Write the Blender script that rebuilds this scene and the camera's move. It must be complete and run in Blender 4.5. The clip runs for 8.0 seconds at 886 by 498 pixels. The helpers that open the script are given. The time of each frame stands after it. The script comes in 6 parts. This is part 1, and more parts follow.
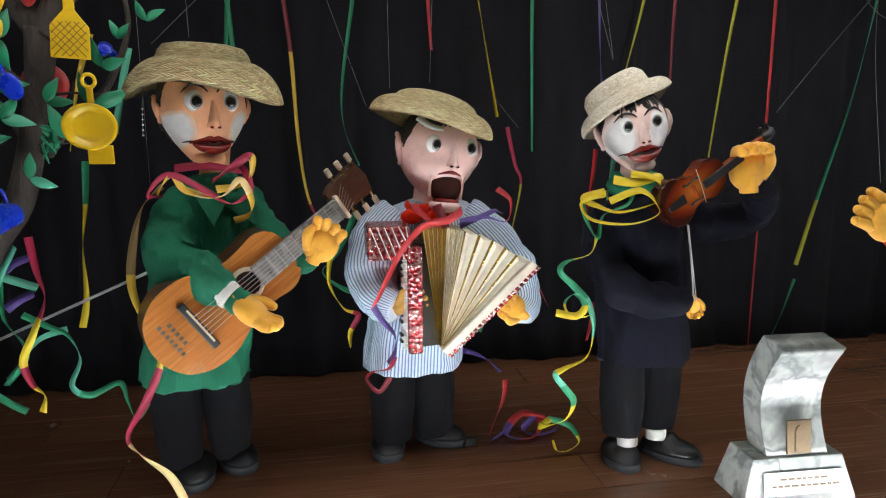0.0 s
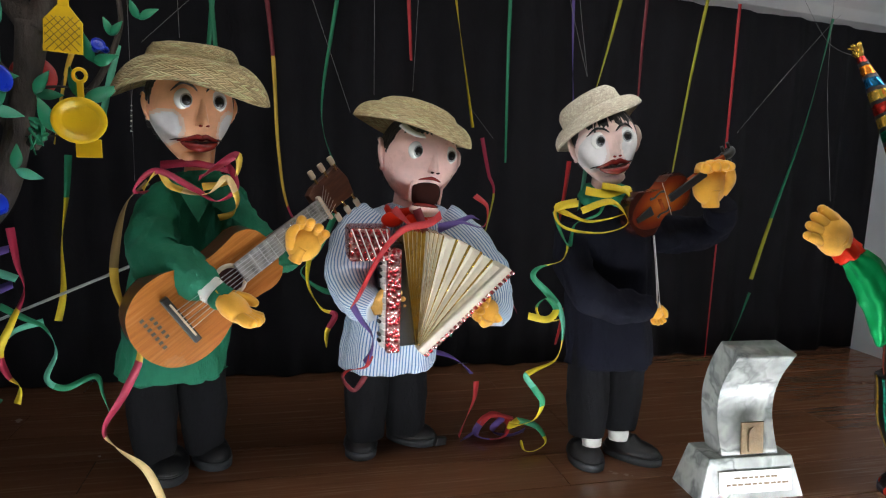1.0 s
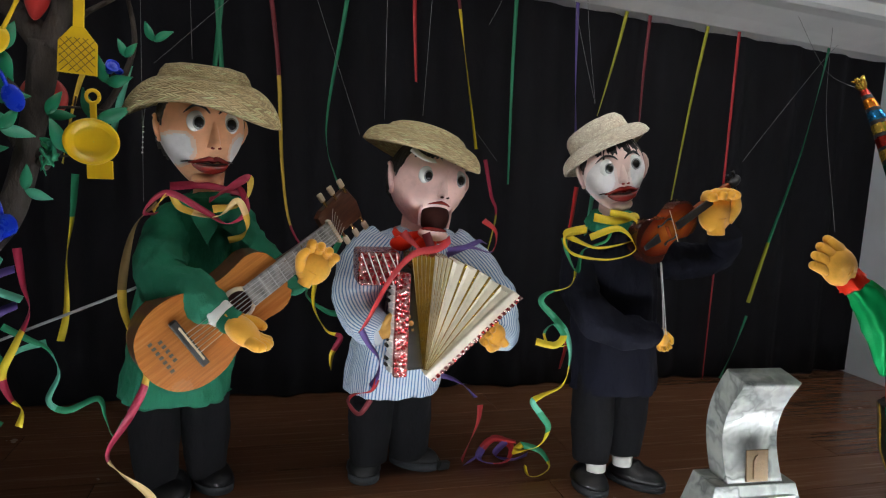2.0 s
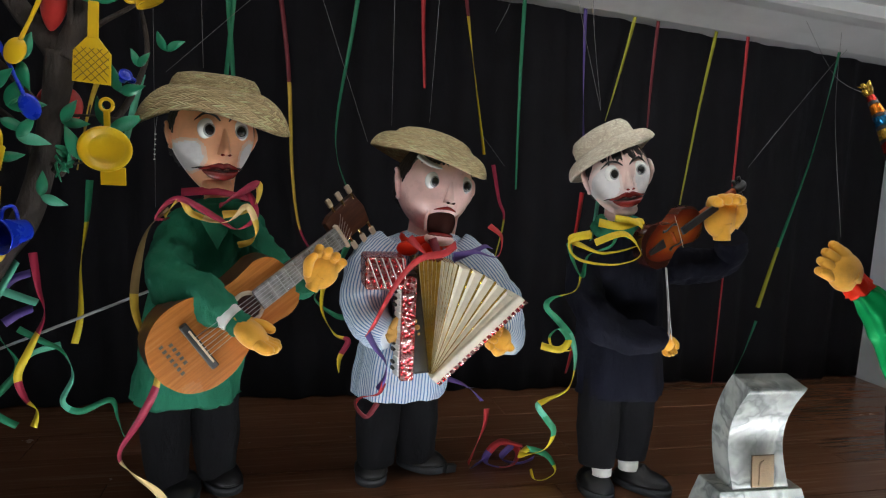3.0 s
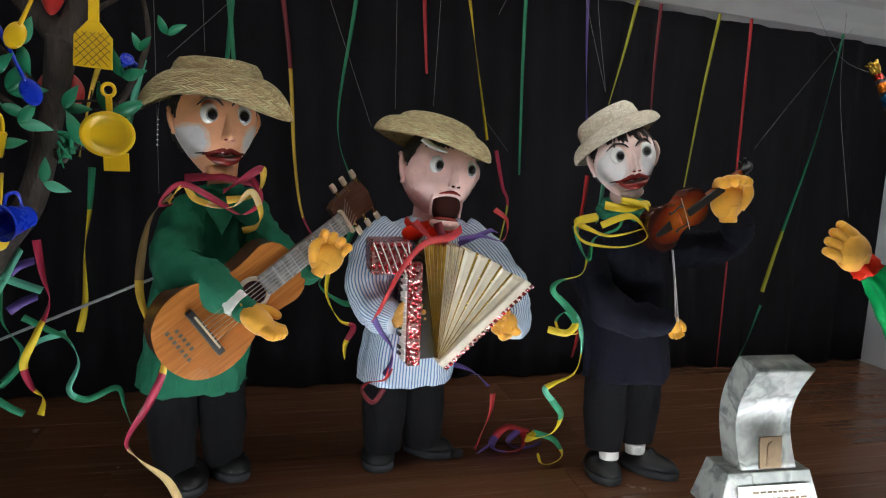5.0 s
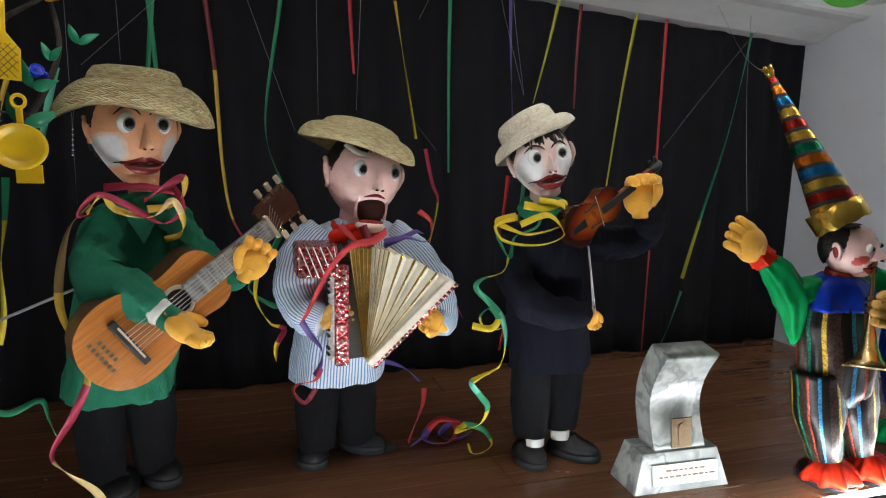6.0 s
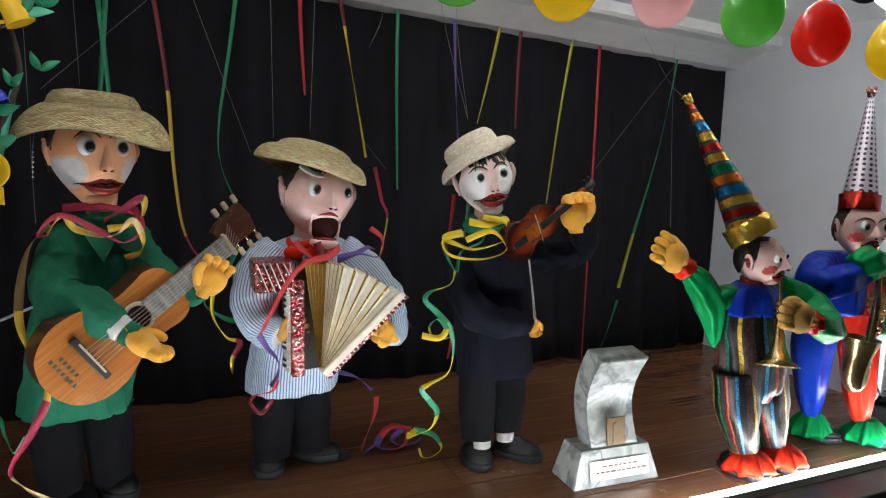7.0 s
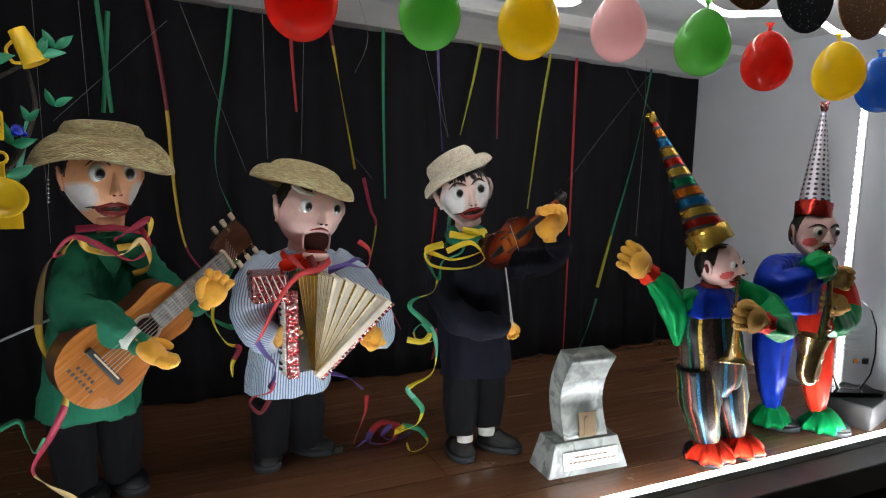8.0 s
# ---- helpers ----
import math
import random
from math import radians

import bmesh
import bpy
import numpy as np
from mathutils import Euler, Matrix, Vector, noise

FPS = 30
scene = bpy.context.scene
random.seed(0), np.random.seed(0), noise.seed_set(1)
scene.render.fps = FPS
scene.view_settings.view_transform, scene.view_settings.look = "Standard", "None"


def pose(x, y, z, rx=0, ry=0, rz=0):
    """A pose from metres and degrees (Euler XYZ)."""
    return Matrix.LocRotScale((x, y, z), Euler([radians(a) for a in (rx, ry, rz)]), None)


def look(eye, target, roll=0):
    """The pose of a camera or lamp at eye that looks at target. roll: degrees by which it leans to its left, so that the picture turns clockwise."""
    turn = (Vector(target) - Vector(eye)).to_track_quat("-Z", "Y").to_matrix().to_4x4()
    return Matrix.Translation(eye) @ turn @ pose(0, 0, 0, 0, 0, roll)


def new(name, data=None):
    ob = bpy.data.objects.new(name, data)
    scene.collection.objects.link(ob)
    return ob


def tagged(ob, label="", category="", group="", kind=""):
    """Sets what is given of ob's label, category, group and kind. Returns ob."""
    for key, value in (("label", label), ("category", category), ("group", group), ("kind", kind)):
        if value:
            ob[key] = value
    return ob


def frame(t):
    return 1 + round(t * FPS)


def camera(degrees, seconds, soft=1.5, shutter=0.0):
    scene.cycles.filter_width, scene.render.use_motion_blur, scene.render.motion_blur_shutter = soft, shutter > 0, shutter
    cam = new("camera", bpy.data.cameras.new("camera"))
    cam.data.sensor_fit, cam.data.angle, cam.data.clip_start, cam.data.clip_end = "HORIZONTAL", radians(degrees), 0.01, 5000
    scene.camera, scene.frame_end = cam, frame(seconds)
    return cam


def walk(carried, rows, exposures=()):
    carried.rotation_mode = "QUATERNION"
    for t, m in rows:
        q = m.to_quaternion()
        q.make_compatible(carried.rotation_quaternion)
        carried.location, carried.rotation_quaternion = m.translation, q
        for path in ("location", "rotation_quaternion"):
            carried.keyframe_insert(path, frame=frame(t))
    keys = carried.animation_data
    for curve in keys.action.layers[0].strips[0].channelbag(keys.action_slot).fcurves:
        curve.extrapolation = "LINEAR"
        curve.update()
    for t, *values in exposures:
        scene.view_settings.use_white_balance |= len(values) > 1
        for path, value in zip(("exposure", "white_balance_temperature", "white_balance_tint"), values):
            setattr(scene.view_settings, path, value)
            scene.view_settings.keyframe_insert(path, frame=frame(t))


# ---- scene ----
cam = camera(68.7, 8.0, 1.15)
PATH = [
    (0, (0.364, 0.35, 0.612), (0.722, 2.289, 0.282), -0.3),
    (0.5, (0.325, 0.33, 0.62), (0.783, 2.252, 0.309), 0.3),
    (1, (0.33, 0.314, 0.605), (0.799, 2.236, 0.309), 1.8),
    (1.5, (0.327, 0.336, 0.613), (0.807, 2.257, 0.331), 2.4),
    (2, (0.293, 0.326, 0.624), (0.799, 2.245, 0.369), 2.7),
    (3.5, (0.304, 0.309, 0.629), (0.751, 2.243, 0.382), 2.4),
    (4, (0.287, 0.313, 0.613), (0.733, 2.245, 0.35), 2.0),
    (5.5, (0.307, 0.317, 0.619), (0.815, 2.231, 0.34), 2.2),
    (6, (0.322, 0.277, 0.645), (0.948, 2.152, 0.341), 1.3),
    (6.5, (0.306, 0.256, 0.65), (1.055, 2.089, 0.369), 1.3),
    (7, (0.291, 0.206, 0.662), (1.07, 2.029, 0.398), 1.4),
    (7.5, (0.281, 0.155, 0.695), (1.046, 1.979, 0.398), 1.0),
    (8, (0.274, 0.1, 0.717), (1.067, 1.914, 0.429), 0.8),
]
walk(cam, [(t, look(eye, target, roll)) for t, eye, target, roll in PATH], [(0, 0.26), (0.5, 0.13), (1, -0.03), (1.5, -0.20), (3.5, -0.26), (5.5, -0.13), (7, -0.03), (8, -0.24)])

# ---- world and lights ----
world = bpy.data.worlds.new("world")
scene.world = world
world.use_nodes = True
world.node_tree.nodes["Background"].inputs[0].default_value = (0.75, 0.85, 1.0, 1)
world.node_tree.nodes["Background"].inputs[1].default_value = 0.02
scene.view_settings.exposure = 0.0
LED_POWER = 80.0
ROPE_POWER = 38.0
WALL_POWER = 5.0
LAMP_POWER = 40.0


# ---- materials ----
def nodes_of(name):
    m = bpy.data.materials.new(name)
    m.use_nodes = True
    return m, m.node_tree, m.node_tree.nodes["Principled BSDF"]


def link(t, a, b):
    t.links.new(a, b)


def noise_node(t, vec, scale, detail=4.0, rough=0.6):
    n = t.nodes.new("ShaderNodeTexNoise")
    n.inputs["Scale"].default_value, n.inputs["Detail"].default_value = scale, detail
    n.inputs["Roughness"].default_value = rough
    if vec:
        link(t, vec, n.inputs["Vector"])
    return n


def coords(t, kind="Object", scale=(1, 1, 1), rot=(0, 0, 0)):
    c = t.nodes.new("ShaderNodeTexCoord")
    m = t.nodes.new("ShaderNodeMapping")
    m.inputs["Scale"].default_value = scale
    m.inputs["Rotation"].default_value = rot
    link(t, c.outputs[kind], m.inputs["Vector"])
    return m.outputs["Vector"]


def ramp(t, fac, stops, constant=False):
    r = t.nodes.new("ShaderNodeValToRGB")
    r.color_ramp.interpolation = "CONSTANT" if constant else "LINEAR"
    while len(r.color_ramp.elements) < len(stops):
        r.color_ramp.elements.new(0.5)
    for e, (p, c) in zip(r.color_ramp.elements, stops):
        e.position, e.color = p, (*c, 1)
    link(t, fac, r.inputs["Fac"])
    return r.outputs["Color"]


def add_bump(t, bsdf, height, strength, dist=0.002):
    b = t.nodes.new("ShaderNodeBump")
    b.inputs["Strength"].default_value, b.inputs["Distance"].default_value = strength, dist
    link(t, height, b.inputs["Height"])
    link(t, b.outputs["Normal"], bsdf.inputs["Normal"])


def lift(c, k):
    return tuple(min(1.0, a * (1 + k)) for a in c)


def mix(c, k, to=(0, 0, 0)):
    return tuple(a * (1 - k) + b * k for a, b in zip(c, to))


def paint(name, col, rough=0.5, var=0.25, scale=14.0, bump=0.25, bscale=160.0, metal=0.0, sheen=0.0, coat=0.0, dist=0.0015, stretch=(1, 1, 1), random=0.0):
    """A plain surface with mottling, fine relief and uneven gloss."""
    m, t, b = nodes_of(name)
    v = coords(t, scale=stretch)
    n = noise_node(t, v, scale)
    c = ramp(t, n.outputs["Fac"], [(0.3, mix(col, var)), (0.5, col), (0.75, lift(col, var * 0.6))])
    if random:
        o = t.nodes.new("ShaderNodeObjectInfo")
        h = t.nodes.new("ShaderNodeHueSaturation")
        mr = t.nodes.new("ShaderNodeMapRange")
        mr.inputs["To Min"].default_value, mr.inputs["To Max"].default_value = 1 - random, 1 + random
        link(t, o.outputs["Random"], mr.inputs["Value"])
        link(t, mr.outputs["Result"], h.inputs["Value"])
        link(t, c, h.inputs["Color"])
        c = h.outputs["Color"]
    link(t, c, b.inputs["Base Color"])
    g = noise_node(t, v, scale * 3.1, 3)
    mr2 = t.nodes.new("ShaderNodeMapRange")
    mr2.inputs["To Min"].default_value, mr2.inputs["To Max"].default_value = max(0.03, rough - 0.12), min(1, rough + 0.12)
    link(t, g.outputs["Fac"], mr2.inputs["Value"])
    link(t, mr2.outputs["Result"], b.inputs["Roughness"])
    b.inputs["Metallic"].default_value = metal
    b.inputs["Sheen Weight"].default_value = sheen
    b.inputs["Coat Weight"].default_value = coat
    if bump:
        add_bump(t, b, noise_node(t, v, bscale, 5).outputs["Fac"], bump, dist)
    return m


def cloth(name, col, fold=0.5, rough=0.85, var=0.3, sheen=0.2):
    """Woven cloth: fine threads over soft creases."""
    m, t, b = nodes_of(name)
    v = coords(t)
    n = noise_node(t, v, 9)
    link(t, ramp(t, n.outputs["Fac"], [(0.3, mix(col, var)), (0.7, lift(col, 0.2))]), b.inputs["Base Color"])
    b.inputs["Roughness"].default_value = rough
    b.inputs["Sheen Weight"].default_value = sheen
    crease = noise_node(t, coords(t, scale=(1, 1, 0.45), rot=(0.3, 0.5, 0)), 19, 4, 0.55)
    fine = noise_node(t, v, 700, 2)
    s = t.nodes.new("ShaderNodeMath")
    s.operation = "MULTIPLY_ADD"
    link(t, fine.outputs["Fac"], s.inputs[0])
    s.inputs[1].default_value = 0.08
    link(t, crease.outputs["Fac"], s.inputs[2])
    add_bump(t, b, s.outputs[0], fold, 0.03)
    return m


def satin(name, col):
    """Smooth shiny cloth with long soft folds."""
    m, t, b = nodes_of(name)
    v = coords(t)
    n = noise_node(t, coords(t, scale=(1.0, 1.0, 0.22), rot=(0.1, 0.35, 0)), 24, 1, 0.4)
    link(t, ramp(t, noise_node(t, v, 12).outputs["Fac"], [(0.3, mix(col, 0.25)), (0.7, col)]), b.inputs["Base Color"])
    b.inputs["Roughness"].default_value = 0.32
    b.inputs["Anisotropic"].default_value = 0.5
    b.inputs["Specular IOR Level"].default_value = 0.75
    b.inputs["Specular Tint"].default_value = (*lift(col, 0.6), 1)
    add_bump(t, b, n.outputs["Fac"], 0.7, 0.03)
    return m


def foil(name, col, scale=90.0, rough=0.22, crush=0.5, worn=0.0):
    """Crumpled metallic paper; worn sets how strongly pale glints are painted in."""
    m, t, b = nodes_of(name)
    v = coords(t)
    vo = t.nodes.new("ShaderNodeTexVoronoi")
    vo.inputs["Scale"].default_value = scale
    link(t, v, vo.inputs["Vector"])
    base = ramp(t, noise_node(t, v, 30).outputs["Fac"], [(0.3, mix(col, 0.4)), (0.7, col)])
    # pale glints on the crushed ridges, painted into the colour
    mx = t.nodes.new("ShaderNodeMix")
    mx.data_type = "RGBA"
    link(t, ramp(t, vo.outputs["Distance"], [(0.42, (0, 0, 0)), (0.62, (worn, worn, worn))]), mx.inputs["Factor"])
    link(t, base, mx.inputs["A"])
    mx.inputs["B"].default_value = (0.8, 0.72, 0.68, 1)
    link(t, mx.outputs["Result"], b.inputs["Base Color"])
    b.inputs["Metallic"].default_value, b.inputs["Roughness"].default_value = 0.8, rough
    add_bump(t, b, vo.outputs["Distance"], crush, 0.006)
    return m


def glowing(name, col, strength):
    m, t, b = nodes_of(name)
    b.inputs["Base Color"].default_value = (*col, 1)
    b.inputs["Emission Color"].default_value = (*col, 1)
    b.inputs["Emission Strength"].default_value = strength
    return m


def plank_wood(name, dark, mid, rough=0.3, random=0.25, along=(2.2, 26, 26)):
    m, t, b = nodes_of(name)
    o = t.nodes.new("ShaderNodeObjectInfo")
    c = t.nodes.new("ShaderNodeTexCoord")
    add = t.nodes.new("ShaderNodeVectorMath")
    add.operation = "ADD"
    link(t, c.outputs["Object"], add.inputs[0])
    sc = t.nodes.new("ShaderNodeMath")
    sc.operation = "MULTIPLY"
    sc.inputs[1].default_value = 37.0
    link(t, o.outputs["Random"], sc.inputs[0])
    link(t, sc.outputs[0], add.inputs[1])
    mp = t.nodes.new("ShaderNodeMapping")
    mp.inputs["Scale"].default_value = along
    link(t, add.outputs[0], mp.inputs["Vector"])
    grain = noise_node(t, mp.outputs[0], 3.0, 8, 0.65)
    col = ramp(t, grain.outputs["Fac"], [(0.32, dark), (0.55, mid), (0.8, mix(mid, 0.12, (1, 0.8, 0.6)))])
    h = t.nodes.new("ShaderNodeHueSaturation")
    mr = t.nodes.new("ShaderNodeMapRange")
    mr.inputs["To Min"].default_value, mr.inputs["To Max"].default_value = 1 - random, 1 + random
    link(t, o.outputs["Random"], mr.inputs["Value"])
    link(t, mr.outputs["Result"], h.inputs["Value"])
    link(t, col, h.inputs["Color"])
    # pale scuffs worn through the varnish
    sv = t.nodes.new("ShaderNodeMapping")
    sv.inputs["Scale"].default_value = (5, 30, 5)
    link(t, add.outputs[0], sv.inputs["Vector"])
    scuff = noise_node(t, sv.outputs[0], 2.0, 6, 0.7)
    fac = ramp(t, scuff.outputs["Fac"], [(0.76, (0, 0, 0)), (0.84, (0.12, 0.12, 0.12))])
    mx = t.nodes.new("ShaderNodeMix")
    mx.data_type = "RGBA"
    link(t, fac, mx.inputs["Factor"])
    link(t, h.outputs["Color"], mx.inputs["A"])
    mx.inputs["B"].default_value = (0.3, 0.2, 0.13, 1)
    link(t, mx.outputs["Result"], b.inputs["Base Color"])
    rr = t.nodes.new("ShaderNodeMapRange")
    rr.inputs["To Min"].default_value, rr.inputs["To Max"].default_value = rough - 0.08, rough + 0.2
    link(t, noise_node(t, add.outputs[0], 9, 5).outputs["Fac"], rr.inputs["Value"])
    link(t, rr.outputs["Result"], b.inputs["Roughness"])
    add_bump(t, b, grain.outputs["Fac"], 0.05, 0.002)
    return m


def calc(t, op, a, b=None):
    n = t.nodes.new("ShaderNodeMath")
    n.operation = op
    for k, v in enumerate((a, b)):
        if v is None:
            continue
        if isinstance(v, (int, float)):
            n.inputs[k].default_value = v
        else:
            link(t, v, n.inputs[k])
    return n.outputs[0]


def straw(name, pale, dark, across=120.0, up=22.0, depth=0.8):
    """Plaited straw: strands that slant one way and then the other, row by row."""
    m, t, b = nodes_of(name)
    c = t.nodes.new("ShaderNodeTexCoord")
    wob = noise_node(t, c.outputs["Object"], 30, 3)
    sp = t.nodes.new("ShaderNodeSeparateXYZ")
    link(t, c.outputs["UV"], sp.inputs[0])
    v = calc(t, "MULTIPLY_ADD", sp.outputs["Y"], up)
    link(t, calc(t, "MULTIPLY", wob.outputs["Fac"], 1.5), v.node.inputs[2])
    tri = calc(t, "PINGPONG", v, 1.0)
    x = calc(t, "MULTIPLY_ADD", sp.outputs["X"], across)
    link(t, calc(t, "MULTIPLY", tri, 1.5), x.node.inputs[2])
    strand = calc(t, "MULTIPLY", calc(t, "PINGPONG", x, 0.5), 2.0)
    seam = calc(t, "PINGPONG", v, 0.5)
    height = calc(t, "MINIMUM", strand, calc(t, "MULTIPLY", seam, 5.0))
    cell = t.nodes.new("ShaderNodeCombineXYZ")
    link(t, calc(t, "FLOOR", x), cell.inputs[0])
    link(t, calc(t, "FLOOR", v), cell.inputs[1])
    wn = t.nodes.new("ShaderNodeTexWhiteNoise")
    link(t, cell.outputs[0], wn.inputs["Vector"])
    own = ramp(t, wn.outputs["Value"], [(0.0, mix(pale, 0.62, dark)), (0.35, mix(pale, 0.2, dark)), (0.6, pale), (1.0, lift(pale, 0.4))])
    mx = t.nodes.new("ShaderNodeMix")
    mx.data_type = "RGBA"
    link(t, ramp(t, height, [(0.0, (0, 0, 0)), (0.26, (1, 1, 1))]), mx.inputs["Factor"])
    mx.inputs["A"].default_value = (*dark, 1)
    link(t, own, mx.inputs["B"])
    m2 = t.nodes.new("ShaderNodeMix")
    m2.data_type, m2.blend_type = "RGBA", "MULTIPLY"
    m2.inputs["Factor"].default_value = 0.6
    link(t, mx.outputs["Result"], m2.inputs["A"])
    link(t, ramp(t, noise_node(t, c.outputs["Object"], 14).outputs["Fac"], [(0.3, (0.84, 0.79, 0.70)), (0.7, (1, 1, 1))]), m2.inputs["B"])
    link(t, m2.outputs["Result"], b.inputs["Base Color"])
    b.inputs["Roughness"].default_value = 0.5
    add_bump(t, b, height, depth, 0.004)
    return m


def striped(name, stops, count, rough=0.8, metal=0.0, axis="X", fold=0.4):
    """Stripes that run along the cloth; stops are shares of one repeat."""
    m, t, b = nodes_of(name)
    c = t.nodes.new("ShaderNodeTexCoord")
    s = t.nodes.new("ShaderNodeSeparateXYZ")
    link(t, c.outputs["UV"], s.inputs[0])
    k = t.nodes.new("ShaderNodeMath")
    k.operation = "MULTIPLY"
    k.inputs[1].default_value = count
    link(t, s.outputs[axis], k.inputs[0])
    fr = t.nodes.new("ShaderNodeMath")
    fr.operation = "FRACT"
    link(t, k.outputs[0], fr.inputs[0])
    col = ramp(t, fr.outputs[0], stops, True)
    link(t, col, b.inputs["Base Color"])
    b.inputs["Roughness"].default_value, b.inputs["Metallic"].default_value = rough, metal
    crease = noise_node(t, coords(t, scale=(1, 1, 0.4)), 26, 3, 0.5)
    add_bump(t, b, crease.outputs["Fac"], fold, 0.012)
    return m, t, b, col


def marble(name):
    m, t, b = nodes_of(name)
    v = coords(t)
    w = noise_node(t, v, 7, 4, 0.5)
    ad = t.nodes.new("ShaderNodeVectorMath")
    ad.operation = "MULTIPLY_ADD"
    link(t, w.outputs["Color"], ad.inputs[0])
    ad.inputs[1].default_value = (0.35, 0.35, 0.35)
    link(t, v, ad.inputs[2])
    n = noise_node(t, ad.outputs[0], 5, 3, 0.5)
    link(t, ramp(t, n.outputs["Fac"], [(0.30, (0.17, 0.185, 0.175)), (0.44, (0.33, 0.35, 0.33)), (0.485, (0.12, 0.135, 0.13)), (0.51, (0.30, 0.32, 0.305)), (0.54, (0.38, 0.395, 0.375)), (0.60, (0.20, 0.215, 0.205)), (0.66, (0.36, 0.375, 0.355)), (0.8, (0.44, 0.44, 0.42))]), b.inputs["Base Color"])
    b.inputs["Roughness"].default_value = 0.28
    add_bump(t, b, noise_node(t, v, 60, 4).outputs["Fac"], 0.08)
    return m


def glitter(name, col):
    m, t, b = nodes_of(name)
    v = coords(t)
    vo = t.nodes.new("ShaderNodeTexVoronoi")
    vo.inputs["Scale"].default_value = 420
    link(t, v, vo.inputs["Vector"])
    link(t, ramp(t, vo.outputs["Color"], [(0.3, mix(col, 0.3)), (0.86, col), (0.9, mix(col, 0.7, (1, 0.95, 0.85)))]), b.inputs["Base Color"])
    b.inputs["Roughness"].default_value, b.inputs["Metallic"].default_value = 0.4, 0.3
    add_bump(t, b, vo.outputs["Color"], 0.6, 0.002)
    return m


def rubber(name, col):
    """A stretched skin that lets light through, with a sharp gloss."""
    m, t, b = nodes_of(name)
    v = coords(t)
    c = ramp(t, noise_node(t, v, 9).outputs["Fac"], [(0.3, mix(col, 0.12)), (0.7, col)])
    link(t, c, b.inputs["Base Color"])
    b.inputs["Roughness"].default_value = 0.14
    add_bump(t, b, noise_node(t, v, 55, 3).outputs["Fac"], 0.03)
    tr = t.nodes.new("ShaderNodeBsdfTranslucent")
    link(t, c, tr.inputs["Color"])
    mx = t.nodes.new("ShaderNodeMixShader")
    mx.inputs[0].default_value = 0.70
    link(t, b.outputs[0], mx.inputs[1])
    link(t, tr.outputs[0], mx.inputs[2])
    out = next(n for n in t.nodes if n.type == "OUTPUT_MATERIAL")
    link(t, mx.outputs[0], out.inputs["Surface"])
    return m


def clear(name, col=(0.97, 1, 0.99), rough=0.0):
    m, t, b = nodes_of(name)
    b.inputs["Base Color"].default_value = (*col, 1)
    b.inputs["Transmission Weight"].default_value, b.inputs["Roughness"].default_value, b.inputs["IOR"].default_value = 1, rough, 1.45
    return m


FLOOR_WOOD = plank_wood("varnished_floor_wood", (0.135, 0.058, 0.030), (0.160, 0.070, 0.036), 0.16, 0.14, (1.4, 46, 46))
DARK_WOOD = plank_wood("dark_moulding_wood", (0.03, 0.018, 0.012), (0.09, 0.05, 0.03))
WHITE_PAINT = paint("white_wall_paint", (0.71, 0.74, 0.79), 0.6, 0.10, 3.0, 0.12, 60)
SOFFIT_PAINT = paint("soffit_paint", (0.70, 0.71, 0.71), 0.45, 0.12, 5.0, 0.15, 40)
BOUNCE_PAINT = paint("pale_bounce_paint", (0.62, 0.60, 0.56), 0.7, 0.08, 2.0, 0.1, 40)
JOINT_DUST = paint("dusty_joint", (0.20, 0.12, 0.07), 0.8, 0.5, 8)
CREAM_PAINT = paint("dull_sill_paint", (0.13, 0.125, 0.115), 0.5, 0.2, 6.0, 0.15, 60)
CURTAIN = cloth("black_curtain_cloth", (0.0054, 0.0050, 0.0074), 0.25, 0.9, 0.3, 0.0)
CURTAIN.node_tree.nodes["Principled BSDF"].inputs["Specular IOR Level"].default_value = 0.3
LED_GLOW = glowing("led_glow", (0.93, 0.97, 1.0), LED_POWER)
ROPE_GLOW = glowing("rope_glow", (0.97, 0.98, 0.98), ROPE_POWER)
WALL_GLOW = glowing("wall_strip_glow", (0.95, 0.98, 1.0), WALL_POWER)
LAMP_GLOW = glowing("lamp_glow", (1.0, 0.99, 0.96), LAMP_POWER)
MARBLE = marble("grey_marble")
BRONZE = paint("bronze_plaque", (0.12, 0.08, 0.04), 0.45, 0.3, 60, 0.5, 200, metal=0.6)
PAPER_WHITE = paint("white_label_card", (0.85, 0.85, 0.82), 0.5, 0.05)
INK = paint("dark_ink", (0.05, 0.05, 0.05), 0.7, 0.2)
BLACK = paint("black_painted_wood", (0.012, 0.012, 0.013), 0.4, 0.3)


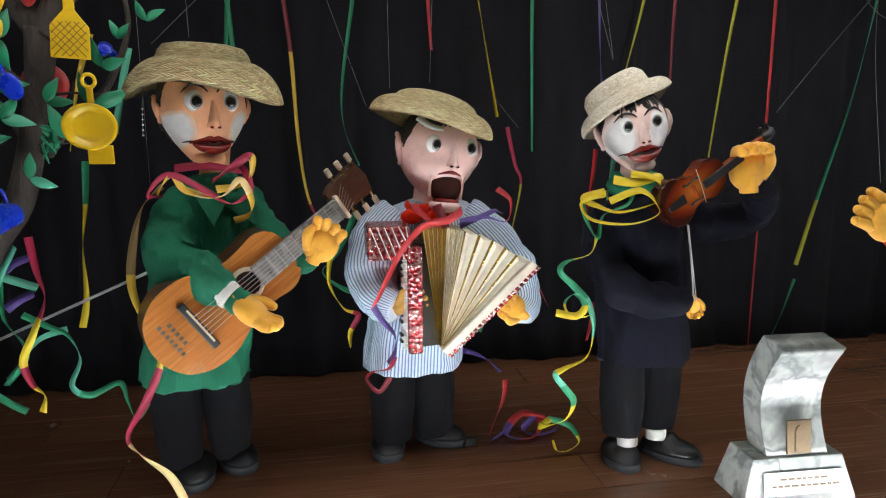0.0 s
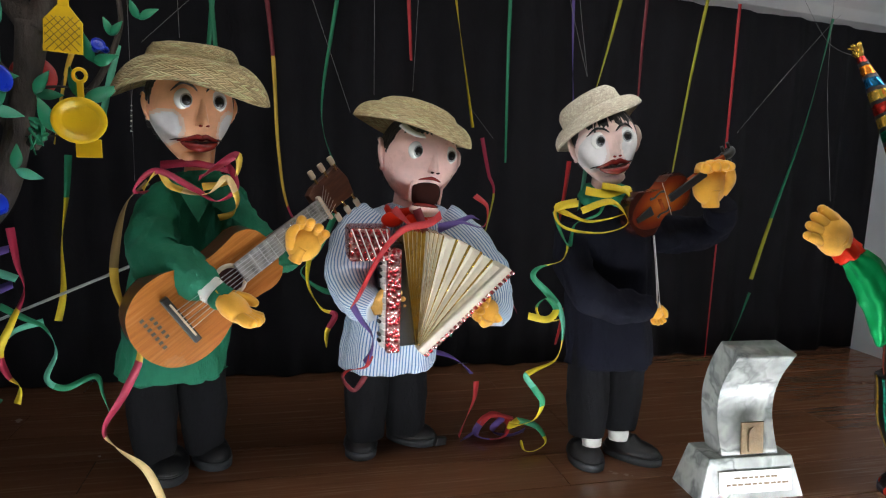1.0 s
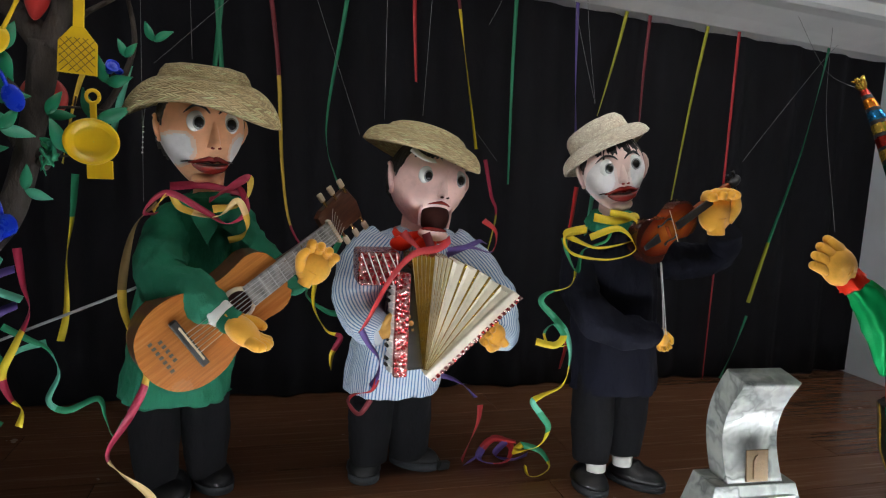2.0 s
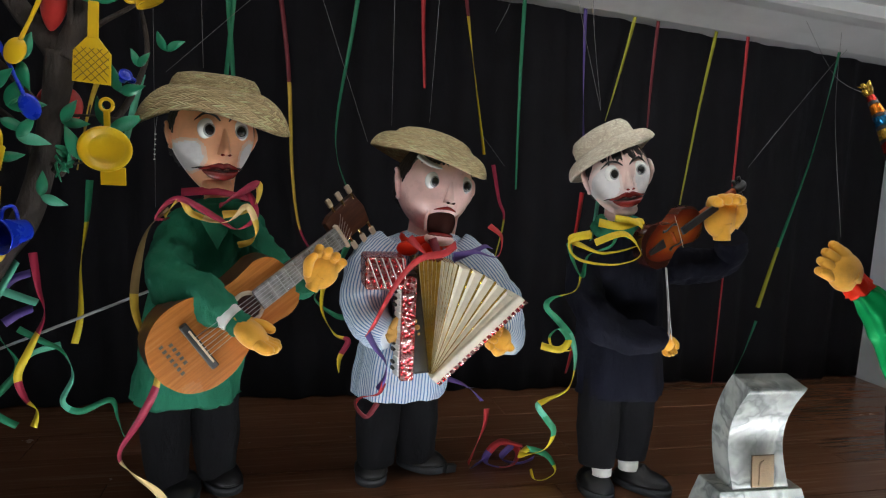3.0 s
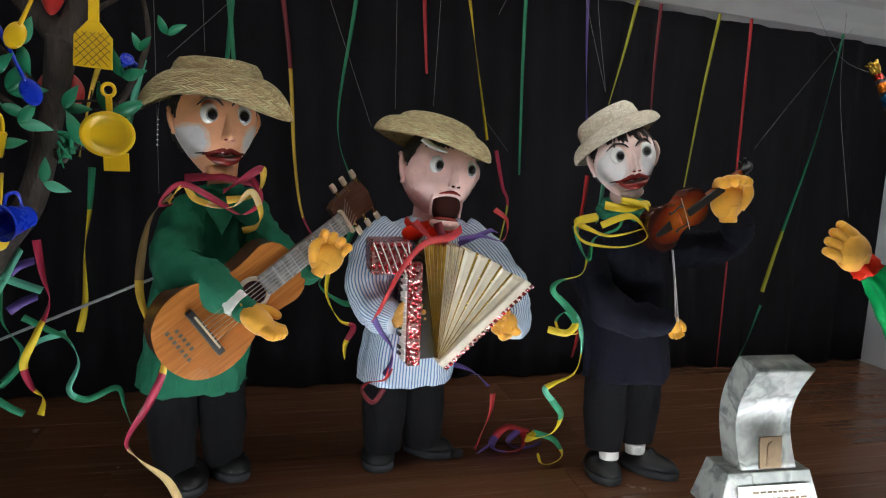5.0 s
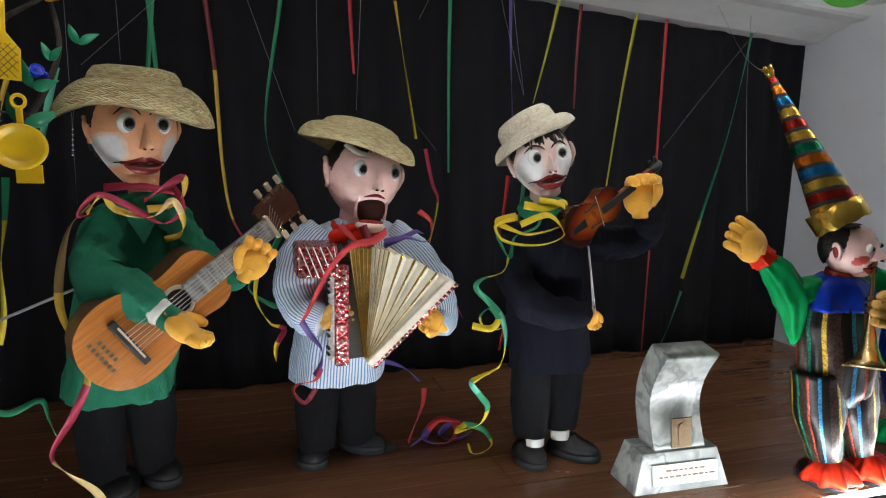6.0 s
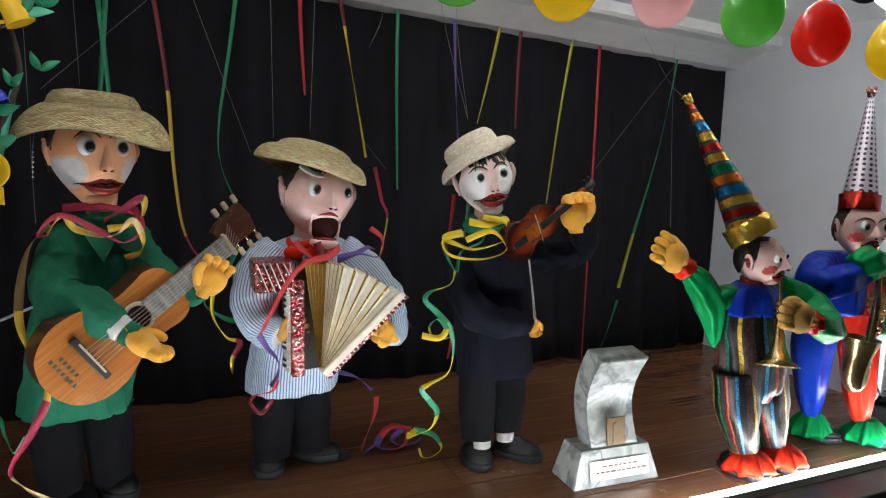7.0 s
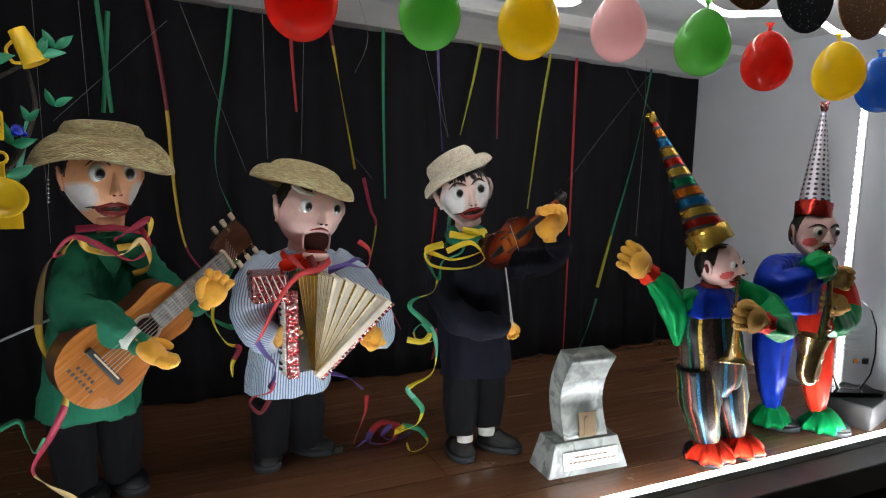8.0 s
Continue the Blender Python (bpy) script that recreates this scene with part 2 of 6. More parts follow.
# ---- building helpers ----
class Build:
    """Gathers shapes into one mesh with its materials, with turning-and-length coordinates."""

    def __init__(self):
        self.bm = bmesh.new()
        self.uv = self.bm.loops.layers.uv.new("UVMap")
        self.mats = []

    def slot(self, mat):
        if mat not in self.mats:
            self.mats.append(mat)
        return self.mats.index(mat)

    def grid(self, rows, mat, closed=True, pick=None, smooth=True, wrap_v=False):
        """Faces between rows of points; pick(u, v, centre) may choose another material."""
        vs = [[self.bm.verts.new(p) for p in r] for r in rows]
        n, m = len(rows[0]), len(rows)
        base = self.slot(mat)
        for j in range(m if wrap_v else m - 1):
            for i in range(n if closed else n - 1):
                a, b = i, (i + 1) % n
                j2 = (j + 1) % m
                quad = (vs[j][a], vs[j][b], vs[j2][b], vs[j2][a])
                try:
                    fc = self.bm.faces.new(quad)
                except ValueError:
                    continue
                fc.smooth = smooth
                fc.material_index = base
                den = n if closed else n - 1
                uvs = ((i / den, j / (m - 1)), ((i + 1) / den, j / (m - 1)), ((i + 1) / den, (j + 1) / (m - 1)), (i / den, (j + 1) / (m - 1)))
                for lp, q in zip(fc.loops, uvs):
                    lp[self.uv].uv = q
                if pick:
                    other = pick((i + 0.5) / den, (j + 0.5) / (m - 1), fc.calc_center_median())
                    if other is not None:
                        fc.material_index = self.slot(other)
        return vs

    def cap(self, ring, mat, flip=False):
        fc = self.bm.faces.new(ring[::-1] if flip else ring)
        fc.material_index = self.slot(mat)
        return fc

    def tube(self, pts, radii, mat, seg=14, steps=4, flat=1.0, wave=0.0, waves=6, pick=None, caps=True, up=(0, 0, 1)):
        """A round or flattened limb along a smooth line of points."""
        line, rad = smooth_line(pts, radii, steps)
        rows = []
        prev = None
        for k, p in enumerate(line):
            d = (line[min(k + 1, len(line) - 1)] - line[max(k - 1, 0)]).normalized()
            if prev is None:
                side = d.cross(Vector(up))
                if side.length < 1e-3:
                    side = d.cross(Vector((0, 1, 0)))
            else:
                side = prev - d * prev.dot(d)
            side.normalize()
            prev = side
            oth = d.cross(side)
            row = []
            for i in range(seg):
                a = 2 * math.pi * i / seg
                r = rad[k] * (1 + wave * math.sin(waves * a + 2.1 * k / len(line)))
                row.append(p + side * (math.cos(a) * r) + oth * (math.sin(a) * r * flat))
            rows.append(row)
        vs = self.grid(rows, mat, True, pick)
        if caps:
            self.cap(vs[0], mat, True)
            self.cap(vs[-1], mat)
        return vs

    def rings(self, rings, mat, seg=28, m=None, wave=None, pick=None, caps=True):
        """A body of level rings (x, y, z, half width, half depth); wave(angle, share) swells it."""
        m = m or Matrix()
        rows = []
        a1, _ = smooth_line([r[:3] for r in rings], [1] * len(rings), 4)
        a2, _ = smooth_line([(r[3], r[4], 0) for r in rings], [1] * len(rings), 4)
        rings = [(p.x, p.y, p.z, q.x, q.y) for p, q in zip(a1, a2)]
        for k, (x, y, z, a, b) in enumerate(rings):
            row = []
            for i in range(seg):
                th = 2 * math.pi * i / seg
                s = 1 + (wave(th, k / (len(rings) - 1)) if wave else 0)
                row.append(m @ Vector((x + math.cos(th) * a * s, y + math.sin(th) * b * s, z)))
            rows.append(row)
        vs = self.grid(rows, mat, True, pick)
        if caps:
            self.cap(vs[0], mat, True)
            self.cap(vs[-1], mat)
        return vs

    def ball(self, c, r, mat, m=None, seg=20, rows=12, shape=None, pick=None):
        m = m or Matrix()
        c = Vector(c)
        out = []
        for j in range(rows + 1):
            ph = math.pi * (0.012 + 0.976 * j / rows)
            row = []
            for i in range(seg):
                th = 2 * math.pi * i / seg
                d = Vector((math.sin(ph) * math.cos(th), math.sin(ph) * math.sin(th), -math.cos(ph)))
                q = Vector((d.x * r[0], d.y * r[1], d.z * r[2]))
                if shape:
                    q = shape(d, q)
                row.append(m @ (c + q))
            out.append(row)
        vs = self.grid(out, mat, True, pick)
        self.cap(vs[0], mat, True)
        self.cap(vs[-1], mat)
        return vs

    def lathe(self, prof, mat, m=None, seg=32, bend=None, pick=None):
        """Turns a profile of (radius, height) about z; bend(p, angle) may shift a point."""
        m = m or Matrix()
        rows = []
        for r, z in prof:
            row = []
            for i in range(seg):
                th = 2 * math.pi * i / seg
                q = Vector((math.cos(th) * r, math.sin(th) * r, z))
                row.append(m @ (bend(q, th) if bend else q))
            rows.append(row)
        return self.grid(rows, mat, True, pick)

    def box(self, c, s, mat, m=None, bevel=0.0):
        m = m or Matrix()
        pre = set(self.bm.verts)
        g = bmesh.ops.create_cube(self.bm, size=1)
        vs = g["verts"]
        for v in vs:
            v.co = Vector((v.co.x * s[0], v.co.y * s[1], v.co.z * s[2])) + Vector(c)
        if bevel:
            es = list({e for v in vs for e in v.link_edges})
            bmesh.ops.bevel(self.bm, geom=es, offset=bevel, segments=2, affect="EDGES", profile=0.5)
        k = self.slot(mat)
        fresh = [v for v in self.bm.verts if v not in pre]
        for v in fresh:
            v.co = m @ v.co
        for fc in {f for v in fresh for f in v.link_faces}:
            fc.material_index = k

    def prism(self, outline, depth, mat, m=None, bevel=0.0, side=None, hole=None):
        """A flat board of an outline in x and z, its thickness along y."""
        m = m or Matrix()
        pre = set(self.bm.verts)
        fr = [self.bm.verts.new(Vector((x, 0, z))) for x, z in outline]
        bk = [self.bm.verts.new(Vector((x, depth, z))) for x, z in outline]
        k, ks = self.slot(mat), self.slot(side or mat)
        f1 = self.bm.faces.new(fr)
        f2 = self.bm.faces.new(bk[::-1])
        f1.material_index = f2.material_index = k
        n = len(fr)
        for i in range(n):
            q = self.bm.faces.new((fr[(i + 1) % n], fr[i], bk[i], bk[(i + 1) % n]))
            q.material_index = ks
            q.smooth = n > 12
        if bevel:
            bmesh.ops.bevel(self.bm, geom=list(f1.edges) + list(f2.edges), offset=bevel, segments=2, affect="EDGES", profile=0.5)
        for v in self.bm.verts:
            if v not in pre:
                v.co = m @ v.co

    def strip(self, pts, width, mats, turns=0.0, start=0.0, steps=6, thick=0.0006, face=(0, -1, 0), shares=None):
        """A paper ribbon along a smooth line, turning about itself; mats follow one another along it."""
        line, _ = smooth_line(pts, [1] * len(pts), steps)
        n = len(line)
        rows = []
        for k, p in enumerate(line):
            d = (line[min(k + 1, n - 1)] - line[max(k - 1, 0)]).normalized()
            a = d.cross(Vector(face))
            if a.length < 0.05:
                a = d.cross(Vector((0.3, 0, 1)))
            a.normalize()
            b = a.cross(d)
            th = start + turns * 2 * math.pi * k / (n - 1)
            s = a * math.cos(th) + b * math.sin(th)
            w = d.cross(s) * thick
            h = s * (width / 2)
            rows.append([p - h - w, p + h - w, p + h + w, p - h + w])
        shares = shares or [(i + 1) / len(mats) for i in range(len(mats))]
        self.grid(rows, mats[0], True, lambda u, v, c: next((q for q, s in zip(mats, shares) if v <= s), mats[-1]))

    def make(self, name, parent=None, m=None):
        bmesh.ops.recalc_face_normals(self.bm, faces=self.bm.faces)
        me = bpy.data.meshes.new(name)
        self.bm.to_mesh(me)
        self.bm.free()
        for q in self.mats:
            me.materials.append(q)
        ob = new(name, me)
        if parent:
            ob.parent = parent
        if m is not None:
            ob.matrix_local = m
        return ob


def smooth_line(pts, radii, steps):
    """A line that glides through the points, with the radii between."""
    P = [Vector(p) for p in pts]
    if len(P) < 3:
        out, rad = [], []
        for k in range(steps * 2 + 1):
            f = k / (steps * 2)
            out.append(P[0].lerp(P[-1], f))
            rad.append(radii[0] * (1 - f) + radii[-1] * f)
        return out, rad
    out, rad = [], []
    for i in range(len(P) - 1):
        a, b, c, d = P[max(i - 1, 0)], P[i], P[i + 1], P[min(i + 2, len(P) - 1)]
        for k in range(steps):
            t = k / steps
            out.append(0.5 * ((2 * b) + (c - a) * t + (2 * a - 5 * b + 4 * c - d) * t * t + (3 * b - a - 3 * c + d) * t ** 3))
            rad.append(radii[i] * (1 - t) + radii[i + 1] * t)
    out.append(P[-1])
    rad.append(radii[-1])
    return out, rad


def stage(before, at, to, size=1.0, rise=0.0):
    """Sets what was made since before, built round the spot at, down on the spot to."""
    m = Matrix.Translation((*to, rise)) @ Matrix.Scale(size, 4) @ Matrix.Translation((-at[0], -at[1], 0))
    for ob in set(scene.collection.objects) - before:
        if not ob.parent:
            ob.matrix_basis = m @ ob.matrix_basis


def everything():
    return set(scene.collection.objects)


def empty(name, m, label, category, group="", kind=""):
    ob = new(name)
    ob.empty_display_size = 0.05
    ob.matrix_world = m
    return tagged(ob, label, category, group, kind)


# ---- the case ----
LEFT, RIGHT, BACK, FRONT = -1.1, 2.164, 2.0, 1.117
STAGE_TOP = 0.0


def setting():
    # boards' bed below the planks
    b = Build()
    b.box(((LEFT + RIGHT) / 2, 1.58, -0.019), (RIGHT - LEFT, 0.92, 0.03), JOINT_DUST)
    floor = tagged(b.make("floor"), "dark varnished plank floor of the display case", "floor", kind="structure")
    b = Build()
    b.box((RIGHT + 0.04, 1.45, 0.45), (0.08, 1.3, 1.6), WHITE_PAINT)
    tagged(b.make("wall_right"), "plain white painted end wall of the case", "wall", kind="structure")
    b = Build()
    b.box((LEFT - 0.04, 1.45, 0.45), (0.08, 1.3, 1.6), WHITE_PAINT)
    tagged(b.make("wall_left"), "plain white painted end wall of the case", "wall", kind="structure")
    b = Build()
    b.box(((LEFT + RIGHT) / 2, 2.13, 0.45), (RIGHT - LEFT + 0.16, 0.06, 1.6), WHITE_PAINT)
    tagged(b.make("wall_back"), "white back wall hidden behind the black curtain", "wall", kind="structure")
    # the ceiling falls a little towards the right-hand end
    tilt = pose(0.75, 0, 1.087, 0, 3.05, 0)
    b = Build()
    b.box((-0.2, 1.46, 0.115), (3.6, 1.16, 0.06), SOFFIT_PAINT, tilt)
    tagged(b.make("ceiling"), "white painted ceiling of the display case", "ceiling", kind="structure")
    b = Build()
    prof = [(1.80, 0.088), (1.80, 0.055), (1.815, 0.048), (1.86, 0.044), (1.93, 0.022), (1.975, 0.003), (2.06, 0.0), (2.06, 0.088)]
    rows = [[tilt @ Vector((x, y, z)) for y, z in prof] for x in (-1.9, -0.8, 0.2, 0.8, 1.412)]
    vs = b.grid(rows, SOFFIT_PAINT, True, smooth=False)
    b.cap(vs[0], SOFFIT_PAINT), b.cap(vs[-1], SOFFIT_PAINT, True)
    tagged(b.make("trim"), "white painted beam with a rounded lower edge over the curtain", "beam", kind="structure")
    # sill and moulding in front of the stage
    b = Build()
    b.box(((LEFT + RIGHT) / 2, 1.064, -0.039), (RIGHT - LEFT, 0.078, 0.07), CREAM_PAINT, bevel=0.004)
    tagged(b.make("sill"), "dull grey-brown painted front sill under the light strip", "sill", kind="structure")
    b = Build()
    b.box(((LEFT + RIGHT) / 2, 1.017, -0.115), (RIGHT - LEFT, 0.12, 0.04), DARK_WOOD, bevel=0.008)
    b.box(((LEFT + RIGHT) / 2, 0.987, -0.155), (RIGHT - LEFT, 0.09, 0.03), DARK_WOOD, bevel=0.008)
    b.box(((LEFT + RIGHT) / 2, 1.047, -0.55), (RIGHT - LEFT, 0.1, 0.74), DARK_WOOD, bevel=0.004)
    tagged(b.make("moulding"), "dark wooden moulding below the case's sill", "moulding", kind="structure")
    b = Build()
    b.box((0.3, -1.2, -0.93), (7, 7, 0.04), DARK_WOOD)
    tagged(b.make("room_floor"), "dark floor of the visitors' room", "floor", kind="structure")
    # unseen room shell, kept pale so it bounces the case's light back
    b = Build()
    for c, s in (((0.3, -4.6, 0.6), (7, 0.1, 3.2)), ((-3.2, -1.2, 0.6), (0.1, 7, 3.2)), ((3.8, -1.2, 0.6), (0.1, 7, 3.2)), ((0.3, -1.2, 2.2), (7, 7, 0.1))):
        b.box(c, s, BOUNCE_PAINT)
    tagged(b.make("room_shell"), "unseen unlit walls of the visitors' room, pale to bounce light", "wall", kind="structure")
    # the black curtain hangs in shallow folds
    b = Build()
    xs = [LEFT + 0.01 + (RIGHT - 0.012 - LEFT) * i / 340 for i in range(341)]
    rows = []
    for k in range(13):
        f = k / 12
        z = 0.004 + 1.2 * f
        row = []
        for x in xs:
            fold = 0.009 * math.sin(x * 31 + 1.3 * math.sin(x * 3.1)) + 0.006 * math.sin(x * 71 + 2 * f) + 0.008 * math.sin(x * 9.0 + 1.0)
            row.append(Vector((x, BACK + 0.03 + fold * (1.1 - 0.5 * f), z)))
        rows.append(row)
    b.grid(rows, CURTAIN, False)
    cu = b.make("curtain")
    so = cu.modifiers.new("thickness", "SOLIDIFY")
    so.thickness, so.offset = 0.003, 1
    tagged(cu, "plain black cloth curtain hanging in shallow folds", "curtain", kind="structure")
    return floor


floor_base = setting()


def front_strip():
    root = empty("led_strip", Matrix.Translation((0.94, FRONT, 0.0)), "glowing white light strip along the stage's front edge", "light strip")
    b = Build()
    b.box((0, 0.004, 0.004), (2.40, 0.014, 0.006), PAPER_WHITE, bevel=0.001)
    b.make("tape", root)
    # lip added to keep the strip's direct light off the sill
    b = Build()
    b.box((0, -0.014, 0.0045), (2.40, 0.003, 0.017), SOFFIT_PAINT, bevel=0.0008)
    b.make("front_lip", root)
    b = Build()
    b.box((0, -0.001, 0.0105), (2.38, 0.018, 0.006), LED_GLOW, bevel=0.002)
    b.make("diffuser", root)


front_strip()
b = Build()
root = empty("led_strip", Matrix.Translation((2.160, 1.372, 0.46)), "glowing white light strip fixed upright on the end wall", "light strip")
b.box((0, 0, 0), (0.004, 0.022, 0.92), PAPER_WHITE)
b.make("tape", root)
b = Build()
b.box((-0.005, 0, 0), (0.005, 0.017, 0.013), WALL_GLOW, bevel=0.0015)
diode = b.make("diode", root, Matrix.Translation((0, 0, -0.45)))
for k in range(1, 46):
    twin = new("diode", diode.data)
    twin.parent = root
    twin.matrix_basis = Matrix.Translation((0, 0, -0.45 + 0.02 * k))


def downlight():
    root = empty("ceiling_light", pose(1.281, 1.62, 1.146, 0, 3.05, 0), "round white flush lamp, lit, under the ceiling", "ceiling light")
    b = Build()
    b.lathe([(0.001, 0.0), (0.05, 0.0), (0.05, -0.02), (0.046, -0.026), (0.04, -0.024)], SOFFIT_PAINT, seg=32)
    b.make("rim", root)
    b = Build()
    b.lathe([(0.04, -0.022), (0.03, -0.028), (0.001, -0.03)], LAMP_GLOW, seg=32)
    b.make("diffuser", root)


downlight()
root = empty("led_rope", Matrix.Translation((0.5, 1.15, 1.05)), "glowing white light rope looped along the ceiling's front edge", "light rope")
b = Build()
line = [(-1.25 + 0.12 * k, 1.215 + 0.012 * math.sin(k * 1.9), 1.058 - 0.03 * max(0, k - 17) * 0.12 + 0.016 * math.sin(k * 2.4)) for k in range(7, 26)]
b.tube([Vector(p) - Vector((0.3, 1.22, 1.07)) for p in line], [0.006] * 19, ROPE_GLOW, 8, 4)
b.make("glowing_tube", root)


# ---- marble award ----
def marble_award():
    """Crescent of grey marble on a tapered base."""
    root = empty("marble_trophy", pose(1.148, 1.285, 0, 0, 0, -3) @ Matrix.Scale(0.975, 4), "grey-white veined marble crescent trophy on a tapered base, standing on planks", "trophy")
    b = Build()
    lo = [(-0.108, -0.045), (0.108, -0.045), (0.108, 0.05), (-0.108, 0.05)]
    hi = [(-0.085, -0.03), (0.085, -0.03), (0.085, 0.042), (-0.085, 0.042)]
    b.grid([[Vector((x, y, 0.0)) for x, y in lo], [Vector((x, y, 0.078)) for x, y in hi]], MARBLE, True, smooth=False)
    b.bm.faces.new([v for v in b.bm.verts if v.co.z > 0.07])
    b.bm.faces.new([v for v in b.bm.verts if v.co.z < 0.01])
    bmesh.ops.bevel(b.bm, geom=list(b.bm.edges), offset=0.002, segments=2, affect="EDGES", profile=0.5)
    b.make("base", root)
    b = Build()
    front = [(-0.026 + 0.034 * math.sin(math.pi * k / 16) - 0.020 * (k / 16) ** 2, 0.076 + 0.203 * k / 16) for k in range(17)]
    back = [(0.030 + 0.030 * math.sin(math.pi * k / 16) - 0.018 * (k / 16) ** 2, 0.076 + 0.213 * k / 16) for k in range(16, -1, -1)]
    # the crescent's outline lies across the depth
    b.prism(front + back, 0.116, MARBLE, pose(0.060, 0.0, 0, 0, 0, 90), bevel=0.002)
    b.make("crescent", root)
    b = Build()
    b.prism([(-0.023, 0), (0.023, 0), (0.023, 0.060), (-0.023, 0.060)], 0.004, BRONZE, pose(0.004, -0.027, 0.082, -7, 0, 0), bevel=0.001)
    pl = b.make("plaque", root)
    b = Build()
    b.prism([(-0.009, 0.006), (0.009, 0.006), (0.009, 0.04), (0.006, 0.048), (0, 0.051), (-0.006, 0.048), (-0.009, 0.04)], 0.002, BRONZE, pose(0, -0.001, 0))
    b.make("relief", pl, pose(0.004, -0.028, 0.082, -7, 0, 0))
    b = Build()
    b.box((0, 0, 0), (0.148, 0.002, 0.04), PAPER_WHITE)
    lab = b.make("label_plate", root, pose(0.005, -0.0425, 0.036, -11, 0, 0))
    b = Build()
    for z, w in ((0.008, 0.09), (-0.004, 0.12)):
        x = -w / 2
        while x < w / 2:
            s = random.uniform(0.005, 0.014)
            b.box((x + s / 2, -0.0016, z), (s, 0.001, 0.0035), BRONZE)
            x += s + 0.003
    b.make("unreadable_line", lab)
    return root


marble_award()

# ---- balloons ----
BALLOON = {k: rubber(k + "_balloon_rubber", c) for k, c in dict(red=(0.74, 0.06, 0.04), green=(0.22, 0.55, 0.15), yellow=(0.82, 0.62, 0.04), pink=(0.85, 0.58, 0.58), blue=(0.05, 0.22, 0.6)).items()}


def balloon(x, y, z, colour, w=0.118, tall=1.22, lean=0.0):
    root = empty("balloon", pose(x, y, z, 0, lean, random.uniform(0, 360)), f"shiny {colour} rubber balloon hanging knot-up under the scalloped valance", "balloon", "balloons along the valance")
    b = Build()
    w *= 0.84
    h = w * tall
    prof = []
    for k in range(25):
        f = k / 24
        ph = math.pi * f
        r = math.sin(ph) * w / 2 * (1 - 0.16 * math.cos(ph) * -1 * (1 if f > 0.5 else 0.5))
        prof.append((max(r, 0.0012), -math.cos(ph) * h / 2))
    b.lathe(prof, BALLOON[colour], seg=32)
    b.make("skin", root)
    b = Build()
    b.lathe([(0.002, 0), (0.004, 0.004), (0.003, 0.008), (0.008, 0.016), (0.0085, 0.017)], BALLOON[colour], pose(0, 0, h / 2 - 0.002), seg=12)
    b.make("knot", root)
    return root


mark = everything()
for x, z, colour, w in ((0.250, 0.961, "red", 0.124), (0.449, 0.959, "green", 0.116), (0.628, 0.960, "yellow", 0.122), (0.813, 0.966, "pink", 0.116), (1.012, 0.956, "green", 0.122), (1.184, 0.933, "red", 0.115), (1.400, 0.927, "yellow", 0.122), (1.540, 0.906, "blue", 0.12), (1.72, 0.905, "green", 0.118)):
    balloon(x, 1.13, z, colour, w, lean=random.uniform(-6, 6))

GLITTER_BROWN = glitter("copper_glitter_foam", (0.42, 0.16, 0.03))
GLITTER_BLACK = glitter("black_glitter_foam", (0.012, 0.013, 0.02))


def scallop(x, z, w, h, mat, colour, lean):
    b = Build()
    out = [(-w / 2, h)]
    for k in range(15):
        a = math.pi * (1 + k / 14)
        out.append((math.cos(a) * w / 2, 0.5 * w + math.sin(a) * 0.5 * w))
    out.append((w / 2, h))
    b.prism(out, 0.003, mat)
    tagged(b.make("glitter_scallop", None, pose(x, 1.10 + 0.004 * (colour == "black"), z, 0, lean, 0)), f"{colour} glitter foam scallop of the front valance", "valance", "scallops of the valance")


for k in range(15):
    x = -0.9 + 0.1635 * k + 0.02
    z = 1.04 - 0.12 * max(0, x - 0.9) - 0.012 * math.sin(k * 2.1)
    scallop(x, z, 0.165, 0.2, (GLITTER_BROWN, GLITTER_BLACK)[k % 2], ("copper-brown", "black")[k % 2], random.uniform(-4, 4) + 4)
stage(mark, (1.0, 1.13), (1.197, 1.05), 0.972)


# ---- puppets: materials ----
TAN = paint("tan_face_paint", (0.87, 0.43, 0.23), 0.34, 0.18, 22, 0.25, 90)
PINK = paint("pink_face_paint", (0.84, 0.55, 0.50), 0.30, 0.26, 16, 0.3, 80)
DUSKY = paint("brownish_pink_face_paint", (0.70, 0.44, 0.39), 0.40, 0.22, 18, 0.3, 80)
PALE = paint("pale_face_paint", (0.80, 0.58, 0.52), 0.34, 0.22, 20, 0.25, 90)
CHALK = paint("chalk_white_face_paint", (0.74, 0.72, 0.71), 0.42, 0.2, 26, 0.3, 70)
TAN_PALE = paint("rubbed_tan_face_paint", (0.76, 0.55, 0.42), 0.36, 0.2, 24, 0.25, 90)
PALE_RUBBED = paint("rubbed_pale_face_paint", (0.79, 0.66, 0.62), 0.36, 0.2, 24, 0.25, 90)
ROUGE = paint("rouge_paint", (0.62, 0.09, 0.08), 0.4, 0.3, 30)
LIP = paint("dark_red_lip_paint", (0.22, 0.017, 0.014), 0.18, 0.4, 60, 0.3, 120, coat=0.4)
HAIR = paint("black_hair", (0.012, 0.010, 0.009), 0.55, 0.3, 60, 0.9, 240, dist=0.006)
EYE_WHITE = paint("glossy_eye_white", (0.78, 0.78, 0.75), 0.15, 0.05, bump=0)
EYE_GREY = paint("grey_eye_ring", (0.30, 0.31, 0.30), 0.2, 0.1, bump=0)
EYE_BLACK = paint("eye_black", (0.012, 0.012, 0.012), 0.12, 0.1, bump=0)
MOUTH = paint("dark_mouth_hollow", (0.03, 0.008, 0.006), 0.6, 0.3)
